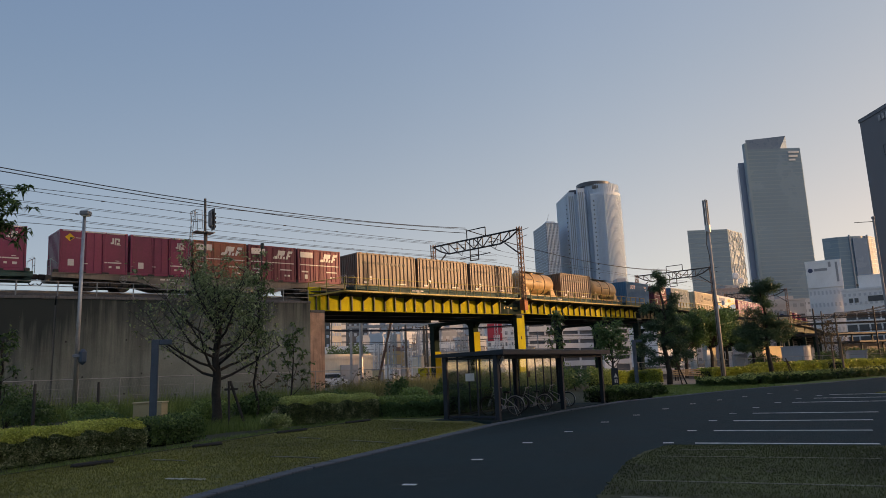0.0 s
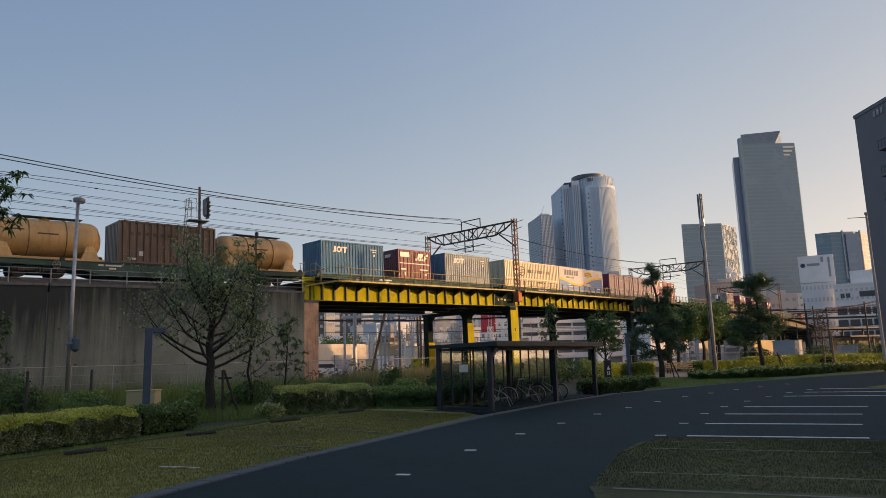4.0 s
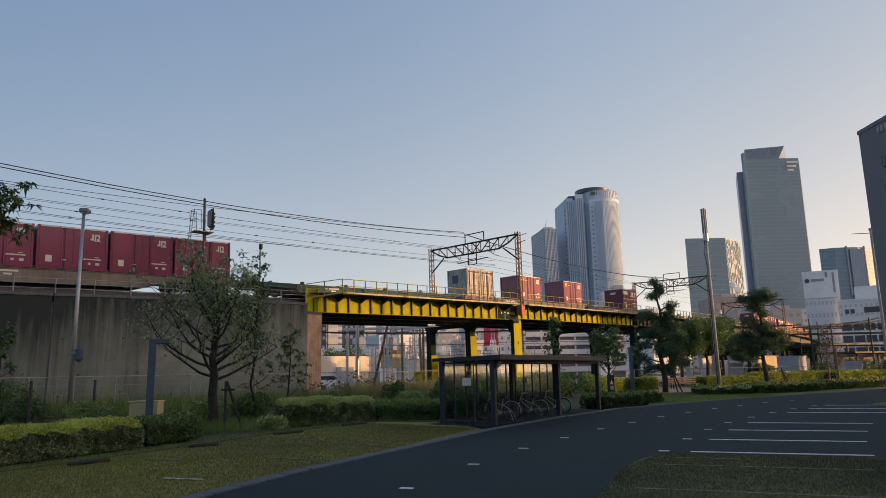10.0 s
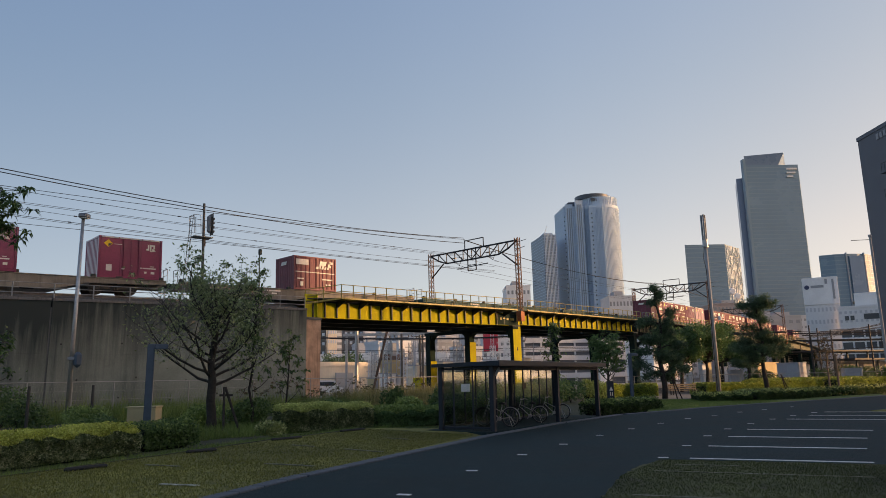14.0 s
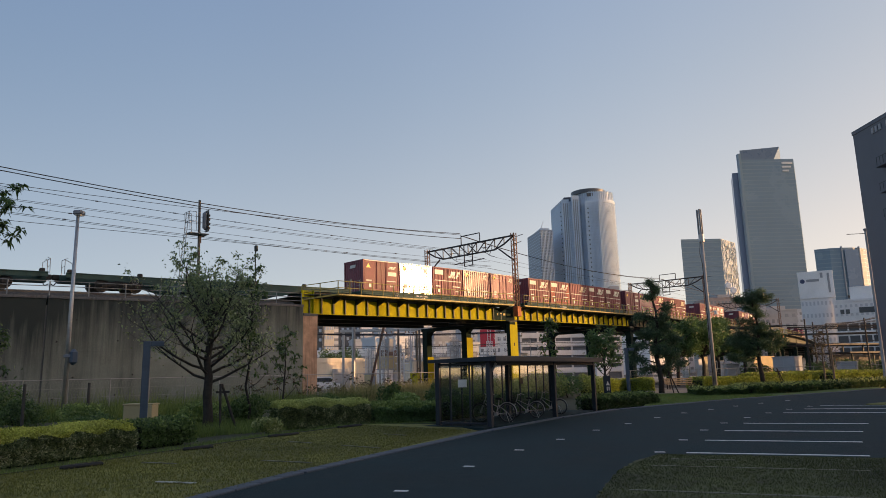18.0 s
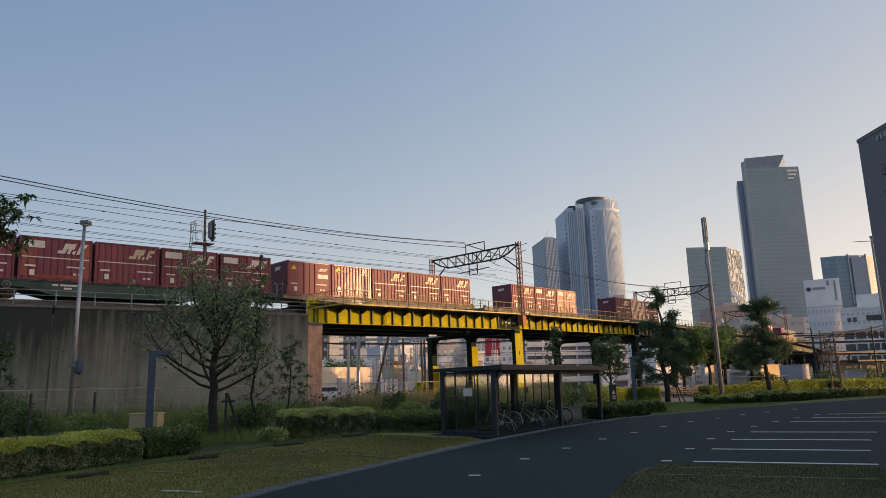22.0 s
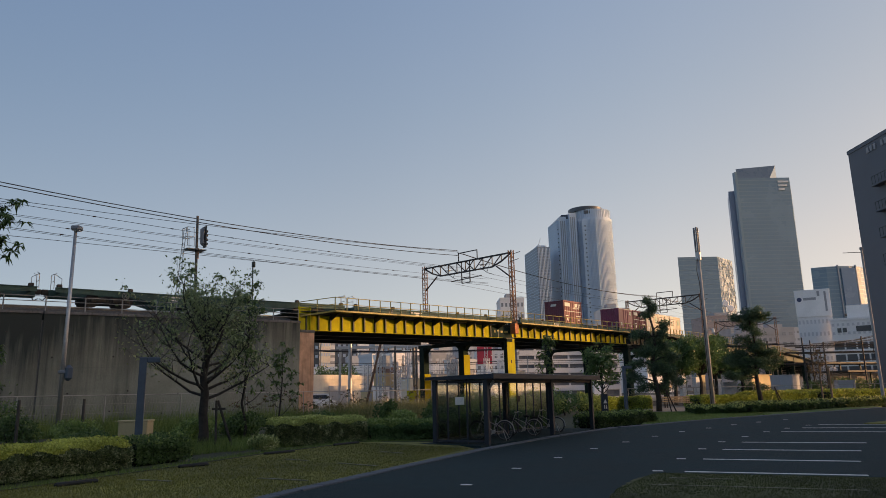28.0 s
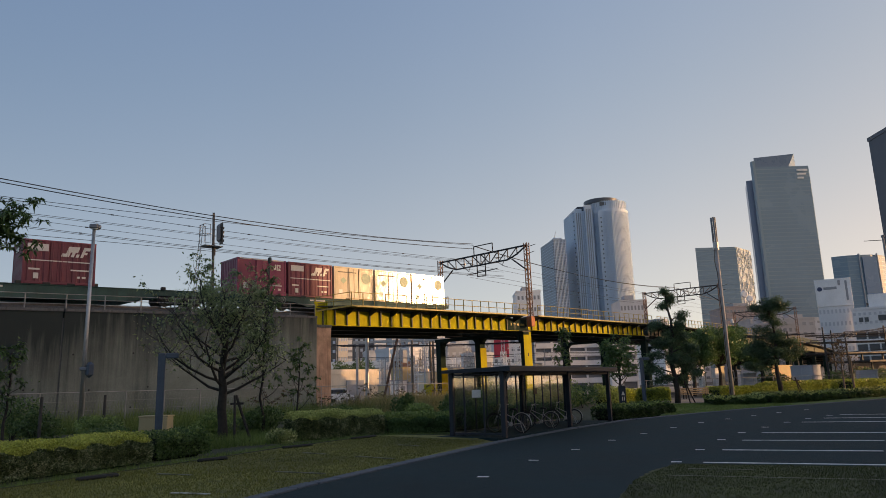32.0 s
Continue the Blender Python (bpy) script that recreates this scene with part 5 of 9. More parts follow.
        for x in (-2.2, 2.2):
            part("saddle", Shape().box(x - 0.35, x + 0.35, 0.1, 2.34, 0.0, 0.62, 0.06), "tank", th)
            part("brace", Shape().add([(x - 0.5, 0.06, 0.1), (x + 0.5, 0.06, 0.1), (x + 0.15, 0.2, 1.0), (x - 0.15, 0.2, 1.0), (x - 0.5, 0.14, 0.1), (x + 0.5, 0.14, 0.1), (x + 0.15, 0.28, 1.0), (x - 0.15, 0.28, 1.0)],
                                      [(0, 1, 2, 3), (7, 6, 5, 4), (0, 4, 5, 1), (1, 5, 6, 2), (2, 6, 7, 3), (3, 7, 4, 0)]), "tank", th)
        for y in (0.06, 2.24):
            part("base_rail", Shape().box(-3.0, 3.0, y, y + 0.14, 0.0, 0.14, 0.015), "tank", th)
        part("walkway", Shape().box(-1.6, 1.9, 0.75, 1.35, 2.5, 2.55, 0.01), "dark_steel", th)
        part("manhole", Shape().tube((0, cy, 2.35), (0, cy, 2.56), 0.28, n=14), "tank", th)
        lad = Shape()
        for y in (0.5, 0.85):
            lad.path([(-2.98, y, 0.15), (-3.02, y, 1.9), (-2.75, y, 2.5), (-1.6, y + 0.1, 2.56)], [0.022] * 4, 5)
        for k in range(7):
            lad.tube((-3.0, 0.5, 0.4 + 0.26 * k), (-3.0, 0.85, 0.4 + 0.26 * k), 0.014, n=5)
        part("ladder", lad, "grey_steel", th)
        part("outlet_valve", Shape().tube((2.5, 0.5, 0.3), (2.9, 0.3, 0.22), 0.1, 0.08, 8), "dark_steel", th)
        print_part("name_print", bars([(-0.55, 0.5, 1.42, 1.5), (-2.0, -1.2, 1.6, 1.66)], 0.09), "ink", th)
    elif kind in ("blue20", "grey20"):
        th = thing("freight_container", "steel-blue ribbed freight container with white mark", "freight container", group="blue containers")
        shell(th, 6.06, 2.59, ("blue" if kind == "blue20" else "grey_box"), "rib", pitch=0.28)
        print_part("carrier_mark", bars([(-1.95, -1.8, 1.75, 1.83), (-1.85, -1.68, 1.75, 2.2), (-1.6, -1.5, 1.82, 2.14), (-1.5, -1.25, 2.08, 2.2), (-1.5, -1.25, 1.75, 1.87), (-1.25, -1.14, 1.82, 2.14), (-1.05, -0.6, 2.08, 2.2), (-0.9, -0.75, 1.75, 2.1)], 0.012, 0.12), "logo", th, "white carrier mark")
        print_part("serial_print", bars([(1.7, 2.3, 2.12, 2.18), (1.9, 2.25, 1.95, 2.0), (2.0, 2.15, 1.62, 1.8)], 0.012), "logo", th)
        bar = Shape()
        for y in (0.7, 1.0, 1.45, 1.75):
            bar.tube((-3.02, y, 0.1), (-3.02, y, 2.5), 0.02, n=6)
        part("door_bar", bar, "blue", th)
        if kind == "grey20":
            tagged(th, "weathered pale grey ribbed freight container with blue end", "freight container", group="blue containers")
            for piece in th.children:
                if piece.name.startswith("end_panel") or piece.name.startswith("end_header") or piece.name.startswith("end_sill"):
                    piece.data.materials[0] = M["blue"]
    elif kind == "eco31":
        th = thing("freight_container", "cream ribbed long freight container with dark bars", "freight container")
        shell(th, 9.25, 2.6, "cream", "none")
        part("upper_panel", corrugated(-4.5, 4.5, 0.9, 2.48, 0.05, 0.27, -0.035), "cream", th)
        part("lower_panel", corrugated(-4.5, 4.5, 0.2, 0.8, 0.05, 0.27, -0.035), "cream", th)
        part("belt", Shape().box(-4.5, 4.5, -0.05, 0.03, 0.78, 0.92, 0.01), "cream", th)
        print_part("name_print", bars([(-1.0 + 0.36 * i, -0.74 + 0.36 * i, 1.5, 1.82) for i in range(3)] + [(0.3 + 0.34 * i, 0.52 + 0.34 * i, 1.5, 1.82) for i in range(5)] + [(2.3, 2.5, 1.5, 1.82), (2.62, 2.74, 1.5, 1.82)], -0.04, 0.15), "ink", th, "row of dark blocks of a name")
        ring = Shape().path([(-1.9 + 0.46 * math.cos(a), -0.04, 1.62 + 0.46 * math.sin(a)) for a in [2 * math.pi * k / 24 for k in range(25)]], [0.03] * 25, 5)
        part("globe_ring", ring, "ink", th)
        print_part("globe_print", bars([(-2.3, -1.5, 1.42 + 0.17 * i, 1.47 + 0.17 * i) for i in range(3)], -0.04), "ink", th)
        print_part("serial_print", bars([(0.7, 1.6, 0.5, 0.62), (1.75, 2.0, 0.45, 0.65)], -0.04), "ink", th)
        for y in (0.35, 0.9, 1.5, 2.1):
            part("door_bar", Shape().tube((-4.64, y, 0.1), (-4.64, y, 2.5), 0.02, n=6), "pale_box", th)
    elif kind == "runtec31":
        th = thing("freight_container", "white long freight container with blue wave and yellow band", "freight container")
        shell(th, 9.25, 2.6, "white_box", "none")
        wave = [(-4.5 + 9.0 * i / 24, 1.02 + 0.42 * math.cos(math.pi * (i / 24) * 1.7 + 0.2) * (1 - 0.5 * i / 24) + (0.75 * math.sin(math.pi * max(0, i - 10) / 20) if i > 10 else 0)) for i in range(25)]
        part("blue_field", Shape().plate([(-4.5, 0.18)] + [(4.5, 0.18)] + [(x, z - 0.24) for x, z in reversed(wave)], 0.004, 0.01), "sky_blue", th, "blue wave-shaped lower field")
        part("yellow_band", Shape().plate([(x, z - 0.24) for x, z in wave] + [(x, z) for x, z in reversed(wave)], 0.004, 0.01), "gold", th, "yellow wave band")
        print_part("name_print", bars([(-3.6 + 0.48 * i, -3.24 + 0.48 * i, 1.72, 2.3) for i in range(6)], 0.006, 0.2), "navy", th, "row of dark blue blocks of a name")
        print_part("caption_print", bars([(-3.3 + 0.24 * i, -3.14 + 0.24 * i, 1.4, 1.56) for i in range(7)], 0.006), "ink", th)
        part("sun_disc", Shape().plate([(1.45 + 0.95 * math.cos(2 * math.pi * k / 20), 2.0 + 0.3 * math.sin(2 * math.pi * k / 20)) for k in range(20)], 0.0, 0.008), "gold", th, "yellow oval")
        print_part("sun_print", bars([(0.85 + 0.2 * i, 0.98 + 0.2 * i, 2.05, 2.17) for i in range(6)] + [(0.8 + 0.24 * i, 0.95 + 0.24 * i, 1.83, 1.96) for i in range(6)], -0.001), "ink", th)
        print_part("low_print", bars([(-2.9, -2.3, 0.65, 0.74), (-3.0, -1.2, 0.45, 0.52), (1.0, 1.9, 0.6, 0.75), (3.2, 3.9, 0.4, 0.5)] + [(0.3 + 0.3 * i, 0.52 + 0.3 * i, 0.72, 0.94) for i in range(5)], 0.003), "logo", th)
        part("side_sign", Shape().plate([(3.4, 1.85), (3.7, 2.05), (3.4, 2.25), (3.1, 2.05)], 0.0, 0.008), "gold", th, "yellow diamond sign")
        grid = Shape()
        for z in (0.4, 0.8, 1.2, 1.6, 2.0, 2.4):
            grid.tube((4.66, 0.1, z), (4.66, 2.3, z), 0.03, n=5)
        part("end_frame", grid, "grey_steel", th)
    elif kind == "pale12":
        th = thing("freight_container", "weathered pale grey freight container with two rusty door bays", "freight container")
        shell(th, 3.75, 2.55, "pale_box", "plain", pitch=0.3)
        part("bay_gap", Shape().box(-0.07, 0.07, -0.006, 0.03, 0.1, 2.5), "black", th, "dark gap between the bays")
        for c in (-0.94, 0.94):
            part("rust_strip", Shape().box(c - 0.8, c + 0.8, -0.02, 0.02, 2.2, 2.32, 0.004), "rust_steel", th)
            part("base_beam", Shape().box(c - 0.86, c + 0.86, -0.03, 0.1, 0.0, 0.2, 0.02), "pale_box", th)
            part("rust_edge", Shape().box(c - 0.84, c + 0.84, -0.015, 0.02, 0.2, 0.27, 0.004), "rust_steel", th)
            for e in (-0.82, 0.82):
                part("bay_post", Shape().box(c + e - 0.04, c + e + 0.04, -0.035, 0.03, 0.05, 2.53, 0.012), "pale_box", th)
            for e0, e1 in ((-0.75, -0.02), (0.02, 0.75)):
                part("door_leaf", Shape().box(c + e0, c + e1, -0.012, 0.03, 0.3, 2.16, 0.012), "pale_box", th)
                for q in range(3):
                    x = c + e0 + 0.12 + 0.25 * q
                    part("door_rib", Shape().box(x, x + 0.08, -0.03, 0.0, 0.36, 2.1, 0.012), "pale_box", th)
            for e in (-0.6, -0.08, 0.08, 0.6):
                part("lock_rod", Shape().tube((c + e, -0.05, 0.16), (c + e, -0.05, 2.4), 0.02, n=6), "rust_steel", th)
            for e in (-0.6, 0.08):
                part("rod_handle", Shape().box(c + e, c + e + 0.3, -0.07, -0.04, 0.98, 1.02, 0.006), "rust_steel", th)
            part("vent", Shape().box(c + 0.28, c + 0.6, -0.045, -0.01, 1.62, 1.95, 0.01), "rail_steel", th, "dark slotted vent")
            for e in (-0.5, 0.45):
                part("corner_foot", Shape().box(c + e - 0.14, c + e + 0.14, -0.05, 0.05, -0.1, 0.06, 0.01), "rust_steel", th)
        part("end_sign", Shape().box(-1.893, -1.88, 1.1, 1.8, 1.3, 2.0), "navy", th)
    else:
        th = thing("freight_container", "cream freight container with green round mark and diamond", "freight container", group="cream containers")
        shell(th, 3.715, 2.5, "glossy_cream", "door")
        part("round_mark", Shape().plate([(1.15 + 0.42 * math.cos(2 * math.pi * k / 18), 1.7 + 0.42 * math.sin(2 * math.pi * k / 18)) for k in range(18)], -0.006, 0.0), "mint", th, "pale green round mark")
        part("diamond", Shape().plate([(-1.0, 1.2), (-0.72, 1.45), (-1.0, 1.7), (-1.28, 1.45)], -0.006, 0.0), "mint", th)
        print_part("header_print", bars([(-1.5, 0.2, 2.05, 2.12)], 0.0), "ink", th)
        part("data_plate", bars([(-1.4, -1.1, 0.4, 0.75), (0.6, 1.4, 0.6, 0.68)], 0.0), "logo", th)
    if fresh:
        tagged(th, th["label"].replace("freight", "glossy freight"))
    return th


def make_wagon(green):
    """A long flat container wagon. Origin: middle of its length, at the train's near side, on the rail head."""
    mat = "wagon" if green else "wagon_tan"
    th = thing("flat_wagon", "dark green flat container wagon on two bogies" if green else "dusty tan flat container wagon on two bogies", "wagon", group="wagons of the train")
    c = 1.22
    for y in (0.06, 2.28):
        part("side_sill", Shape().plate([(-10.0, 0.98), (-10.0, 0.72), (-5.4, 0.62), (-3.8, 0.2), (3.8, 0.2), (5.4, 0.62), (10.0, 0.72), (10.0, 0.98)], y, y + 0.1), mat, th)
        part("sill_flange", Shape().box(-10.0, 10.0, y - 0.05, y + 0.15, 0.95, 0.998, 0.008), mat, th)
    part("centre_sill", Shape().box(-10.1, 10.1, c - 0.3, c + 0.3, 0.5, 0.95, 0.02), mat, th)
    beam = Shape().box(-0.09, 0.09, 0.1, 2.34, 0.74, 0.97).data("cross_bearer", mat)
    for i in range(11):
        ob = new("cross_bearer", beam)
        ob.parent = th
        ob.location = (-9.7 + 1.94 * i, 0, 0)
    lock = Shape().box(-0.14, 0.14, 0.03, 0.25, 1.02, 1.24, 0.04).data("twist_lock", "bogie")
    for x in (-9.8, -5.9, -2.0, 1.9, 5.8, 9.7):
        ob = new("twist_lock", lock)
        ob.parent = th
        ob.location = (x, 0, -0.06)
    for bx in (-7.0, 7.0):
        bog = part("bogie", Shape().box(bx - 1.35, bx + 1.35, 0.22, 0.4, 0.3, 0.62, 0.05).box(bx - 1.35, bx + 1.35, 2.04, 2.22, 0.3, 0.62, 0.05).box(bx - 0.25, bx + 0.25, 0.4, 2.04, 0.35, 0.7, 0.04), "bogie", th, "grimy bogie with two axles")
        for ax in (-0.95, 0.95):
            for y in (0.42, 1.9):
                n = 20
                part("wheel", Shape().tube((bx + ax, y, 0.41), (bx + ax, y + 0.12, 0.41), 0.41, n=n), "bogie", bog)
            part("axle_box", Shape().box(bx + ax - 0.16, bx + ax + 0.16, 0.12, 0.26, 0.26, 0.56, 0.05), "bogie", bog)
        spring = Shape()
        for k in range(-1, 2):
            spring.tube((bx + 0.16 * k, 0.2, 0.3), (bx + 0.16 * k, 0.2, 0.55), 0.06, n=8)
        part("spring", spring, "bogie", bog)
    part("brake_gear", Shape().box(-2.6, -1.4, 0.5, 1.9, 0.25, 0.6, 0.06).tube((0.2, 0.4, 0.45), (1.6, 0.4, 0.45), 0.17, n=12).box(2.2, 2.9, 0.2, 0.7, 0.2, 0.6, 0.04), "bogie", th)
    for e in (-1, 1):
        part("coupler", Shape().box(*sorted((e * 10.05, e * 10.44)), c - 0.14, c + 0.14, 0.68, 0.98, 0.05), "bogie", th)
        part("hose", Shape().path([(e * 10.0, c + 0.5, 0.7), (e * 10.2, c + 0.5, 0.4), (e * 10.38, c + 0.4, 0.5)], [0.03] * 3, 6), "black", th)
        rails = Shape()
        for y in (0.12, 0.75):
            rails.path([(e * 10.08, y, 0.9), (e * 10.08, y, 1.75), (e * 9.95, y + 0.06, 1.82)], [0.018] * 3, 5)
        rails.tube((e * 10.08, 0.12, 1.75), (e * 10.08, 0.75, 1.75), 0.018, n=5).tube((e * 10.08, 0.12, 1.35), (e * 10.08, 0.75, 1.35), 0.016, n=5)
        rails.path([(e * 9.7, 0.1, 0.98), (e * 9.7, 0.1, 1.5), (e * 10.08, 0.12, 1.75)], [0.018] * 3, 5)
        part("end_handrail", rails, "rail_paint", th)
    wheel = Shape().path([(-6.2 + 0.2 * math.cos(a), 0.03, 0.72 + 0.2 * math.sin(a)) for a in [2 * math.pi * k / 16 for k in range(17)]], [0.018] * 17, 5)
    for a in range(3):
        wheel.tube((-6.2 - 0.2 * math.cos(a * 1.05), 0.03, 0.72 - 0.2 * math.sin(a * 1.05)), (-6.2 + 0.2 * math.cos(a * 1.05), 0.03, 0.72 + 0.2 * math.sin(a * 1.05)), 0.012, n=4)
    part("brake_wheel", wheel, "rail_paint", th)
    print_part("number_print", bars([(-4.0, -3.7, 0.76, 0.86), (-3.6, -2.7, 0.76, 0.86), (-3.4, -3.0, 0.58, 0.68)], 0.058), "logo", th)
    return th


PLACED = []  # things of the train and how far back along it their middle is
KINDS = {}
LOADS = [(-21.2 + 3.9 * i, "jr_plain" if i % 2 else "jr_door") for i in range(5)]
LOADS += [(-0.29 + 3.87 * i, k) for i, k in enumerate(("jr_door", "jr_plain", "jrf_smooth", "jrf_door", "jrf_door"))]
LOADS += [(20.5, "brown20"), (26.9, "brown20"), (33.4, "brown20"), (41.0, "tank20"), (47.75, "brown20"), (54.2, "tank20")]
LOADS += [(62.15, "blue20"), (69.8, "jrf_door"), (75.35, "grey20"), (83.7, "eco31"), (93.1, "runtec31")]
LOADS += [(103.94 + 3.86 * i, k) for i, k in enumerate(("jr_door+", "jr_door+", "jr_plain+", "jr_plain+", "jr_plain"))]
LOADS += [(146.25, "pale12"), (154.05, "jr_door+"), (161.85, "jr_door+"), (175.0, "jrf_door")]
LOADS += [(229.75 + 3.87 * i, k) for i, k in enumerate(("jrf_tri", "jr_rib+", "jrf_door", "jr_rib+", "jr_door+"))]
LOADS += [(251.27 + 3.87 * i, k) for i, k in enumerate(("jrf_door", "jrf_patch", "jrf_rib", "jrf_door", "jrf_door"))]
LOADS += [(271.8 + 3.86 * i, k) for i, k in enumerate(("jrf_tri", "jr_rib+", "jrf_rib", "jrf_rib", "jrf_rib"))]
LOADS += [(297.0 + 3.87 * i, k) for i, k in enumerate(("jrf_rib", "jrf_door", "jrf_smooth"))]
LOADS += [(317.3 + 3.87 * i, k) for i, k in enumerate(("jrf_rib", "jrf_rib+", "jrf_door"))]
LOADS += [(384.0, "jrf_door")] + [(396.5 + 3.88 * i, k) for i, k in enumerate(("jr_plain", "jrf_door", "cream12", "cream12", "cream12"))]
LENGTH = {"brown20": 6.1, "tank20": 6.1, "blue20": 6.06, "grey20": 6.06, "eco31": 9.25, "runtec31": 9.25, "pale12": 3.75}
for u, kind in LOADS:
    at = u + LENGTH.get(kind, 3.715) / 2
    m = on_track(at - travel(0), 0.0, 1.0)
    if kind in KINDS:
        ob = copy_thing(KINDS[kind], m)
    else:
        ob = KINDS[kind] = make_container(kind)
        ob.matrix_basis = m
    PLACED.append((ob, at, 1.0))
FRONTS = [-21.2, -0.29, 20.5, 41.0, 62.1, 83.6, 103.9, 125.0, 146.2, 167.0, 188.0, 208.9, 229.8, 251.2, 271.8, 293.1, 313.4, 334.3, 355.2, 376.2, 396.5]
TAN = (1, 6, 8, 9, 14, 15)
proto = {}
for k, u in enumerate(FRONTS):
    green = k not in TAN
    at = u + 9.7
    if green in proto:
        ob = copy_thing(proto[green], on_track(at))
    else:
        ob = proto[green] = make_wagon(green)
    PLACED.append((ob, at, 0.0))


def motions():
    """The train runs along the line, a little faster all the time."""
    for ob, at, up in PLACED:
        walk(ob, [(t, on_track(at - travel(t), 0.0, up)) for t in range(0, 33)])

# ---- towers of the city ----
def bands(th, outline, z0, z1, step, out, height, material, name="floor_band", closed=True):
    """Floor bands round a footprint, each a thin ring proud of the wall."""
    cx, cy = sum(p[0] for p in outline) / len(outline), sum(p[1] for p in outline) / len(outline)
    ring = []
    for x, y in outline:
        d = math.hypot(x - cx, y - cy)
        ring.append((x + (x - cx) / d * out, y + (y - cy) / d * out))
    z = z0
    s = Shape()
    while z < z1:
        s.prism(ring, z, z + height)
        z += step
    return tagged(part(name, s, material, th), kind="stuff")


def fins(th, a, b, count, z0, z1, out, width, material, name="fin"):
    """Upright fins on the wall from a to b, which faces right of that way."""
    a, b = Vector((*a, 0)), Vector((*b, 0))
    d = (b - a).normalized()
    n = Vector((d.y, -d.x, 0))
    s = Shape()
    for i in range(count):
        p = a + (b - a) * ((i + 0.5) / count)
        q = [p - d * width / 2, p + d * width / 2, p + d * width / 2 + n * out, p - d * width / 2 + n * out]
        s.prism([(v.x, v.y) for v in q], z0, z1)
    return tagged(part(name, s, material, th), kind="stuff")


# no haze volume: the far towers' materials are tinted for it
t = thing("skyscraper", "tall grey-green glass skyscraper with notched slanted crown", "skyscraper")
body = [(346, 740), (406, 740), (434, 790), (370, 790)]
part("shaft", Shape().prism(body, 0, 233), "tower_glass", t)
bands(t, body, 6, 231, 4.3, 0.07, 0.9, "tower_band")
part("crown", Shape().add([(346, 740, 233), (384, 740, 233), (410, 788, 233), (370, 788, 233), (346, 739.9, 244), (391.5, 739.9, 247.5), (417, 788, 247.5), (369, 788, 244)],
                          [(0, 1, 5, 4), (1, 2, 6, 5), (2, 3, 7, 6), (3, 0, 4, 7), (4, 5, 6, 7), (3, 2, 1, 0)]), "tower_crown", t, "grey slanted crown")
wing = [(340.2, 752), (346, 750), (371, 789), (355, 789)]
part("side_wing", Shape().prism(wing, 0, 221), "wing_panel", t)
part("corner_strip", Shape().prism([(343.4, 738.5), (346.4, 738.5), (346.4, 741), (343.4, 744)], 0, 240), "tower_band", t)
for k, w in enumerate((12, 10, 7)):
    part("louvre", Shape().box(392, 392 + w, 738.8, 739.8, 227 - 4.5 * k, 229 - 4.5 * k), "white_wall", t)

t = thing("twin_tower", "pale ribbed round tower joined to a stepped tower", "skyscraper")
left = [(171.7, 993), (178, 951), (190, 942), (204, 940), (215, 965), (200, 1000)]
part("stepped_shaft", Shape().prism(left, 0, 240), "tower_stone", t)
bands(t, left, 5, 238, 4.0, 0.3, 1.6, "tower_hazed_pale_glass")
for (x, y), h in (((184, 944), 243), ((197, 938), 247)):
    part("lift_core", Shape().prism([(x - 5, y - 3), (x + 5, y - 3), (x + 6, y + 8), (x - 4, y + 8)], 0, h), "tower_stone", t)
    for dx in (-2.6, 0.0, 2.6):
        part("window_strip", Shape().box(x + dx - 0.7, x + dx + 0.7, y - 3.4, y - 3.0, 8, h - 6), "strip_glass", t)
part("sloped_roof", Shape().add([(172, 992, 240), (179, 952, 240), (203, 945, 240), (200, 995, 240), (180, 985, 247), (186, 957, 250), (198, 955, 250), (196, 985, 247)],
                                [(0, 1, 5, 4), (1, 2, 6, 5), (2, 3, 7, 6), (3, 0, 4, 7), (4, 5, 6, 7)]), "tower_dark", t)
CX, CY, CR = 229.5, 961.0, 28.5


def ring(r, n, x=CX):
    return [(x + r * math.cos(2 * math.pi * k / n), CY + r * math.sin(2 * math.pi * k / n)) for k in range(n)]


part("round_shaft", Shape().prism(ring(CR, 64), 0, 236), "tower_hazed_pale_glass", t)
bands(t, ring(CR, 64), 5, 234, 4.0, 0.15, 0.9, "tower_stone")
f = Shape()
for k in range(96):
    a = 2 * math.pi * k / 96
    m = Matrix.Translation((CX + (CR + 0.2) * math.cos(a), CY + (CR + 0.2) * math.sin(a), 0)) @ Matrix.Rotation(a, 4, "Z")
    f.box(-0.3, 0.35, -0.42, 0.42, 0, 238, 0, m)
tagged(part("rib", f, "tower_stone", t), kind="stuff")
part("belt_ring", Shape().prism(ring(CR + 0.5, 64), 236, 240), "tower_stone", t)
part("upper_drum", Shape().prism(ring(CR - 2.0, 56), 240, 252), "tower_hazed_pale_glass", t)
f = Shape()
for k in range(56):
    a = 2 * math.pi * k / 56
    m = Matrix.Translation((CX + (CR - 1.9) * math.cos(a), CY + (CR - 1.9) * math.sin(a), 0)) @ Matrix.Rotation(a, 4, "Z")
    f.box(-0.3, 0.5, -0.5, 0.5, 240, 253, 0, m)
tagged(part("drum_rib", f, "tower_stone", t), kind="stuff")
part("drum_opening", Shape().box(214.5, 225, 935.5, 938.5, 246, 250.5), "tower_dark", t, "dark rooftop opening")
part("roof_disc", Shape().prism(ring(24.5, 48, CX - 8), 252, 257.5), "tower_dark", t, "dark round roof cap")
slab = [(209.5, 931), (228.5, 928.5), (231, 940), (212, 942)]
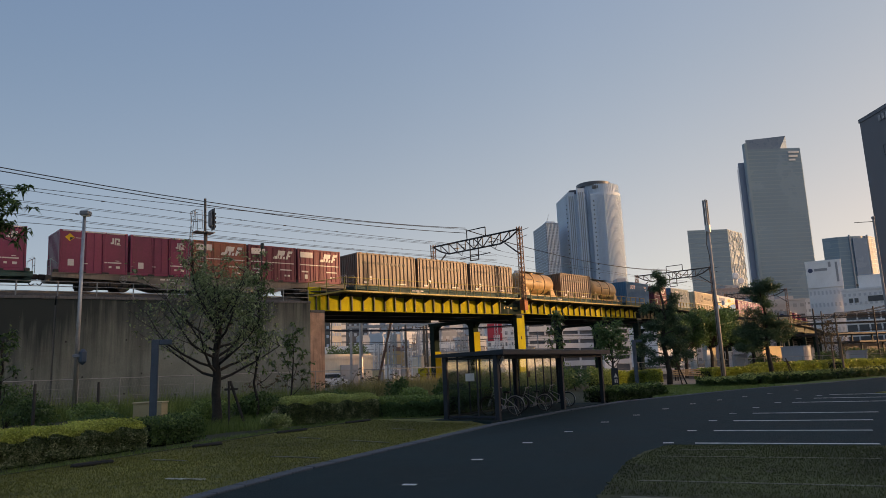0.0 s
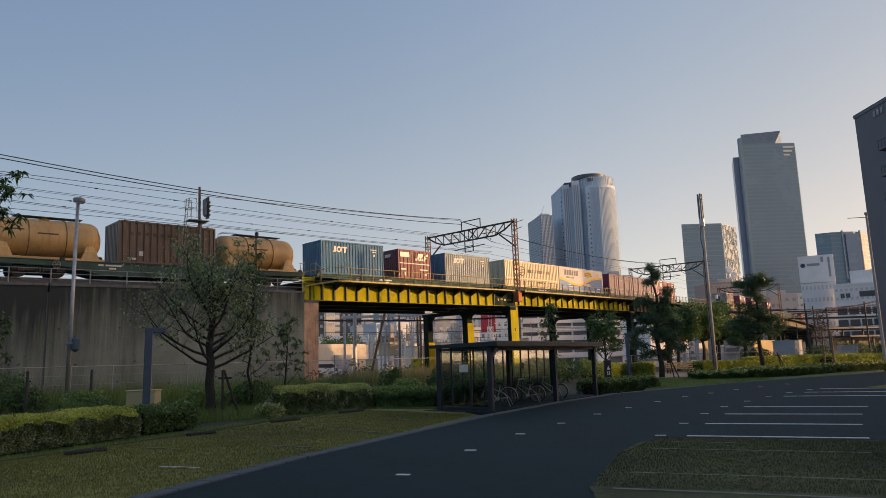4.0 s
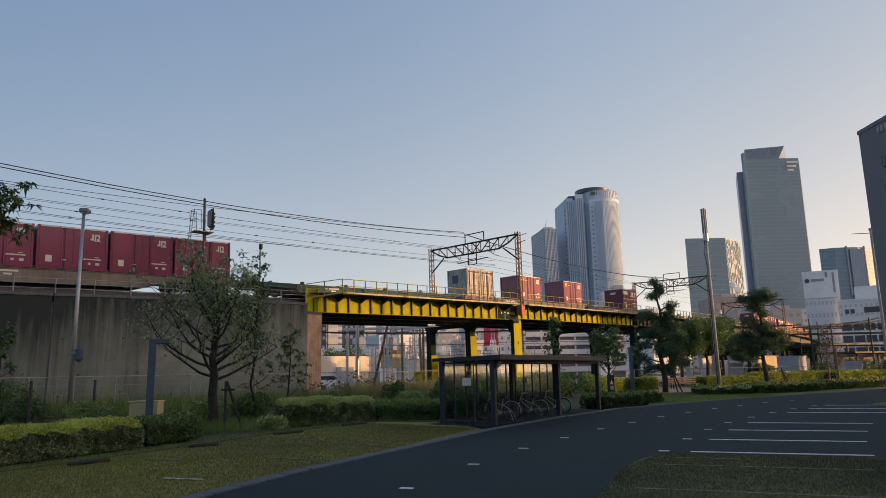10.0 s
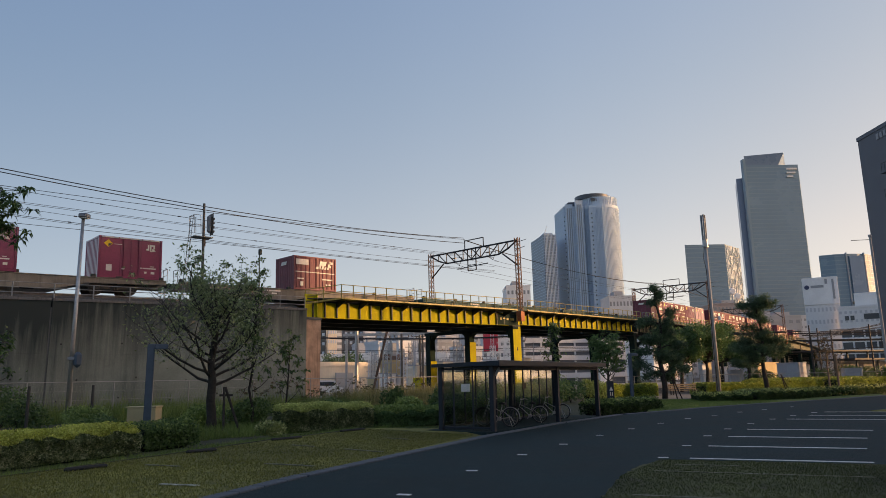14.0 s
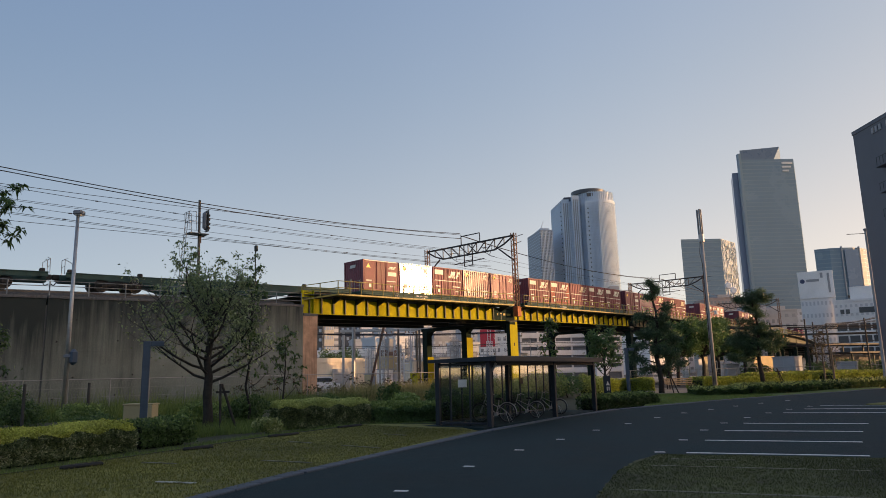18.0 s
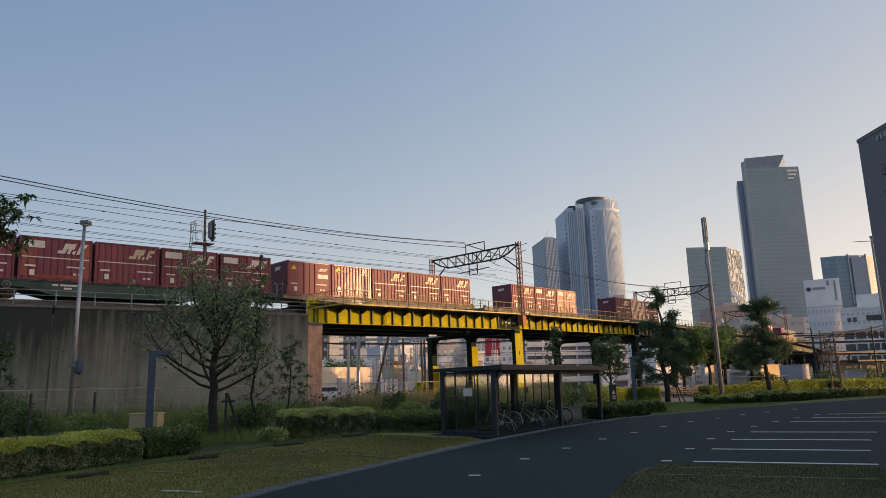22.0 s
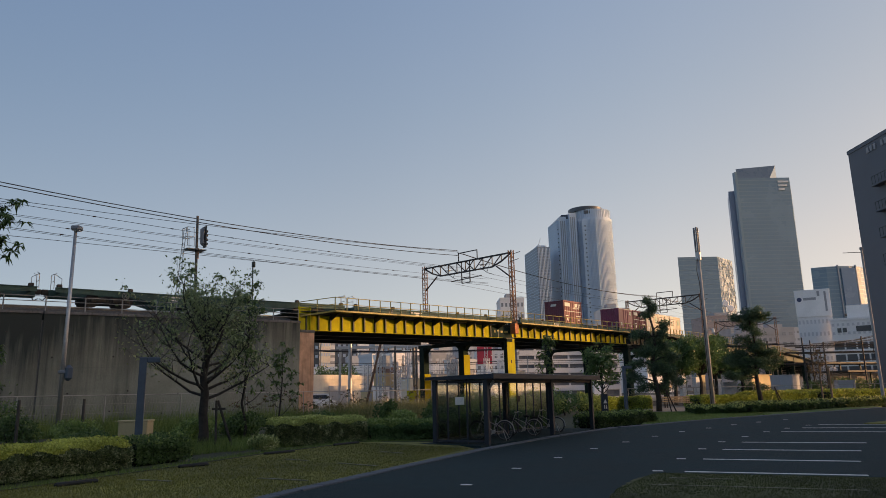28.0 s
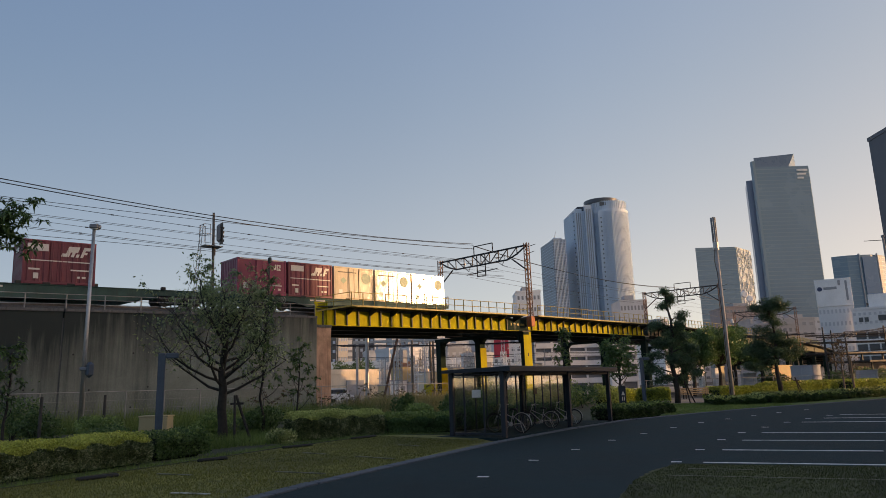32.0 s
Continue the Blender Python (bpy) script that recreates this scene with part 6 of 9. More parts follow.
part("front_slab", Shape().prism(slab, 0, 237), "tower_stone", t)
bands(t, slab, 5, 236, 4.0, 0.15, 0.8, "tower_hazed_pale_glass")
fins(t, (216, 929.9), (228.5, 928.4), 7, 0, 236, 0.6, 0.5, "tower_stone")
me = Shape().box(-0.7, 0.7, -0.5, 0.2, 0, 1.8).data("window", "tower_dark")
for x, y, z1 in ((213.2, 930.3, 232), (178.6, 950.6, 236)):
    for k in range(int((z1 - 8) / 6.4)):
        ob = new("window", me)
        ob.parent = t
        ob.location = (x, y, 8 + 6.4 * k)

t = thing("office_tower", "narrow blue-grey office tower with white ribs", "skyscraper")
nar = [(134, 987), (143.7, 930), (162, 932), (153, 990)]
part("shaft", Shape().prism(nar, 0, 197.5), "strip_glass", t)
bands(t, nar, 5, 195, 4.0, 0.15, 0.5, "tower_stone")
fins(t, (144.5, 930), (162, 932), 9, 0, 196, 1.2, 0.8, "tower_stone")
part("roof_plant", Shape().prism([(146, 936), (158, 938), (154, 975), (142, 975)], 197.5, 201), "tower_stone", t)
part("aerial", Shape().tube((147, 940, 200), (151, 940, 212), 0.4, 0.15), "grey_steel", t)

t = thing("office_building", "grey glass office building with white lattice side", "office building")
foot = [(182.6, 500), (212.5, 500), (231.5, 519), (202, 521)]
part("shaft", Shape().prism(foot, 0, 95.5), "tower_glass", t)
bands(t, foot, 4, 94, 3.6, 0.12, 0.7, "tower_band")
part("parapet", Shape().prism(foot, 95.5, 97), "tower_band", t)
a, b = Vector((212.7, 499.7, 0)), Vector((231.8, 518.8, 0))
lat = Shape()
rng = random.Random(5)
for i in range(26):
    for k in range(9):
        p = a + (b - a) * ((k + 0.2) / 9)
        q = a + (b - a) * ((k + 0.85) / 9)
        z = 3 + i * 3.6
        if rng.random() < 0.75:
            p, q = (p, q) if rng.random() < 0.5 else (q, p)
            lat.tube((p.x, p.y, z), (q.x, q.y, z + 3.5), 0.27, n=4, cap=False)
tagged(part("lattice", lat, "white_wall", t), kind="stuff")

t = thing("office_building", "blue glass office building with bowed front", "office building")
foot = [(341.5, 606), (352, 600), (362, 598), (372, 598.5), (384, 603), (398, 615), (398, 650), (367, 650)]
part("shaft", Shape().prism(foot, 0, 105), "tower_glass", t)
bands(t, foot, 4, 104, 3.8, 0.12, 0.6, "tower_band")
for x, y in ((361, 598), (378, 600)):
    part("corner_fin", Shape().box(x - 0.45, x + 0.45, y - 1.2, y + 0.5, 0, 106), "strip_glass", t)
part("front_panel", Shape().box(363.5, 376, 596.8, 598.4, 40, 103), "tower_blue", t)
part("belt", Shape().box(361, 380, 596, 598.4, 60, 62), "tower_dark", t)


def city_block(x0, x1, y0, y1, h, wall, label, floors, name="city_building", tilt=0.0, band="window_glass", cols=0, plant=True):
    """A mid-rise block: walls, parapet, roof plant and a row of windows on each floor of its front."""
    cx, cy = (x0 + x1) / 2, (y0 + y1) / 2
    th = thing(name, label, "building", pose(cx, cy, -0.1, 0, 0, tilt))
    w, d = (x1 - x0) / 2, (y1 - y0) / 2
    part("wall", Shape().box(-w, w, -d, d, 0, h), wall, th)
    part("parapet", Shape().box(-w - 0.15, w + 0.15, -d - 0.15, d + 0.15, h, h + 0.7), wall, th)
    if plant:
        part("roof_plant", Shape().box(-w * 0.4, w * 0.25, -d * 0.4, d * 0.5, h + 0.7, h + 3.2), "grey_wall", th)
    step = h / floors
    if cols:
        pane_mesh = Shape().box(-0.5 * w / cols, 0.5 * w / cols, -0.06, 0.05, 0, step * 0.33).data("window", band)
    for i in range(floors):
        z = step * i + step * 0.35
        if cols:
            for k in range(cols):
                ob = new("window", pane_mesh)
                ob.parent = th
                ob.location = (-w + 2 * w * (k + 0.5) / cols, -d, z)
        else:
            part("window_band", Shape().box(-w * 0.94, w * 0.94, -d - 0.06, -d + 0.05, z, z + step * 0.42), band, th)
    return th


wb = city_block(117.1, 126.9, 213, 223, 30.5, "white_tile", "white office building with sign panel on top", 8, cols=9, band="dull_window", tilt=-29, plant=False)
part("sign_panel", Shape().box(-4.95, 4.95, -5.35, -5.02, 22.6, 31.2, 0.05), "white_wall", wb, "white rooftop sign panel")
part("sign_mark", Shape().plate([(-3.7 + 0.7 * math.cos(2 * math.pi * k / 16), 28.2 + 0.7 * math.sin(2 * math.pi * k / 16)) for k in range(16)], -5.42, -5.36), "navy", wb)
part("sign_print", Shape().box(-2.6, 1.0, -5.42, -5.36, 27.9, 28.7).box(3.3, 3.9, -5.42, -5.36, 24.2, 30.4).box(1.4, 2.1, -5.42, -5.36, 29.0, 30.6), "faint_sign", wb)
lb = city_block(118.5, 136.5, 196, 206, 20.0, "white_tile", "low white building with slit windows", 8, band="dull_window", cols=14, tilt=-32, plant=False)
part("wide_window", Shape().box(-2.6, 1.2, -5.12, -4.98, 16.6, 18.2), "tower_dark", lb, "wide dark window")
for k in range(7):
    part("slit_window", Shape().box(2.2 + 0.95 * k, 2.6 + 0.95 * k, -5.12, -4.98, 16.4, 18.3), "tower_dark", lb)
for x in (-7.4, -6.0):
    part("square_window", Shape().box(x, x + 1.0, -5.12, -4.98, 16.5, 17.8), "tower_dark", lb)
for k in range(3):
    part("ledge", Shape().box(-9.1, 9.1, -5.45, -4.98, 4.1 + 3.4 * k, 4.5 + 3.4 * k), "white_wall", lb)
    for q in range(6):
        part("gallery_window", Shape().box(-8.7 + 2.95 * q, -6.2 + 2.95 * q, -5.13, -4.98, 4.75 + 3.4 * k, 6.7 + 3.4 * k), "tower_dark", lb)
part("roof_house", Shape().box(-4.5, 2.2, -3.0, 3.5, 20.7, 24.5, 0.05), "white_wall", lb, "white rooftop plant house")
city_block(103.5, 118, 235, 250, 19, "grey_wall", "grey office block beside the railway", 5, cols=8)
cb = city_block(160, 186, 400, 425, 42, "brick_wall", "dull pink-grey building with aerials on its roof", 9, cols=12)
for x in (4, 7):
    part("dish_mast", Shape().tube((x, 0, 42), (x, 0, 58), 0.35, n=6), "grey_steel", cb)
    part("dish", Shape().tube((x, -0.6, 55 - x), (x, -1.4, 55 - x), 2.2, 1.6, 14), "white_wall", cb)
city_block(196, 222, 410, 430, 35, "pale_wall", "pale office block with flat roof", 8, cols=10)
city_block(28.9, 39.5, 300, 318, 41.5, "white_wall", "pale office block behind the portal", 8, cols=6)
city_block(74, 86, 300, 316, 36, "pale_wall", "pale low office block behind the viaduct", 6, cols=8)
city_block(130, 158, 300, 320, 26, "grey_wall", "grey station building behind trees", 6, cols=9)
city_block(95, 122, 330, 350, 24, "pale_wall", "pale building behind the viaduct", 6, cols=9)
road_deck = thing("elevated_road", "pale elevated road with a solid parapet beyond the yard", "elevated road")
part("deck", Shape().box(-62, 8, 150, 156, 5.2, 6.3, 0.05), "grey_wall", road_deck)
part("parapet", Shape().box(-62, 8, 149.7, 150.0, 6.0, 7.5, 0.03), "white_wall", road_deck, "pale solid parapet")
for x in range(-58, 8, 11):
    part("pier", Shape().box(x - 0.6, x + 0.6, 152, 154, -0.1, 5.2, 0.05), "grey_wall", road_deck)
deck_house = thing("parking_deck", "white open parking deck with stacked parapet bands", "parking building", pose(31.5, 172, -0.1, 0, 0, 8))
part("core", Shape().box(-12.5, 12.5, -4.6, 8, 0, 13.0), "hotel", deck_house)
for k in range(6):
    part("parapet_band", Shape().box(-12.8, 12.8, -5.2, -4.6, 1.5 + 2.1 * k, 2.75 + 2.1 * k, 0.03), "pale_wall", deck_house)
for k in range(7):
    part("column", Shape().box(-12.6 + 4.2 * k - 0.2, -12.6 + 4.2 * k + 0.2, -5.1, -4.7, 0, 13.0), "pale_wall", deck_house)
part("stair_tower", Shape().box(5.5, 8.5, -6.2, -4.6, 0, 14.5, 0.05), "white_wall", deck_house)
rng = random.Random(11)
x = -150.0
while x < 95:
    w = rng.uniform(12, 26)
    y = rng.uniform(250, 420)
    h = rng.uniform(13, 28) * y / 330
    wall_mat = rng.choice(("pale_wall", "white_wall", "pale_wall", "grey_wall", "pale_wall"))
    tint = {"pale_wall": "pale", "white_wall": "white", "grey_wall": "grey"}[wall_mat]
    city_block(x, x + w, y, y + 14, h, wall_mat, f"{tint} distant city building with rows of windows", max(3, int(h / 3.6)), tilt=rng.uniform(8, 40), cols=max(3, int(w / 3.0)), band=rng.choice(("dull_window", "window_glass")))
    x += w * rng.uniform(0.45, 0.85)
x = -170.0
while x < 110:
    w = rng.uniform(14, 30)
    y = rng.uniform(430, 560)
    h = rng.uniform(26, 44) * y / 500
    wall_mat = rng.choice(("pale_wall", "grey_wall", "tower_glass", "pale_wall", "grey_wall", "tower_glass"))
    tint = {"pale_wall": "pale", "grey_wall": "grey", "tower_glass": "blue-grey glass"}[wall_mat]
    city_block(x, x + w, y, y + 16, h, wall_mat, f"tall {tint} city building far beyond the railway", max(4, int(h / 4.0)), tilt=rng.uniform(5, 40))
    x += w * rng.uniform(0.8, 1.3)
for x0, x1, y, h, mat, lab in ((-61, -52, 300, 36, "tower_dark", "dark glass office block beyond the railway yard"), (-50.5, -46.5, 296, 33, "beige_wall", "slim beige block beyond the railway yard"), (-45, -36, 305, 37, "hotel", "dark grey office block beyond the railway yard"),
                                (-35, -29, 300, 31, "white_wall", "white flats beyond the railway yard"), (-27, -12, 310, 24, "pale_wall", "pale long block beyond the railway yard")):
    city_block(x0, x1, y, y + 12, h, mat, lab, int(h / 4), tilt=12, cols=4, band="tower_hazed_pale_glass")
rb = city_block(14, 24, 240, 250, 15.5, "white_wall", "white building with a red sign board", 4, cols=5)
part("red_sign", Shape().box(-4.6, 0.5, -5.4, -5.1, 11, 17, 0.05), "sign_red", rb, "red sign board")

h = thing("hotel", "dark grey hotel slab with small balconies", "hotel")
part("wall", Shape().box(56.8, 78, 74.5, 88, -0.1, 32.2), "hotel", h)
part("parapet", Shape().box(56.7, 78.1, 74.4, 88.1, 32.2, 32.7), "hotel", h)
for k in range(8):
    z = 26.3 - 3.35 * k
    bal = part("balcony", Shape().box(55.8, 56.8, 75.0, 82.8, z - 0.22, z, 0.02), "hotel", h, "grey balcony slab")
    r = Shape()
    for y in [75.1 + 0.63 * i for i in range(13)]:
        r.tube((55.9, y, z), (55.9, y, z + 1.05), 0.03, n=4)
    r.tube((55.9, 75.1, z + 1.05), (55.9, 82.7, z + 1.05), 0.04, n=5)
    part("balcony_rail", r, "dark_steel", bal)
    part("balcony_door", Shape().box(56.75, 56.83, 76.0, 80.0, z, z + 2.2), "window_glass", h)
sign = Shape()
for k in (0, 1, 2, 4, 5, 6, 7, 8, 9, 10):
    sign.box(56.66, 56.8, 83.55 - 0.72 * k, 84.0 - 0.72 * k, 31.0, 31.75)
tagged(part("sign_print", sign, "faint_sign", h, "row of grey letter shapes"), kind="stuff")
# out of view; stands for the building implied by the long shadow
city_block(64, 96, -70, 45.5, 30, "hotel", "dark office block across the car park", 8, name="neighbour_building")
# never in view: added to keep some skylight off the ground
city_block(-60, 50, -95, -70, 14, "hotel", "unseen dark block added behind the car park against skylight", 4, name="neighbour_building")

# ---- yard beyond the bridge ----
yard = city_block(-34.5, -13.2, 98.5, 116, 3.9, "beige_wall", "long beige workshop beyond the bridge", 1, name="workshop", cols=0, tilt=46, plant=False, band="beige_wall")
part("door", Shape().box(2.0, 5.2, -9.4, -9.2, 0.1, 3.0), "grey_wall", yard)
city_block(-9.0, -6.2, 112, 118, 7.4, "white_wall", "small white block in the railway yard", 2, name="yard_building", cols=2, tilt=35)
city_block(-7.4, -5.4, 108, 110, 3.4, "white_wall", "white equipment cabin in the railway yard", 1, name="yard_building", cols=1, tilt=30)
city_block(2.5, 6.5, 128, 133, 7.0, "pale_wall", "pale block in the railway yard", 2, name="yard_building", cols=2, tilt=30)
city_block(-16, -10, 150, 156, 9.5, "pale_wall", "pale block beyond the railway yard", 3, name="yard_building", cols=4, tilt=35)
hut = city_block(-8.4, -6.0, 99, 102, 3.9, "hut_wall", "small yellow-cream hut in the yard", 1, name="yard_hut", cols=2, tilt=38)
part("roof", Shape().add([(-1.5, -1.8, 4.62), (1.5, -1.8, 4.62), (1.5, 1.8, 4.62), (-1.5, 1.8, 4.62), (-1.5, 0, 5.5), (1.5, 0, 5.5)], [(0, 1, 5, 4), (2, 3, 4, 5), (0, 4, 3), (1, 2, 5)]), "rust_steel", hut)
city_block(-3.2, -2.2, 84, 85, 1.3, "yellow", "small yellow equipment box", 1, name="equipment_box", cols=0, tilt=45, plant=False)


def clear(x, y):
    """Keeps slim yard things from standing before the workshop's front."""
    return x + 0.085 * y if -0.19 < x / y < -0.115 else x


def yard_pole(x, y, h, r, mat, label, arm=0.0):
    th = thing("yard_pole", label, "pole", pose(x, y, -0.1), group="yard poles")
    part("shaft", Shape().tube((0, 0, 0), (0, 0, h), r, r * 0.85, 10), mat, th)
    if arm:
        part("cross_arm", Shape().box(-arm, arm, -0.05, 0.05, h - 0.6, h - 0.48), mat, th)
        for e in (-arm, arm):
            part("insulator", Shape().tube((e, 0, h - 0.48), (e, 0, h - 0.2), 0.07, n=8), "porcelain", th)
    return th


yard_pole(-9.2, 74, 7.2, 0.22, "grey_steel", "thick grey steel pole in the yard")
yard_pole(-6.9, 80, 7.0, 0.1, "grey_steel", "thin grey pole in the yard", 0.8)
yard_pole(-5.2, 88, 7.6, 0.16, "rail_steel", "dark pole in the yard", 0.9)
yard_pole(-3.0, 92, 8.0, 0.2, "rail_steel", "dark pole in the yard", 1.1)
yard_pole(-2.4, 84, 7.2, 0.15, "rail_steel", "dark pole in the yard", 0.7)
yard_pole(13.5, 120, 8.5, 0.16, "rail_steel", "dark pole in the yard", 1.0)
yard_pole(5.0, 118, 8.5, 0.16, "grey_steel", "grey pole in the yard", 1.0)
for x, y, hh in ((-7.9, 96, 9.0), (-6.3, 99, 9.0), (-4.2, 101, 9.5), (-1.1, 94, 9.0), (2.6, 108, 9.5), (9.2, 126, 10.5)):
    th = thing("lattice_mast", "pale lattice mast in the railway yard", "mast", pose(x, y, -0.1), group="yard masts")
    lattice(th, "mast", (0, 0, 0), (0, 0, hh), 0.55, 14, "pale_wall", 0.05)
rng = random.Random(23)
for k in range(16):
    x, y = rng.uniform(-13, 12), rng.uniform(84, 116)
    x = clear(x, y)
    yard_pole(x, y, rng.uniform(4.5, 8.5), rng.choice((0.06, 0.09, 0.12)), rng.choice(("white_wall", "pale_wall", "grey_steel", "rail_steel")), "slim pole in the railway yard", rng.choice((0.0, 0.6, 1.0)))
for k in range(7):
    x, y = rng.uniform(-12, 10), rng.uniform(90, 112)
    x = clear(x, y)
    th = thing("lattice_mast", "pale lattice mast in the railway yard", "mast", pose(x, y, -0.1, 0, 0, 30), group="yard masts")
    lattice(th, "mast", (0, 0, 0), (0, 0, rng.uniform(5, 9)), 0.6, 12, "white_wall", 0.05)
for k in range(9):
    x, y, w = rng.uniform(-13, 12), rng.uniform(92, 120), rng.uniform(1.0, 2.4)
    x = clear(x, y)
    c = thing("yard_cabin", "pale equipment housing in the railway yard", "cabin", pose(x, y, -0.1, 0, 0, rng.uniform(38, 66)), group="yard cabins")
    h = rng.uniform(1.4, 4.6)
    part("body", Shape().box(-w / 2, w / 2, -w / 2, w / 2, 0, h, 0.03), rng.choice(("white_wall", "hut_wall", "pale_wall", "beige_wall")), c)
    part("roof", Shape().box(-w / 2 - 0.08, w / 2 + 0.08, -w / 2 - 0.08, w / 2 + 0.08, h, h + 0.12, 0.02), "grey_wall", c)
    part("door", Shape().box(-0.3, 0.3, -w / 2 - 0.04, -w / 2, 0.1, h * 0.7, 0.01), "grey_wall", c)
for k in range(10):
    x, y = rng.uniform(-14, 12), rng.uniform(84, 104)
    x = clear(x, y)
    lean = rng.choice(("grey_steel", "white_wall", "white_wall"))
    tone = {"grey_steel": "grey steel", "white_wall": "pale"}[lean]
    th = thing("lattice_mast", f"{tone} lattice mast with cross arms in the railway yard", "mast", pose(x, y, -0.1, 0, 0, rng.uniform(10, 60)), group="yard masts")
    top = rng.uniform(4.5, 7.6)
    lattice(th, "mast", (0, 0, 0), (0, 0, top), 0.55, 11, lean, 0.05)
    for q in range(3):
        part("cross_arm", Shape().box(-0.9, 0.9, -0.05, 0.05, top * (0.5 + 0.2 * q), top * (0.5 + 0.2 * q) + 0.1, 0.01), lean, th)
st = thing("leaning_strut", "brown leaning strut in the yard", "strut")
part("strut", Shape().tube((-8.2, 80, -0.1), (-6.4, 80, 7.4), 0.14, n=8), "rust_steel", st)
gn = thing("yard_gantry", "pale steel gantry beam across the yard", "gantry")
part("beam", Shape().box(-13, -1, 89.8, 90.2, 7.4, 7.75, 0.03), "grey_steel", gn)
for x in (-12.5, -1.5):
    part("leg", Shape().box(x - 0.15, x + 0.15, 89.85, 90.15, -0.1, 7.4, 0.02), "grey_steel", gn)
for z, y in ((6.6, 78), (6.9, 82), (5.9, 95), (7.6, 98), (5.2, 104), (6.2, 110), (6.9, 118), (4.6, 112)):
    th = thing("yard_cable", "dark cable across the railway yard", "cable", group="yard cables")
    pts = [(-16 + 60 * k / 12, y + 0.5 * k, z - 0.35 * math.sin(math.pi * ((k * 2) % 12) / 12)) for k in range(13)]
    part("strand", Shape().path(pts, [0.07 if y == 78 else 0.03] * 13, 4), "wire", th)
# poles and cables beyond the trees, towards the station
STATION = ((44, 82, 6.0), (55, 97, 7.6), (72, 108, 9.6), (98, 128, 11.0))
for x, y, hh in STATION:
    th = yard_pole(x, y, hh, 0.12, "dark_pole", "dark catenary pole near the station", 1.6)
for (x0, y0, h0), (x1, y1, h1) in zip(STATION, STATION[1:]):
    for e in (-1.6, 1.6, 0.0, -0.8, 0.8):
        th = thing("yard_cable", "dark cable strung between poles near the station", "cable", group="yard cables")
        a, b = Vector((x0 + e, y0, h0 - 0.32 + 0.2 * (e == 0))), Vector((x1 + e, y1, h1 - 0.32 + 0.2 * (e == 0)))
        part("strand", Shape().path([a.lerp(b, k / 8) - Vector((0, 0, 0.35 * math.sin(math.pi * k / 8))) for k in range(9)], [0.04] * 9, 4), "wire", th)
for y0, x0, x1, z0 in ((100, 51.0, 66.0, 7.1), (118, 62.0, 82.0, 7.8)):
    th = thing("station_gantry", "dark steel catenary gantry over station tracks", "gantry", group="station gantries")
    for z in (z0, z0 - 1.0):
        part("beam", Shape().box(x0, x1, y0 - 0.1, y0 + 0.1, z, z + 0.2, 0.02), "wire", th)
    for k in range(2):
        x = x0 + 2.6 + (x1 - x0 - 6.2) * k
        part("post", Shape().tube((x, y0, -0.1), (x, y0, z0 + 1.3), 0.13, 0.1, 8), "wire", th)
        part("hanger", Shape().tube((x + 1.6, y0, z0), (x + 1.6, y0, z0 - 1.9), 0.05, n=5).tube((x + 1.6, y0, z0 - 1.8), (x + 2.6, y0, z0 - 1.6), 0.04, n=5), "wire", th)
    cable = thing("yard_cable", "dark cable strung along the station catenary", "cable", group="yard cables")
    part("strand", Shape().path([(x0 - 8 + (x1 - x0 + 20) * k / 8, y0 - 3, z0 - 2.4 + 0.25 * math.cos(k * 1.57)) for k in range(9)], [0.04] * 9, 4), "wire", cable)
for x, y, hh in ((48, 99, 8.0), (84, 112, 9.0)):
    th = yard_pole(x, y, hh, 0.12, "dark_pole", "dark catenary pole near the station", 1.6)
tie = thing("yard_cable", "dark cable strung between poles near the station", "cable", group="yard cables")
part("strand", Shape().path([(46.4 + 36.0 * k / 8, 99 + 13.0 * k / 8, 7.6 + 1.0 * k / 8 - 0.4 * math.sin(math.pi * k / 8)) for k in range(9)], [0.04] * 9, 4), "wire", tie)

van = thing("parked_van", "small white van parked before the workshop", "van", pose(-14.5, 88, -0.1, 0, 0, 20))
part("body", Shape().add([(-1.6, -0.75, 0.35), (1.7, -0.75, 0.35), (1.75, -0.75, 0.95), (1.15, -0.7, 1.05), (0.75, -0.62, 1.85), (-1.55, -0.62, 1.9), (-1.65, -0.75, 1.0),
                          (-1.6, 0.75, 0.35), (1.7, 0.75, 0.35), (1.75, 0.75, 0.95), (1.15, 0.7, 1.05), (0.75, 0.62, 1.85), (-1.55, 0.62, 1.9), (-1.65, 0.75, 1.0)],
                         [(0, 1, 2, 3, 4, 5, 6), (13, 12, 11, 10, 9, 8, 7)] + [(k, (k + 1) % 7, 7 + (k + 1) % 7, 7 + k) for k in range(7)]), "white_wall", van)
part("side_glass", Shape().box(-1.4, 0.6, -0.72, -0.66, 1.2, 1.7, 0.02), "tower_dark", van)
part("windscreen", Shape().add([(1.12, -0.6, 1.1), (1.12, 0.6, 1.1), (0.8, 0.54, 1.78), (0.8, -0.54, 1.78)], [(0, 1, 2, 3)], Matrix.Translation((0.04, 0, 0))), "tower_dark", van)
for x in (-1.0, 1.15):
    for y in (-0.76, 0.64):
        part("wheel", Shape().tube((x, y, 0.28), (x, y + 0.12, 0.28), 0.28, n=14), "black", van)
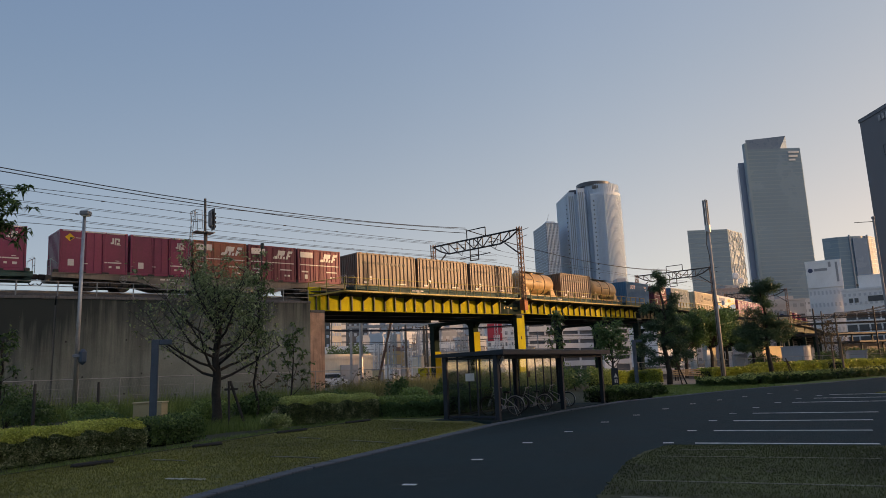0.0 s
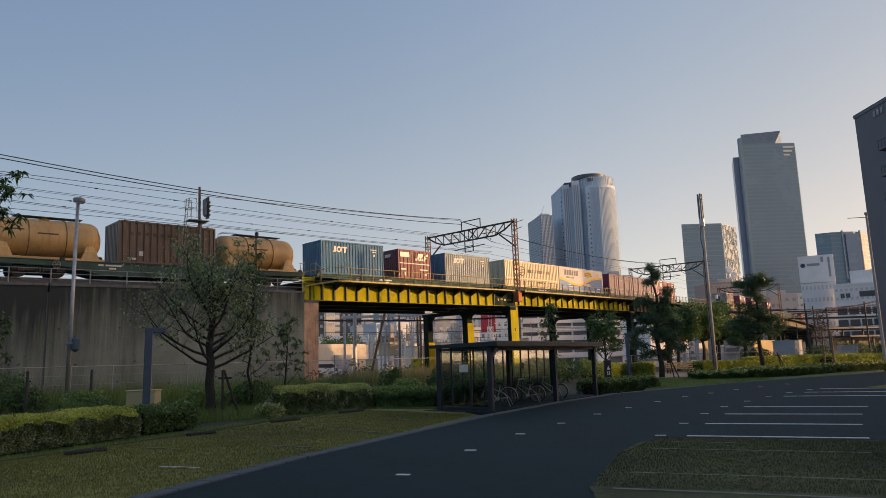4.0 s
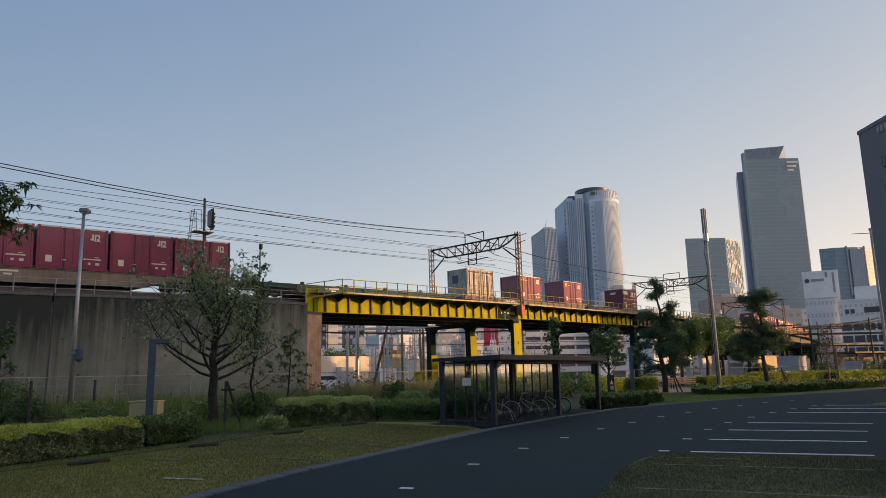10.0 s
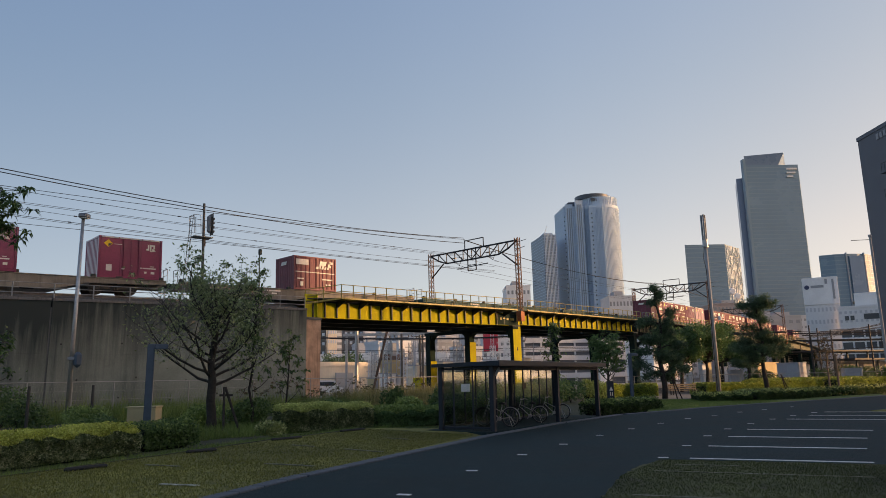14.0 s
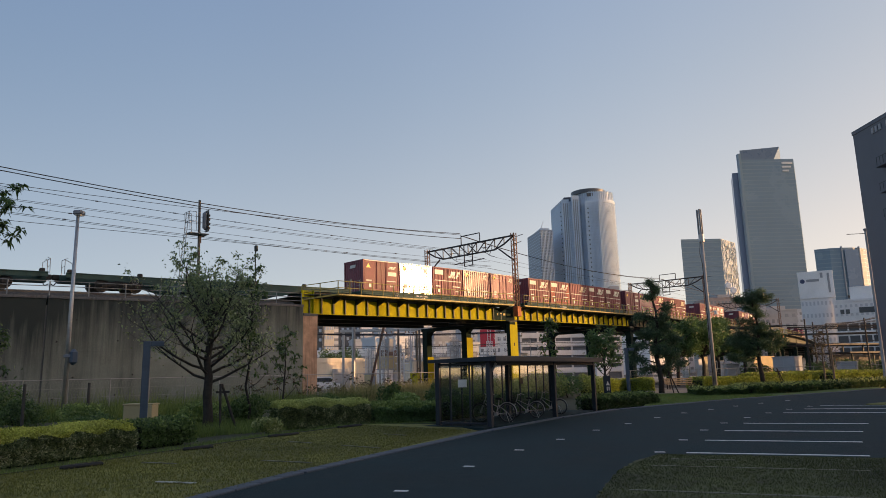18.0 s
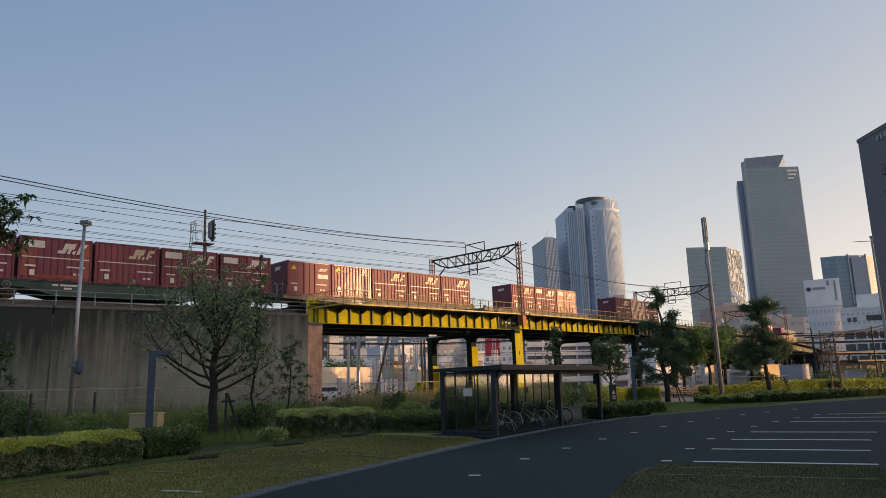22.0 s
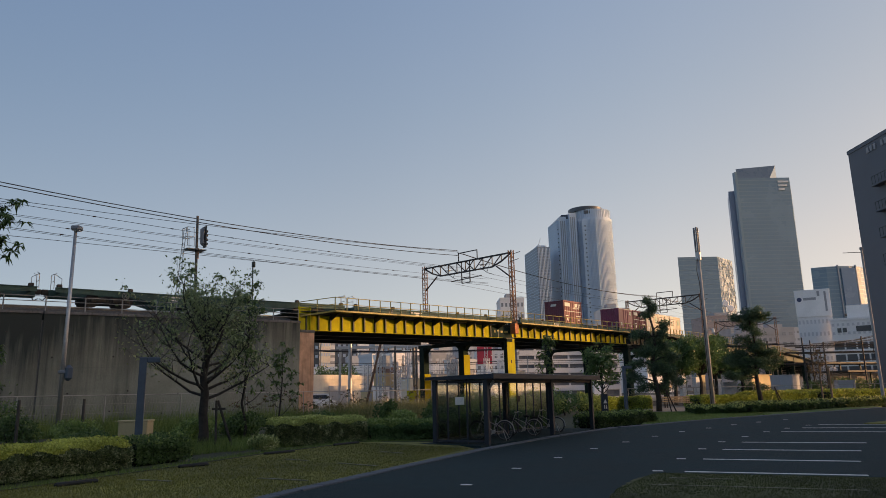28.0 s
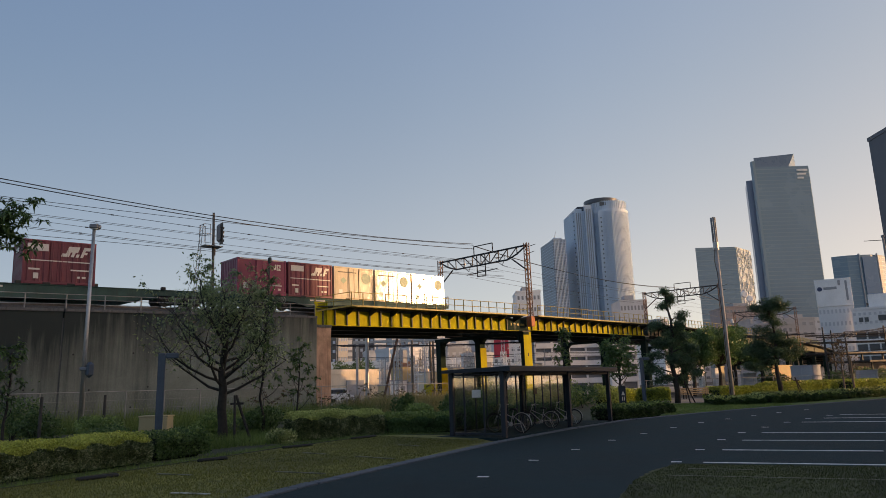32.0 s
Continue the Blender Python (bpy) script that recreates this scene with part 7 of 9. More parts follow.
for x, y, w, hh, mat, lab in ((-7.6, 96, 1.6, 2.6, "white_wall", "white equipment cabin in the railway yard"), (-9.8, 98, 1.2, 2.0, "hut_wall", "cream equipment cabin in the railway yard"), (-6.0, 97, 1.5, 2.3, "pale_wall", "pale equipment cabin in the railway yard"),
                              (-2.6, 99, 1.2, 2.1, "white_wall", "white equipment cabin in the railway yard"), (1.6, 101, 1.8, 2.5, "hut_wall", "cream equipment cabin in the railway yard"), (5.2, 104, 1.6, 2.4, "pale_wall", "pale equipment cabin in the railway yard"),
                              (9.0, 112, 2.4, 3.2, "white_wall", "white equipment cabin in the railway yard")):
    c = thing("yard_cabin", lab, "cabin", pose(x, y, -0.1, 0, 0, 52), group="yard cabins")
    part("body", Shape().box(-w / 2, w / 2, -w / 2, w / 2, 0, hh, 0.03), mat, c)
    part("roof", Shape().box(-w / 2 - 0.1, w / 2 + 0.1, -w / 2 - 0.1, w / 2 + 0.1, hh, hh + 0.15, 0.03), "grey_wall", c)
    part("door", Shape().box(-0.35, 0.35, -w / 2 - 0.04, -w / 2, 0.1, min(1.9, hh - 0.2), 0.01), "grey_wall", c)

# ---- lamp posts and poles ----
lp = thing("street_lamp", "tall slim grey lamp post with box lantern", "street lamp", pose(-17.75, 33, -0.1))
part("pole", Shape().tube((0, 0, 0), (0, 0, 9.95), 0.11, 0.075, 14), "grey_steel", lp, smooth=True)
part("lantern", Shape().box(-0.17, 0.27, -0.22, 0.22, 9.93, 10.16, 0.05), "lamp_grey", lp, "grey box lantern")
part("glass", Shape().box(-0.1, 0.22, -0.16, 0.16, 9.9, 9.94, 0.005), "white_wall", lp)
part("control_box", Shape().box(0.12, 0.5, -0.2, 0.1, 2.6, 3.35, 0.14), "post_blue", lp, "dark rounded control box")
part("bracket", Shape().box(-0.15, 0.3, -0.14, 0.14, 2.95, 3.1, 0.02), "lamp_grey", lp)
part("base", Shape().tube((0, 0, 0), (0, 0, 0.5), 0.15, 0.14, 14), "grey_steel", lp)

ap = thing("antenna_pole", "concrete utility pole with panel antennas on top", "utility pole", pose(20.6, 52.0, -0.1))
part("shaft", Shape().tube((0, 0, 0), (0, 0, 11.8), 0.18, 0.12, 14), "pole_concrete", ap, smooth=True)
part("collar", Shape().tube((0, 0, 11.4), (0, 0, 12.0), 0.22, 0.2, 12), "grey_steel", ap)
for a in (0.3, 2.4, 4.5):
    part("antenna_panel", Shape().tube((0.15 * math.cos(a), 0.15 * math.sin(a), 12.0), (0.15 * math.cos(a), 0.15 * math.sin(a), 14.0), 0.075, 0.075, 10), "lamp_grey", ap, "slim grey panel antenna")
part("mount", Shape().tube((0, 0, 11.8), (0, 0, 13.6), 0.05, n=8), "grey_steel", ap)
part("cable", Shape().path([(-0.18, -0.18, 11.5), (-0.32, -0.23, 10.5), (-0.18, -0.19, 9.6), (-0.17, -0.19, 0.3)], [0.03] * 4, 6), "black", ap)
part("lamp_arm", Shape().tube((0.13, 0, 5.95), (0.5, -0.2, 6.0), 0.03, n=6), "grey_steel", ap)
part("lamp_globe", Shape().tube((0.5, -0.2, 5.75), (0.5, -0.2, 6.05), 0.13, 0.1, 10), "white_wall", ap)
tp = thing("flag_pole", "tall slim metal pole with side arm", "pole", pose(42.5, 66, -0.1))
part("pole", Shape().tube((0, 0, 0), (0, 0, 14.9), 0.16, 0.1, 12), "pole_concrete", tp)
part("side_arm", Shape().tube((0.1, 0, 14.5), (-1.9, 0, 14.45), 0.03, n=6), "dark_steel", tp)
part("cap", Shape().box(-0.13, 0.13, -0.12, 0.12, 14.75, 15.0, 0.03), "lamp_grey", tp)

for x, y, hh, side in ((-9.33, 22.0, 3.0, 1), (10.85, 40, 3.0, 1)):
    p = thing("gate_post", "blue-grey square post with short arm", "post", pose(x, y, -0.1, 0, 0, 20), group="blue-grey posts")
    r = 0.11 if x < 0 else 0.085
    part("post", Shape().box(-r, r, -r, r, 0, hh, 0.015), "post_blue", p)
    part("arm", Shape().box(0.11, 0.5, -0.1, 0.1, hh - 0.16, hh, 0.015), "post_blue", p)
sp = thing("sign_post", "dark pillar with white arrow mark", "sign", pose(9.7, 40.4, -0.1, 0, 0, 15))
part("pillar", Shape().box(-0.19, 0.19, -0.1, 0.1, 0, 1.45, 0.02), "shelter", sp)
part("arrow_head", Shape().plate([(-0.12, 0.9), (0.12, 0.9), (0.0, 1.14)], -0.11, -0.09), "logo", sp)
part("arrow_tail", bars([(-0.09, -0.03, 0.6, 0.82), (0.03, 0.09, 0.6, 0.82)], -0.104), "logo", sp)
for x, y in ((-11.55, 27.0),):
    c = thing("utility_cabinet", "small pale tan utility cabinet in the grass", "cabinet", pose(x, y, -0.1))
    part("body", Shape().box(-0.55, 0.55, -0.3, 0.3, 0, 0.86, 0.02), "hut_wall", c)
    part("lid", Shape().box(-0.58, 0.58, -0.33, 0.33, 0.86, 0.92, 0.015), "hut_wall", c)
for x, y, w, deep, hh, mat, turn, lab in ((44.25, 95.0, 1.0, 7.5, 3.1, "hut_wall", -45, "long cream equipment housing with a sunlit side"), (45.34, 89.9, 2.7, 2.8, 2.9, "pale_wall", -45, "grey equipment cabinet with a sunlit side"),
                                          (36.3, 86.0, 1.5, 1.4, 2.1, "pale_wall", -8, "pale grey equipment cabinet by the fence"), (64, 96, 2.0, 1.4, 3.0, "pale_wall", 20, "pale grey equipment cabinet by the fence"), (55.5, 94, 2.2, 1.4, 2.1, "pale_wall", -10, "pale grey equipment cabinet by the fence"),
                                          (33.4, 94, 0.5, 1.1, 3.4, "white_wall", -45, "slim white equipment cabinet by the fence"), (34.9, 93, 0.5, 1.1, 2.9, "white_wall", -45, "slim white equipment cabinet by the fence"), (36.4, 95, 0.6, 1.1, 3.2, "hut_wall", -45, "slim cream equipment cabinet by the fence"),
                                          (38.2, 94, 0.5, 1.1, 2.6, "white_wall", -45, "slim white equipment cabinet by the fence")):
    c = thing("equipment_cabinet", lab, "cabinet", pose(x, y, -0.1, 0, 0, turn), group="trackside cabinets")
    part("body", Shape().box(-w / 2, w / 2, -deep / 2, deep / 2, 0, hh, 0.03), mat, c)
    part("roof", Shape().box(-w / 2 - 0.08, w / 2 + 0.08, -deep / 2 - 0.08, deep / 2 + 0.08, hh, hh + 0.12, 0.02), mat, c)
    part("door", Shape().box(-w / 2 + 0.1, -0.03, -deep / 2 - 0.025, -deep / 2 + 0.01, 0.15, hh - 0.15, 0.01), mat, c)
    part("door", Shape().box(0.03, w / 2 - 0.1, -deep / 2 - 0.025, -deep / 2 + 0.01, 0.15, hh - 0.15, 0.01), mat, c)
# the low station platforms before the white building
sta = thing("station_platform", "long grey station platform with dark canopies", "platform", pose(72, 126, -0.1, 0, 0, 18))
part("wall", Shape().box(0, 60, 0, 0.4, 0, 3.6), "grey_wall", sta)
part("base", Shape().box(-1, 61, -4, 4, 0, 1.1, 0.05), "concrete", sta)
for z, y0, y1 in ((3.7, -5.5, 3.0), (5.4, 1.0, 8.0)):
    part("canopy", Shape().box(-2, 62, y0, y1, z, z + 0.35, 0.05), "black", sta, "dark flat canopy")
for k in range(13):
    part("post", Shape().box(5 * k - 0.12, 5 * k + 0.12, -4.2, -3.96, 0, 3.7), "dark_steel", sta)
    part("window", Shape().box(5 * k + 1.2, 5 * k + 3.8, -0.05, 0.02, 1.9, 3.1), "tower_dark", sta)
    part("upper_post", Shape().box(5 * k - 0.12, 5 * k + 0.12, 2.0, 2.24, 3.6, 5.4), "dark_steel", sta)


def fence(points, step, height, label, mat="fence_grey", wires=4):
    th = thing("fence", label, "fence")
    line = [p + Vector((0, 0, -0.1)) for p, _ in along(points, step)]
    post = Shape().tube((0, 0, 0), (0, 0, height), 0.03, n=7).data("post", mat)
    for p in line:
        ob = new("post", post)
        ob.parent = th
        ob.matrix_basis = Matrix.Translation(p)
    for k in range(wires + 1):
        z = height - 0.02 - (height - 0.15) * k / wires
        s = Shape().path([p + Vector((0, 0, z)) for p in line], [0.024 if k == 0 else 0.006] * len(line), 5)
        part("top_rail" if k == 0 else "fence_wire", s, mat, th)
    net = Shape()
    for a, b in zip(line, line[1:]):
        d = b - a
        n = 14
        for i in range(n):
            for e in (0, 1):
                q0, q1 = a + d * ((i + e) / n), a + d * ((i + 1 - e) / n)
                for lev in range(3):
                    h0, h1 = 0.08 + (height - 0.12) * lev / 3, 0.08 + (height - 0.12) * (lev + 1) / 3
                    net.tube(q0 + Vector((0, 0, h0)), q1 + Vector((0, 0, h1)), 0.0018, n=3, cap=False)
    part("mesh_wire", net, mat, th)
    return th


fp = [track(s, -4.2) for s in (-12, 0, 8, 16, 26, 34)]
fence([(p.x, p.y) for p in fp], 2.0, 1.95, "grey chain-link fence below the railway wall")
fence([(17, 70), (26, 72), (40, 76), (60, 78), (90, 84)], 2.5, 1.7, "pale steel mesh fence before the station yard", wires=3)
for x, y in ((-14.6, 24.5), (-13.4, 26.6)):
    p = thing("stake", "short dark wooden stake", "stake", pose(x, y, -0.1), group="dark stakes")
    part("stake", Shape().tube((0, 0, 0), (0, 0, 1.75), 0.06, 0.05, 8), "dark_pole", p)

VINE = [(s, 1.15 + 0.5 * math.sin(s * 1.7) * math.sin(s * 0.6) + 0.25 * math.sin(s * 4.1)) for s in [9.0 + 0.35 * k for k in range(44)]]

# ---- cycle shelter ----
SH = pose(1.5, 21.4, 0.0, 0, 0, 56.0)
sh = thing("cycle_shelter", "dark metal cycle shelter with clear side panels", "shelter", SH)
Ls, Ds, Hs = 8.55, 1.9, 2.0
roof = Shape().add([(-0.2, -0.35, Hs + 0.0), (Ls + 0.12, -0.35, Hs + 0.0), (Ls + 0.12, Ds + 0.25, Hs), (-0.2, Ds + 0.25, Hs),
                    (-0.2, -0.35, Hs + 0.15), (Ls + 0.12, -0.35, Hs + 0.15), (Ls + 0.12, Ds + 0.25, Hs + 0.1), (-0.2, Ds + 0.25, Hs + 0.1)],
                   [(3, 2, 1, 0), (4, 5, 6, 7), (0, 1, 5, 4), (1, 2, 6, 5), (2, 3, 7, 6), (3, 0, 4, 7)])
part("roof", roof, "shelter", sh)
part("roof_edge", Shape().box(-0.24, Ls + 0.16, -0.4, -0.34, Hs - 0.02, Hs + 0.16, 0.015), "shelter", sh)
post = Shape().box(-0.075, 0.075, -0.075, 0.075, 0.0, Hs, 0.012).data("post", "shelter")
for x, y in ((0, 0), (4.7, 0), (Ls, 0), (0, Ds), (4.7, Ds), (Ls, Ds)):
    ob = new("post", post)
    ob.parent = sh
    ob.location = (x, y, 0)
bar = Shape().box(-0.025, 0.025, -0.025, 0.025, 0.05, Hs, 0.005).data("mullion", "shelter")
for i in range(1, 12):
    ob = new("mullion", bar)
    ob.parent = sh
    ob.location = (Ls * i / 12, Ds, 0)
for y in (0.7, 1.42):
    for x in (0,):
        ob = new("mullion", bar)
        ob.parent = sh
        ob.location = (x, y, 0)
for z in (0.12, Hs - 0.06):
    part("back_rail", Shape().box(0.08, Ls - 0.08, Ds - 0.03, Ds + 0.03, z - 0.03, z + 0.03, 0.006), "shelter", sh)
    part("side_rail", Shape().box(-0.03, 0.03, 0.08, Ds - 0.08, z - 0.03, z + 0.03, 0.006), "shelter", sh)
part("front_beam", Shape().box(0.08, Ls - 0.08, -0.05, 0.05, Hs - 0.12, Hs - 0.01, 0.01), "shelter", sh)
for i in range(12):
    pn = part("pane", Shape().box(Ls * i / 12 + 0.04, Ls * (i + 1) / 12 - 0.04, Ds - 0.005, Ds + 0.005, 0.16, Hs - 0.1), "pane", sh)
    pn.visible_shadow = False
for a, b in ((0.08, 0.67), (0.73, 1.39), (1.45, Ds - 0.08)):
    pn = part("pane", Shape().box(-0.005, 0.005, a, b, 0.16, Hs - 0.1), "pane", sh)
    pn.visible_shadow = False
part("notice", Shape().box(-0.03, -0.012, 0.8, 1.12, 1.22, 1.46), "logo", sh, "white paper notice")
for x in (3.2, 5.6):
    part("notice", Shape().box(x, x + 0.28, Ds - 0.04, Ds - 0.02, 1.2, 1.42), "black", sh, "small dark notice")
part("drain", Shape().tube((0.12, -0.2, Hs - 0.06), (0.12, -0.05, Hs - 0.3), 0.04, n=8), "grey_steel", sh)


def make_bicycle():
    th = thing("bicycle", "parked city bicycle with front basket and mudguards", "bicycle", group="parked bicycles")
    R = 0.33
    for x, nm in ((0.0, "rear_wheel"), (1.08, "front_wheel")):
        tyre = Shape().path([(x + R * math.cos(a), 0, R + 0.02 + R * math.sin(a)) for a in [2 * math.pi * k / 28 for k in range(29)]], [0.027] * 29, 6)
        w = part(nm, tyre, "black", th, "thin black tyre")
        rim = Shape().path([(x + (R - 0.03) * math.cos(a), 0, R + 0.02 + (R - 0.03) * math.sin(a)) for a in [2 * math.pi * k / 28 for k in range(29)]], [0.011] * 29, 5)
        for k in range(18):
            a = 2 * math.pi * k / 18
            rim.tube((x, 0.02 * (-1) ** k, R + 0.02), (x + (R - 0.03) * math.cos(a), 0, R + 0.02 + (R - 0.03) * math.sin(a)), 0.0022, n=3, cap=False)
        part("rim", rim, "rim_grey", w)
        guard = Shape().path([(x + (R + 0.035) * math.cos(a), 0, R + 0.02 + (R + 0.035) * math.sin(a)) for a in [math.radians(q) for q in range(20, 190, 14)]], [0.019] * 13, 5)
        part("mudguard", guard, "chrome" if x == 0.0 else "black", th)
    fr = Shape()
    for a, b, r in (((0.45, 0, 0.3), (0.33, 0, 0.72), 0.017), ((0.45, 0, 0.3), (0.88, 0, 0.68), 0.02), ((0.36, 0, 0.55), (0.86, 0, 0.78), 0.016), ((0.0, 0.05, 0.35), (0.45, 0.03, 0.3), 0.012),
                    ((0.0, -0.05, 0.35), (0.45, -0.03, 0.3), 0.012), ((0.0, 0.05, 0.35), (0.35, 0.02, 0.62), 0.01), ((0.0, -0.05, 0.35), (0.35, -0.02, 0.62), 0.01), ((0.83, 0, 0.95), (0.98, 0, 0.58), 0.018)):
        fr.tube(a, b, r, n=7)
    for y in (0.05, -0.05):
        fr.tube((0.97, y, 0.62), (1.08, y, 0.35), 0.012, n=6)
    part("frame", fr, "chrome", th)
    part("saddle", Shape().add([(0.18, -0.09, 0.86), (0.18, 0.09, 0.86), (0.28, 0.08, 0.89), (0.47, 0.025, 0.87), (0.47, -0.025, 0.87), (0.28, -0.08, 0.89), (0.2, -0.07, 0.8), (0.2, 0.07, 0.8), (0.44, 0.02, 0.83), (0.44, -0.02, 0.83)],
                               [(0, 1, 2, 5), (5, 2, 3, 4), (0, 6, 7, 1), (6, 9, 8, 7), (1, 7, 8, 3, 2), (0, 5, 4, 9, 6), (3, 8, 9, 4)]), "black", th)
    part("seat_post", Shape().tube((0.33, 0, 0.7), (0.32, 0, 0.84), 0.013, n=6), "chrome", th)
    part("handlebar", Shape().path([(0.62, 0.28, 1.0), (0.78, 0.24, 1.05), (0.84, 0.0, 0.98), (0.78, -0.24, 1.05), (0.62, -0.28, 1.0)], [0.013] * 5, 6), "chrome", th)
    bk = Shape()
    for z, w, d in ((0.72, 0.13, 0.1), (0.8, 0.145, 0.11), (0.88, 0.155, 0.12), (0.96, 0.17, 0.13)):
        c = [(1.1 - d, -w, z), (1.1 + d, -w, z), (1.1 + d, w, z), (1.1 - d, w, z)]
        for k in range(4):
            bk.tube(c[k], c[(k + 1) % 4], 0.006, n=4)
    for k in range(8):
        a = -0.13 + 0.26 * k / 7
        bk.tube((1.0, a, 0.72), (0.97, a * 1.3, 0.96), 0.004, n=3).tube((1.2, a, 0.72), (1.23, a * 1.3, 0.96), 0.004, n=3)
    tagged(part("basket", bk, "black", th), kind="stuff")
    part("crank", Shape().tube((0.45, 0.05, 0.3), (0.45, -0.05, 0.3), 0.07, n=12).tube((0.45, 0.07, 0.3), (0.55, 0.07, 0.18), 0.012, n=5).tube((0.45, -0.07, 0.3), (0.35, -0.07, 0.42), 0.012, n=5), "chrome", th)
    part("kickstand", Shape().tube((0.02, 0.1, 0.35), (-0.12, 0.16, 0.02), 0.01, n=5).tube((0.02, -0.1, 0.35), (-0.12, -0.16, 0.02), 0.01, n=5), "chrome", th)
    return th


bike = make_bicycle()
for i, (a, b, turn) in enumerate(((1.75, 0.35, 96), (4.05, 0.42, 100), (6.25, 0.5, 98))):
    m = SH @ pose(a, b, 0.03, 0, 0, turn) @ Matrix.Scale(0.9, 4)
    if i == 0:
        bike.matrix_basis = m
    else:
        copy_thing(bike, m)

# ---- plants ----
def leaf_mesh(centers, size, seed, spread=0.5, flat=0.0, long=1.6):
    """Small leaves, each a bent quad of its own, round the centres."""
    rg = np.random.default_rng(seed)
    c = np.asarray(centers, float)
    n = len(c)
    size = size * rg.uniform(1 - spread, 1 + spread, n)[:, None]
    a = rg.normal(size=(n, 3))
    a[:, 2] *= 1 - flat
    a /= np.linalg.norm(a, axis=1)[:, None] + 1e-9
    b = np.cross(a, rg.normal(size=(n, 3)) + np.array([0, 0, flat * 3]))
    b /= np.linalg.norm(b, axis=1)[:, None] + 1e-9
    p = np.stack([c - a * size * long / 2, c + b * size / 2, c + a * size * long / 2, c - b * size / 2], 1).reshape(-1, 3)
    s = Shape()
    s.v = [tuple(q) for q in p.tolist()]
    s.f = [(4 * i, 4 * i + 1, 4 * i + 2, 4 * i + 3) for i in range(n)]
    return s


def rosettes(centers, leaves, length, width, droop, seed):
    """Tufts of long leaves, each springing from its centre and hanging over; each leaf a bent blade of four corners."""
    rg = np.random.default_rng(seed)
    c = np.repeat(np.asarray(centers, float), leaves, axis=0)
    n = len(c)
    a, rise = rg.uniform(0, 2 * math.pi, n), rg.uniform(-0.35, 0.75, n)
    out = np.stack([np.cos(a) * np.cos(rise), np.sin(a) * np.cos(rise), np.sin(rise)], 1)
    side = np.stack([-np.sin(a), np.cos(a), rg.normal(size=n) * 0.3], 1)
    L = length * rg.uniform(0.6, 1.25, n)[:, None]
    mid = c + out * L * 0.5
    tip = c + out * L * 0.9 + np.array([0, 0, -1.0]) * L * droop * rg.uniform(0.5, 1.3, n)[:, None]
    p = np.stack([c, mid + side * width / 2, tip, mid - side * width / 2], 1).reshape(-1, 3)
    s = Shape()
    s.v = [tuple(q) for q in p.tolist()]
    s.f = [(4 * i, 4 * i + 1, 4 * i + 2, 4 * i + 3) for i in range(n)]
    return s


def quick(name, shape, material, parent, label="", stuff=True):
    me = bpy.data.meshes.new(name)
    me.from_pydata(shape.v, [], shape.f)
    me.materials.append(M[material])
    ob = new(name, me)
    ob.parent = parent
    if stuff:
        ob["kind"] = "stuff"
    return tagged(ob, label) if label else ob


def hedge(points, depth, height, material, label, seed, count=9000, leaf=0.045, top="leaf_gold", top_share=0.3):
    """A clipped hedge along a line of its front foot; its back lies depth to the left of the way."""
    th = thing("hedge", label, "hedge")
    rg = np.random.default_rng(seed)
    pts = [Vector((*p, 0)) for p in points]
    total = sum((b - a).length for a, b in zip(pts, pts[1:]))
    side, tops = [], []
    core = Shape()
    for a, b in zip(pts, pts[1:]):
        d = b - a
        L = d.length
        u = d.normalized()
        v = Vector((-u.y, u.x, 0))
        m = Matrix.Translation(a) @ Matrix.Rotation(math.atan2(u.y, u.x), 4, "Z")
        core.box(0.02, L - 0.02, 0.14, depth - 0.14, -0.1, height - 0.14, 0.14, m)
        n = int(count * L / total)
        x, q = rg.uniform(-0.05, L + 0.05, n), rg.uniform(0, 1, n)
        bulge = 0.025 * np.sin(x * 2.3 + seed) + 0.02 * np.sin(x * 5.1) + 0.03 * np.sin(q * 9 + x)
        # front, top, ends and back
        kind = rg.choice(4, n, p=[0.42, 0.4, 0.08, 0.1])
        y = np.where(kind == 0, rg.uniform(-0.03, 0.1, n) - bulge + 0.16 * q ** 5, np.where(kind == 1, rg.uniform(0, depth, n), np.where(kind == 3, depth - rg.uniform(-0.03, 0.1, n), rg.uniform(0, depth, n))))
        round_off = 0.2 * (1 - np.clip(np.minimum(y, depth - y) / 0.32, 0, 1)) ** 2
        z = np.where(kind == 1, height - rg.uniform(-0.06, 0.12, n) + bulge - round_off, q * (height - 0.06))
        x = np.where(kind == 2, np.where(rg.uniform(size=n) < 0.5, rg.uniform(-0.06, 0.06, n), L + rg.uniform(-0.06, 0.06, n)), x)
        world_pts = np.array([a.x, a.y, a.z]) + np.outer(x, u) + np.outer(y, v) + np.outer(z, (0, 0, 1))
        is_top = z > height * 0.8 + 0.05 * np.sin(x * 7.0)
        pick = is_top & (rg.uniform(size=n) < top_share * 3)
        tops.append(world_pts[pick])
        side.append(world_pts[~pick])
    # the dark core paints the inner shade seen between the leaves
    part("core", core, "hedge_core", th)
    quick("foliage", leaf_mesh(np.concatenate(side), leaf, seed), material, th)
    # top leaves get their own material: golden tips, and painted top light
    if top:
        quick("young_foliage", leaf_mesh(np.concatenate(tops), leaf * 1.05, seed + 1), top, th)
    return th


def blob(center, radius, n, rg, shell=0.55):
    """Places in a ball, more of them near its outside."""
    d = rg.normal(size=(n, 3))
    d /= np.linalg.norm(d, axis=1)[:, None]
    r = rg.uniform(shell ** 3, 1, n) ** (1 / 3)
    return np.array(center) + d * r[:, None] * np.array(radius)


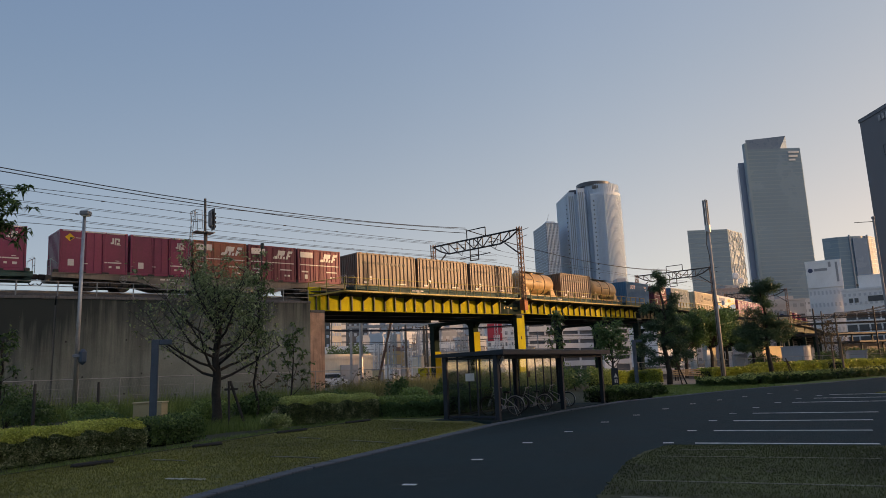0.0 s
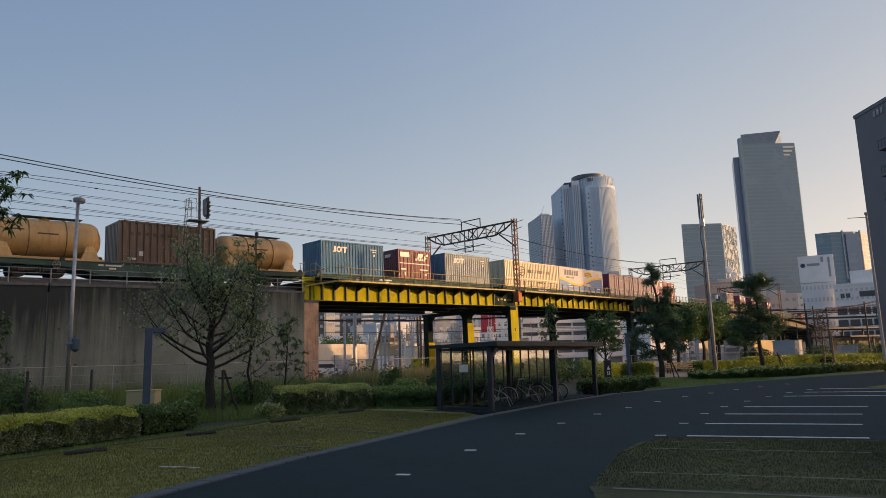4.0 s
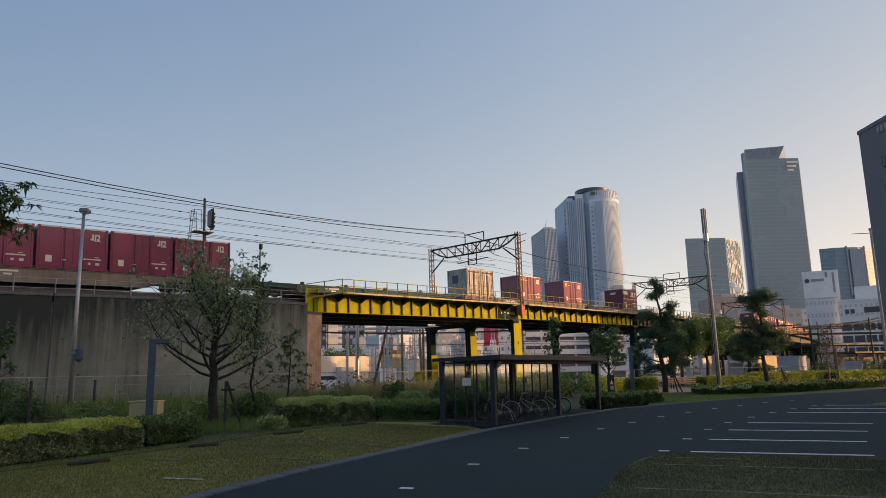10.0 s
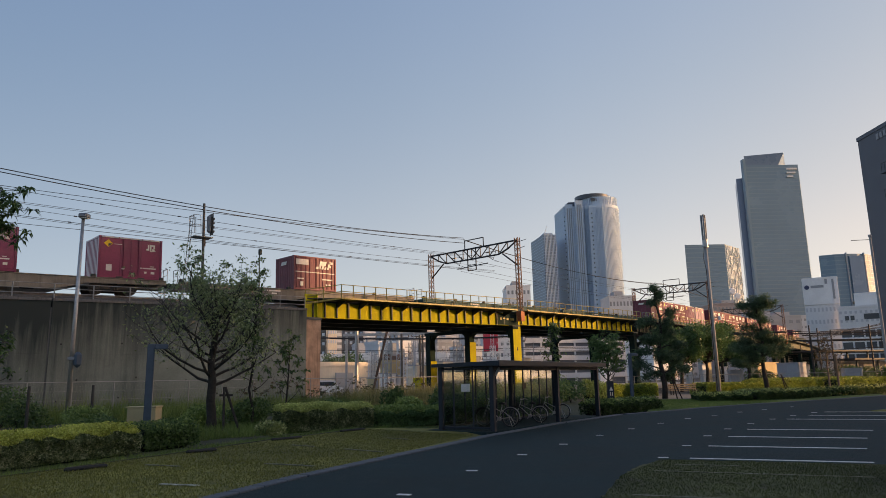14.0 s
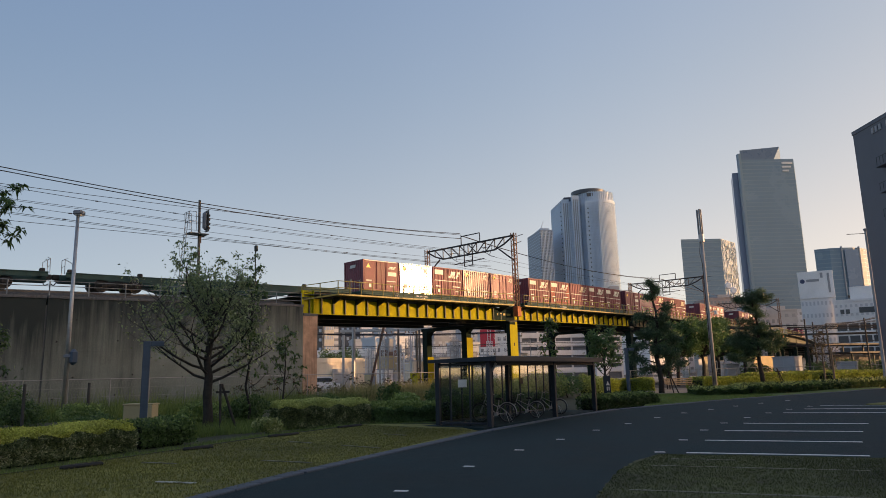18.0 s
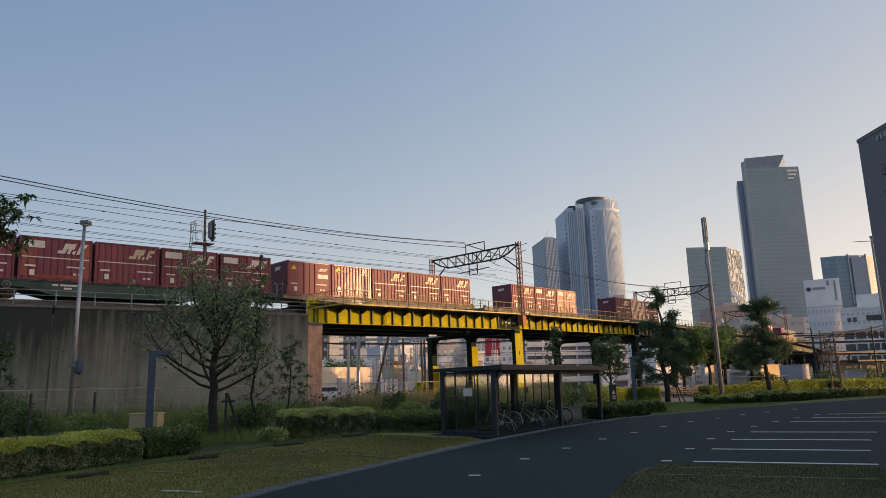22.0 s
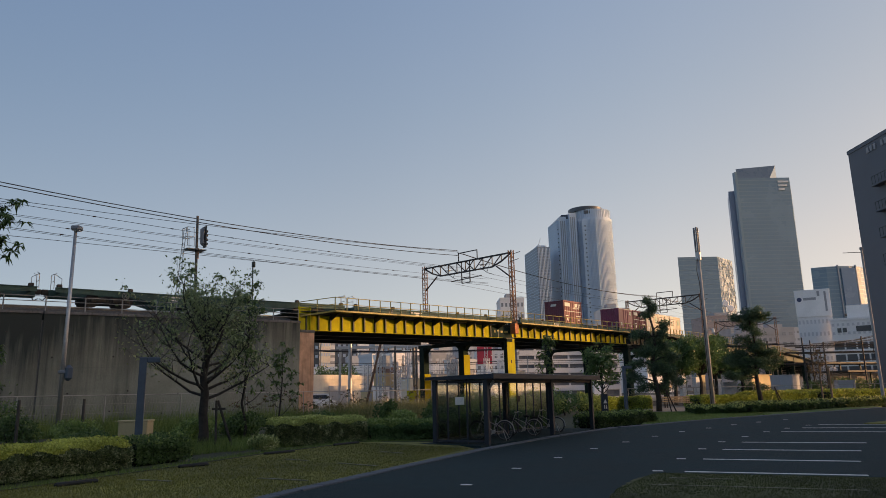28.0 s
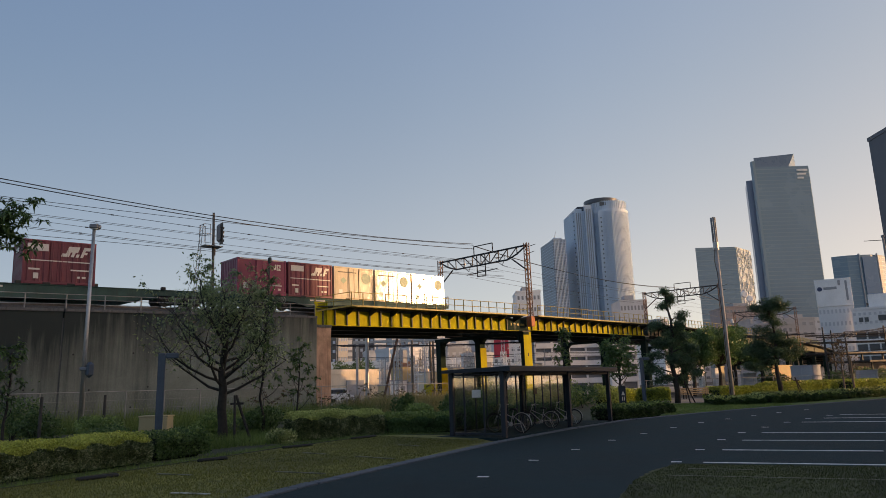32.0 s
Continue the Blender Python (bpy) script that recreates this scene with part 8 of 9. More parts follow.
def shrub(x, y, w, h, material, label, seed, count=1500, leaf=0.05, name="shrub", d=None):
    th = thing(name, label, "shrub", group="")
    rg = np.random.default_rng(seed)
    lumps = []
    for i in range(6):
        a = rg.uniform(0, 6.28)
        q = rg.uniform(0.1, 0.6)
        lumps.append(blob((x + w * q * math.cos(a), y + (d or w) * q * math.sin(a), h * rg.uniform(0.35, 0.62)), (w * 0.45, (d or w) * 0.45, h * 0.4), count // 6, rg))
    quick("foliage", leaf_mesh(np.concatenate(lumps), leaf, seed), material, th)
    s = Shape()
    for i in range(5):
        s.path([(x, y, -0.1), (x + rg.uniform(-0.3, 0.3) * w, y + rg.uniform(-0.3, 0.3) * w, h * 0.5)], [0.02, 0.008], 5)
    part("stem", s, "bark", th)
    return th


def limb(points_from, way, length, rg, bend=0.35, up=0.25, steps=5):
    p, d = Vector(points_from), Vector(way).normalized()
    out = [p.copy()]
    for i in range(steps):
        d = (d + Vector(rg.normal(size=3) * bend * 0.45) + Vector((0, 0, up * 0.3))).normalized()
        p = p + d * (length / steps)
        out.append(p.copy())
    return out


def broad_tree(name, label, x, y, trunk_h, trunk_r, limbs, seed, leaf_count, leaf, material, spread=2.2, top=5.5, twig=3, lean=(0, 0), bark="bark", low=0.35, droop=0.0, clump=3, tuft=None):
    """A tapered trunk, limbs that fork into twigs, and sparse leaves along them."""
    rg = np.random.default_rng(seed)
    th = thing(name, label, "tree")
    base = Vector((x, y, -0.1))
    tip = base + Vector((lean[0], lean[1], trunk_h))
    n = 7
    tp = [base.lerp(tip, i / n) + Vector((rg.normal() * 0.05, rg.normal() * 0.05, 0)) * (0 < i < n) for i in range(n + 1)]
    part("trunk", Shape().path(tp, [trunk_r * (1.25 if i == 0 else 1 - 0.5 * i / n) for i in range(n + 1)], 10), bark, th, smooth=True)
    centers, tips = [], []
    for k in range(limbs):
        at = low + (1 - low) * (k + 0.5) / limbs
        start = base.lerp(tip, at)
        a = k * 2.4 + rg.uniform(-0.4, 0.4)
        rise = 0.1 + 1.1 * at - droop
        L = spread * (1.15 - 0.55 * at) * rg.uniform(0.8, 1.15)
        way = Vector((math.cos(a), math.sin(a), rise))
        pts = limb(start, way, L, rg, up=0.5)
        r0 = trunk_r * (0.4 - 0.18 * at)
        part("limb", Shape().path(pts, [r0 * (1 - 0.8 * i / (len(pts) - 1)) for i in range(len(pts))], 6), bark, th)
        tw = Shape()
        for q in range(twig * 2):
            s0 = pts[2 + q % (len(pts) - 2)]
            b = rg.uniform(0, 6.28)
            tp2 = limb(s0, (math.cos(b), math.sin(b), 0.5), L * rg.uniform(0.25, 0.5), rg, up=0.6, steps=4)
            tw.path(tp2, [r0 * 0.25, r0 * 0.2, r0 * 0.15, r0 * 0.1, 0.004], 4)
            for s in tp2[1:]:
                centers.append(s)
            tips.append(tp2[-1])
            if q % 2 == 0:
                tips.append(tp2[2])
        tagged(part("twig", tw, bark, th), kind="stuff")
        centers += pts[3:]
    if tuft:
        leaves, length, width, fall, share = tuft
        heads = np.array([tuple(p) for p in tips])
        height = (heads[:, 2] - heads[:, 2].min()) / np.ptp(heads[:, 2])
        heads = heads[rg.uniform(size=len(heads)) < share * (0.55 + 0.45 * height)]
        quick("foliage", rosettes(heads, leaves, length, width, fall, seed + 5), material, th)
    c = np.array([tuple(p) for p in centers])
    weight = rg.uniform(size=len(c)) ** clump
    idx = rg.choice(len(c), leaf_count, p=weight / weight.sum())
    pos = c[idx] + rg.normal(size=(leaf_count, 3)) * 0.16 * np.array([1, 1, 0.8])
    quick("crown", leaf_mesh(pos, leaf, seed + 3, long=2.0), material, th)
    return th


def pine(name, label, x, y, h, r, seed, tufts, material="leaf_pine", lean=0.0, slim=1.0, full=0.58):
    """A garden pine: layered cloud-like pads of needles on bent limbs."""
    rg = np.random.default_rng(seed)
    th = thing(name, label, "tree")
    n = 8
    tp = [Vector((x + lean * i / n + 0.12 * math.sin(i * 1.3 + seed), y + 0.1 * math.cos(i * 1.7), -0.1 + h * 0.94 * i / n)) for i in range(n + 1)]
    part("trunk", Shape().path(tp, [0.17 * (1.2 - i / n * 0.95) for i in range(n + 1)], 9), "bark", th, smooth=True)
    pos = []
    for k, (at, side, depth_off, w, t) in enumerate(tufts):
        side *= slim
        i = min(n - 1, int(at * n))
        s = tp[i].lerp(tp[i + 1], at * n - i)
        e = Vector((s.x + side, s.y + depth_off, s.z + 0.25))
        part("limb", Shape().path([s, s.lerp(e, 0.5) + Vector((0, 0, 0.12)), e], [0.055, 0.04, 0.015], 6), "bark", th)
        for q in range(5):
            c = (e.x + rg.uniform(-0.6, 0.6) * w, e.y + rg.uniform(-0.5, 0.5) * w, e.z + rg.uniform(-0.3, 0.35) * t)
            for tuft in blob(c, (w * full, w * full, t * 0.8 * full), int(44 * full * w) + 4, rg, 0.1):
                pos.append(tuft + rg.normal(size=(13, 3)) * np.array([0.13, 0.13, 0.1]))
    quick("crown", leaf_mesh(np.concatenate(pos), 0.036, seed, long=6.0), material, th)
    return th


hedge([(-9.9, 12.1), (-8.55, 14.9), (-7.5, 17.3)], 1.5, 0.63, "leaf_hedge", "clipped hedge with golden tips beside the turf", 3, 76000, 0.027, top_share=0.36)
hedge([(-7.45, 17.7), (-6.75, 19.2)], 1.2, 0.62, "leaf_dark", "low dark green hedge", 4, 5000, 0.045, top="leaf_mid", top_share=0.1)
hedge([(-5.3, 23.2), (-2.5, 24.6)], 1.5, 0.82, "leaf_hedge", "clipped green hedge with yellow-green top", 5, 40000, 0.033, top="leaf_lime", top_share=0.42)
hedge([(-2.3, 25.0), (0.0, 25.9)], 1.4, 0.62, "leaf_tree", "dark green hedge beside the cycle shelter", 6, 11000, 0.05, top="leaf_mid", top_share=0.5)
hedge([(6.9, 29.9), (10.5, 33.6)], 1.3, 0.56, "leaf_shaded", "dark clipped hedge beside the lane", 7, 11000, 0.05, top="leaf_mid", top_share=0.2)
hedge([(0.5, 26.3), (3.0, 30.2), (4.8, 30.9)], 1.2, 0.7, "leaf_dark", "dark green hedge behind the cycle shelter", 13, 9000, 0.055, top="leaf_dark", top_share=0.15)
# darker side leaves and paler tops paint the fall of light here
hedge([(15.2, 41.1), (17.9, 40.5)], 4.2, 0.46, "leaf_shaded", "low broad flat-clipped hedge along the lane", 8, 17000, 0.06, top="leaf_lime", top_share=0.2)
hedge([(18.6, 41.2), (22.3, 42.9)], 1.9, 0.62, "leaf_shaded", "dark clipped hedge with pale green top along the lane", 9, 11000, 0.06, top="leaf_lime", top_share=0.2)
hedge([(22.9, 43.7), (25.4, 45.6)], 1.7, 0.55, "leaf_shaded", "dark clipped hedge beside the lane", 14, 7000, 0.06, top="leaf_mid", top_share=0.25)
hedge([(25.8, 45.9), (32.0, 50.4), (50, 58.5)], 1.9, 0.6, "leaf_shaded", "long clipped hedge with pale green top along the lane", 15, 17000, 0.07, top="leaf_lime", top_share=0.14)
hedge([(12.2, 52.0), (14.2, 53.7), (16.4, 53.2)], 2.4, 0.95, "leaf_patch", "sunlit golden hedge behind the path", 10, 12000, 0.07, top="leaf_patch")
hedge([(21.9, 57.6), (24.6, 58.4)], 2.4, 0.85, "leaf_patch", "rounded golden hedge beside the timber bench", 11, 9000, 0.08, top="leaf_patch")
hedge([(25.4, 61.6), (28.9, 62.6)], 2.0, 0.78, "leaf_patch", "low golden hedge before the station fence", 16, 7000, 0.08, top="leaf_patch")
hedge([(28.9, 63.4), (36.4, 66.4)], 2.2, 1.0, "leaf_patch", "sunlit golden hedge before the station fence", 17, 13000, 0.085, top="leaf_patch")
hedge([(38.3, 67.3), (43.2, 69.6), (58, 74)], 2.2, 1.0, "leaf_patch", "long golden hedge before the station fence", 18, 17000, 0.085, top="leaf_patch")
hedge([(31.5, 68.6), (46, 75)], 2.0, 1.05, "leaf_mid", "tall green hedge before the fence", 12, 12000, 0.09, top="leaf_patch")
bench = thing("timber_bench", "weathered slatted timber bench beside the hedge", "bench", pose(19.4, 56.2, -0.02, 0, 0, 8))
for k in range(3):
    part("back_slat", Shape().box(-1.2, 1.2, 0.2, 0.24, 0.5 + 0.16 * k, 0.6 + 0.16 * k, 0.008), "pale_timber", bench)
    part("seat_slat", Shape().box(-1.2, 1.2, -0.25 + 0.15 * k, -0.13 + 0.15 * k, 0.4, 0.44, 0.008), "pale_timber", bench)
for x in (-0.95, 0.95):
    for y, top in ((-0.18, 0.4), (0.26, 0.95)):
        part("leg", Shape().box(x - 0.04, x + 0.04, y - 0.02, y + 0.04, 0, top, 0.008), "bark", bench)
shrub(-5.25, 21.25, 0.6, 0.55, "leaf_variegated", "small variegated bush at the bed's edge", 21, 1500, 0.05)
shrub(-7.0, 25.5, 1.5, 1.1, "leaf_dark", "wild green shrub below the tree", 22, 3000, 0.06)
shrub(-8.6, 25.2, 1.3, 1.0, "leaf_mid", "wild green shrub below the wall", 23, 2600, 0.06)
shrub(-12.7, 25.0, 1.2, 0.95, "leaf_mid", "bright green wild shrub", 24, 2600, 0.06)
shrub(-15.2, 25.2, 1.5, 1.1, "leaf_dark", "dark wild shrub below the wall", 25, 2400, 0.06)
shrub(-4.3, 29.5, 1.2, 1.0, "leaf_dark", "wild shrub by the fence", 26, 2400, 0.06)
shrub(-2.4, 33.5, 0.7, 1.5, "leaf_dark", "wild shrub by the fence", 27, 2400, 0.07)
shrub(-10.5, 21.5, 1.0, 0.8, "leaf_dark", "dark low shrub behind the hedge", 28, 1600, 0.05)
shrub(1.8, 34.5, 1.4, 1.5, "leaf_mid", "wild shrub behind the shelter", 29, 2400, 0.07)
shrub(-17.5, 27.5, 1.6, 1.7, "leaf_dark", "dark wild shrub below the wall", 30, 2400, 0.06)
for k, (x, y, w, h) in enumerate(((55, 100, 2.6, 2.4), (60, 100, 3.0, 2.8), (65.5, 102, 3.0, 2.5), (71, 104, 3.2, 2.9), (40, 88, 2.4, 2.2), (77, 108, 3.2, 3.0))):
    shrub(x, y, w, h, "leaf_dark", "dark bush behind the station fence", 200 + k, 2600, 0.13, name="bush")
broad_tree("park_tree", "dark-trunked park tree with spreading limbs and tufts of leaves", -7.74, 23.29, 4.2, 0.17, 26, 41, 5200, 0.05, "leaf_feather", spread=3.1, low=0.38, droop=0.34, clump=2, twig=5, tuft=(9, 0.185, 0.062, 0.55, 0.85))
broad_tree("sapling", "thin sapling with tufts of dark leaves", -6.85, 24.9, 5.2, 0.05, 14, 42, 300, 0.06, "leaf_dark", spread=1.1, low=0.25, twig=2, tuft=(10, 0.25, 0.08, 0.6, 0.85))
broad_tree("sapling", "leggy young tree with tufts of dark leaves", -14.6, 22.6, 3.2, 0.05, 9, 43, 120, 0.06, "leaf_dark", spread=0.75, low=0.3, twig=2, tuft=(10, 0.24, 0.08, 0.4, 0.9))
broad_tree("sapling", "leggy young tree with dark clustered leaves", 5.4, 34.0, 3.9, 0.05, 9, 46, 60, 0.08, "leaf_dark", spread=0.9, low=0.5, clump=5, twig=2, tuft=(9, 0.3, 0.09, 0.5, 0.8))
broad_tree("sapling", "thin young tree with bunched dark leaves", -5.9, 26.4, 2.9, 0.04, 9, 47, 120, 0.06, "leaf_dark", spread=1.2, low=0.3, twig=2, tuft=(12, 0.24, 0.085, 0.5, 0.8))
broad_tree("small_tree", "small green tree beside the path", 10.3, 43.3, 2.9, 0.1, 16, 44, 2600, 0.085, "leaf_tree", spread=2.3, low=0.45, clump=2, tuft=(8, 0.26, 0.08, 0.5, 0.7))
broad_tree("bare_tree", "small twiggy bare-limbed tree tied to a stake", 37.0, 66.5, 3.9, 0.1, 18, 45, 420, 0.1, "brown_leaf", spread=2.3, low=0.3, bark="pale_bark")
stake = thing("tree_stake", "brown wooden tree stake", "stake", pose(37.6, 66, -0.1))
part("stake", Shape().tube((0, 0, 0), (0, 0, 3.4), 0.11, 0.09, 8), "pale_bark", stake)
for x, y, s in ((-7.0, 23.0, 1), (15.9, 47.3, 1), (28.1, 57, 1)):
    th = thing("tree_support", "leaning dark wooden tree support", "stake", group="tree supports")
    part("prop", Shape().tube((x + 0.35, y, -0.1), (x - 0.25, y + 0.1, 1.5), 0.045, n=7), "bark", th)
    part("prop", Shape().tube((x - 0.12, y - 0.35, -0.1), (x - 0.28, y + 0.05, 1.5), 0.04, n=7), "bark", th)
    part("tie", Shape().box(x - 0.42, x + 0.02, y + 0.03, y + 0.09, 1.2, 1.27), "bark", th)
pine("garden_pine", "dark garden pine with layered cloud-like pads", 15.12, 47.74, 8.1, 0.17, 51,
     [(0.97, 0.0, 0, 0.45, 0.7), (0.9, 0.25, 0.1, 0.5, 0.5), (0.84, -0.3, 0, 0.4, 0.5), (0.75, 0.75, 0.1, 0.6, 0.6), (0.68, -1.0, 0, 0.65, 0.7), (0.66, 0.35, -0.3, 0.5, 0.6), (0.57, 0.75, 0, 0.7, 0.7), (0.52, -0.5, 0.3, 0.8, 0.8), (0.46, 1.1, 0, 0.8, 0.8), (0.42, -1.0, 0, 0.9, 0.8), (0.36, 0.3, -0.5, 1.0, 0.8), (0.32, 1.3, 0.2, 0.9, 0.8), (0.28, -1.3, 0.2, 0.9, 0.8), (0.24, 0.9, -0.3, 1.0, 0.8), (0.2, -0.7, -0.2, 0.9, 0.7), (0.48, 0.0, 0.0, 0.9, 0.9), (0.6, 0.0, 0.1, 0.7, 0.8), (0.18, 0.4, 0.4, 0.8, 0.6)], slim=1.0, full=0.42)
pine("garden_pine", "dark garden pine with layered cloud-like pads", 26.6, 57.2, 8.2, 0.18, 52,
     [(0.98, 0.2, 0, 1.0, 0.7), (0.93, -0.9, 0, 0.9, 0.6), (0.93, 0.9, 0, 0.8, 0.6), (0.9, -0.3, 0.3, 1.1, 0.7), (0.84, 0.1, 0.2, 0.9, 0.7), (0.76, 0.3, 0, 0.7, 0.7), (0.66, -0.9, 0, 0.9, 0.8), (0.62, 0.5, -0.3, 0.8, 0.8), (0.54, -1.3, 0, 1.0, 0.9), (0.5, 1.0, 0, 1.1, 0.9), (0.44, 0.0, -0.5, 1.1, 1.0), (0.4, -1.2, 0, 1.0, 0.9), (0.4, 1.3, 0.2, 1.0, 0.8), (0.33, -0.9, 0.2, 1.0, 0.7), (0.46, -1.7, 0.2, 1.0, 0.9), (0.47, 1.5, -0.2, 0.9, 0.8), (0.55, 0.5, 0.1, 1.0, 0.9), (0.3, -1.9, 0, 1.0, 0.6), (0.6, -0.3, 0.1, 0.9, 0.8)], slim=1.0, full=0.47)
for k, (x, y, w, h, m) in enumerate(((-1.3, 27.6, 1.0, 1.05, "leaf_mid"), (0.2, 28.6, 1.1, 1.2, "leaf_dark"), (2.2, 42.0, 1.6, 1.8, "leaf_mid"), (4.6, 43.0, 1.6, 1.5, "leaf_lime"), (6.6, 44.5, 1.7, 1.9, "leaf_mid"), (8.4, 46.0, 1.5, 1.6, "leaf_tree"), (0.4, 40.5, 1.4, 1.5, "leaf_tree"), (11.0, 50.5, 1.6, 1.5, "leaf_mid"))):
    shrub(x, y, w, h, m, "wild green shrub beside the bridge", 240 + k, 2600, 0.07)
for k, (x, y, w, h) in enumerate(((-27, 131, 4.5, 8.0), (-21.5, 133, 4.0, 7.2), (-17, 130, 3.6, 7.8), (-30, 134, 4, 7))):
    shrub(x, y, w, h, "leaf_dark", "dark trees behind the workshop", 220 + k, 3000, 0.2, name="far_tree")
for i, (x, y, h, w) in enumerate(((24.2, 70.5, 6.3, 2.5), (27.4, 72, 6.9, 2.7), (31.0, 77, 7.0, 2.9), (37, 84, 5.6, 2.4))):
    rg = np.random.default_rng(60 + i)
    th = thing("roadside_tree", "dense green tree before the viaduct", "tree", group="trees before the viaduct")
    part("trunk", Shape().path([(x, y, -0.1), (x + 0.15, y, h * 0.3), (x, y + 0.1, h * 0.6)], [0.2, 0.15, 0.08], 8), "bark", th)
    lumps, tw = [], Shape()
    for k in range(34):
        a, q = rg.uniform(0, 6.28), rg.uniform(0.2, 1.15)
        c = (x + w * q * 0.75 * math.cos(a), y + w * q * 0.75 * math.sin(a), h * rg.uniform(0.5, 0.95))
        tw.path([(x, y, h * 0.4), (c[0] * 0.6 + x * 0.4, c[1] * 0.6 + y * 0.4, c[2] * 0.9), c], [0.07, 0.05, 0.02], 5)
        lumps.append(blob(c, (w * 0.28, w * 0.28, h * 0.09), 420, rg, 0.1) + rg.normal(size=(420, 3)) * 0.12)
    part("limb", tw, "bark", th)
    quick("crown", leaf_mesh(np.concatenate(lumps), 0.115, 70 + i), "leaf_tree", th)
# a vine that has grown along the fence
rg = np.random.default_rng(77)
th = thing("climbing_vine", "brownish climbing vine along the chain-link fence", "vine")
vine = [track(at, -4.22) for at, _ in VINE]
vine = [Vector((p.x, p.y, up)) for p, (_, up) in zip(vine, VINE)]
part("stem", Shape().path(vine, [0.012] * len(vine), 5), "bark", th)
for k in range(2, len(vine), 6):
    part("shoot", Shape().path([(vine[k].x, vine[k].y, -0.1), (vine[k].x + 0.1, vine[k].y, vine[k].z * 0.5), vine[k]], [0.014, 0.011, 0.008], 5), "bark", th)
heads = [np.array(p) + rg.normal(size=3) * np.array([0.12, 0.12, 0.16]) for p in vine for _ in range(4)]
quick("foliage", rosettes(heads, 6, 0.15, 0.075, 0.5, 78), "brown_leaf", th)
quick("green_foliage", rosettes(heads[::3], 6, 0.15, 0.075, 0.5, 79), "leaf_dark", th)
# a leafy branch that hangs in from a tree beside the path
rg = np.random.default_rng(81)
th = thing("overhanging_tree", "leafy tree whose branches hang into view", "tree")
part("trunk", Shape().path([(-9.6, 12.4, -0.1), (-9.55, 12.45, 2.4), (-9.4, 12.5, 5.2)], [0.16, 0.13, 0.06], 9), "bark", th, smooth=True)
heads = []
for k in range(14):
    a = -0.5 + 0.09 * k
    pts = limb((-9.5, 12.45, 4.6 + 0.04 * k), (math.cos(a), 0.4 * math.sin(a * 2), 0.12 - 0.06 * (k % 4)), 1.2 + 0.5 * abs(math.sin(k * 1.9)), rg, up=-0.1)
    part("limb", Shape().path(pts, [0.026, 0.02, 0.015, 0.01, 0.007, 0.004], 5), "bark", th)
    heads += [tuple(p) for p in pts[1:]]
for k in range(170):
    q = rg.uniform() ** 1.4
    heads.append((-9.6 + 1.45 * q, 12.4 + rg.uniform(-0.5, 0.5), 4.93 - 0.12 * q + rg.uniform(-0.36, 0.34) * (1.15 - 0.5 * q)))
quick("foliage", rosettes(heads, 15, 0.19, 0.044, 0.5, 82), "leaf_dark", th)
# more crown, out of view to the left, added to shade the turf
lumps = []
for k in range(22):
    a, q = rg.uniform(0, 6.28), rg.uniform(0.2, 1.0)
    c = (-12.4 + 2.0 * q * math.cos(a), 10.6 + 2.0 * q * math.sin(a), rg.uniform(4.2, 7.4))
    part("limb", Shape().path([(-9.55, 12.45, 3.6), ((c[0] - 9.55) / 2, (c[1] + 12.45) / 2, c[2] - 0.5), c], [0.06, 0.04, 0.012], 5), "bark", th)
    lumps.append(blob(c, (0.95, 0.95, 0.6), 520, rg, 0.1))
quick("crown", leaf_mesh(np.concatenate(lumps), 0.09, 83), "leaf_dark", th)


def grass(name, label, inside, count, h, seed, material="grass", lean=0.35, width=0.012):
    """Blades of grass, each a narrow triangle."""
    rg = np.random.default_rng(seed)
    p = inside(rg, count)
    n = len(p)
    a = rg.uniform(0, 2 * math.pi, n)
    hh = h * rg.uniform(0.4, 1.3, n)
    side = np.stack([np.cos(a), np.sin(a), np.zeros(n)], 1) * width
    tip = p + np.stack([rg.normal(size=n) * lean * hh, rg.normal(size=n) * lean * hh, hh], 1)
    s = Shape()
    s.v = [tuple(q) for q in np.stack([p - side, p + side, tip], 1).reshape(-1, 3).tolist()]
    s.f = [(3 * i, 3 * i + 1, 3 * i + 2) for i in range(n)]
    ob = quick(name, s, material, None)
    return tagged(ob, label, "grass", kind="stuff")


def quad_area(corners, z):
    (a, b, c, d) = [np.array(q, float) for q in corners]

    def inside(rg, n):
        u, v = rg.uniform(size=(n, 1)), rg.uniform(size=(n, 1))
        q = (a * (1 - u) + b * u) * (1 - v) + (d * (1 - u) + c * u) * v
        return np.concatenate([q, np.full((n, 1), z)], 1)
    return inside


w0, w1 = track(-14, -1.9), track(15, -1.9)
w2, w3 = track(17, -7.5), track(-12, -8.5)
grass("wild_grass", "tall wild grass along the foot of the wall", quad_area([(w0.x, w0.y), (w1.x, w1.y), (w2.x, w2.y), (w3.x, w3.y)], -0.1), 26000, 0.75, 91, width=0.014)
weed_a, weed_b, weed_c, weed_d = track(-14, -2.0), track(15, -2.0), track(15, -3.8), track(-14, -3.8)
grass("tall_weed", "tall thin weeds against the wall", quad_area([(weed_a.x, weed_a.y), (weed_b.x, weed_b.y), (weed_c.x, weed_c.y), (weed_d.x, weed_d.y)], -0.1), 2600, 1.3, 99, lean=0.25, width=0.016)
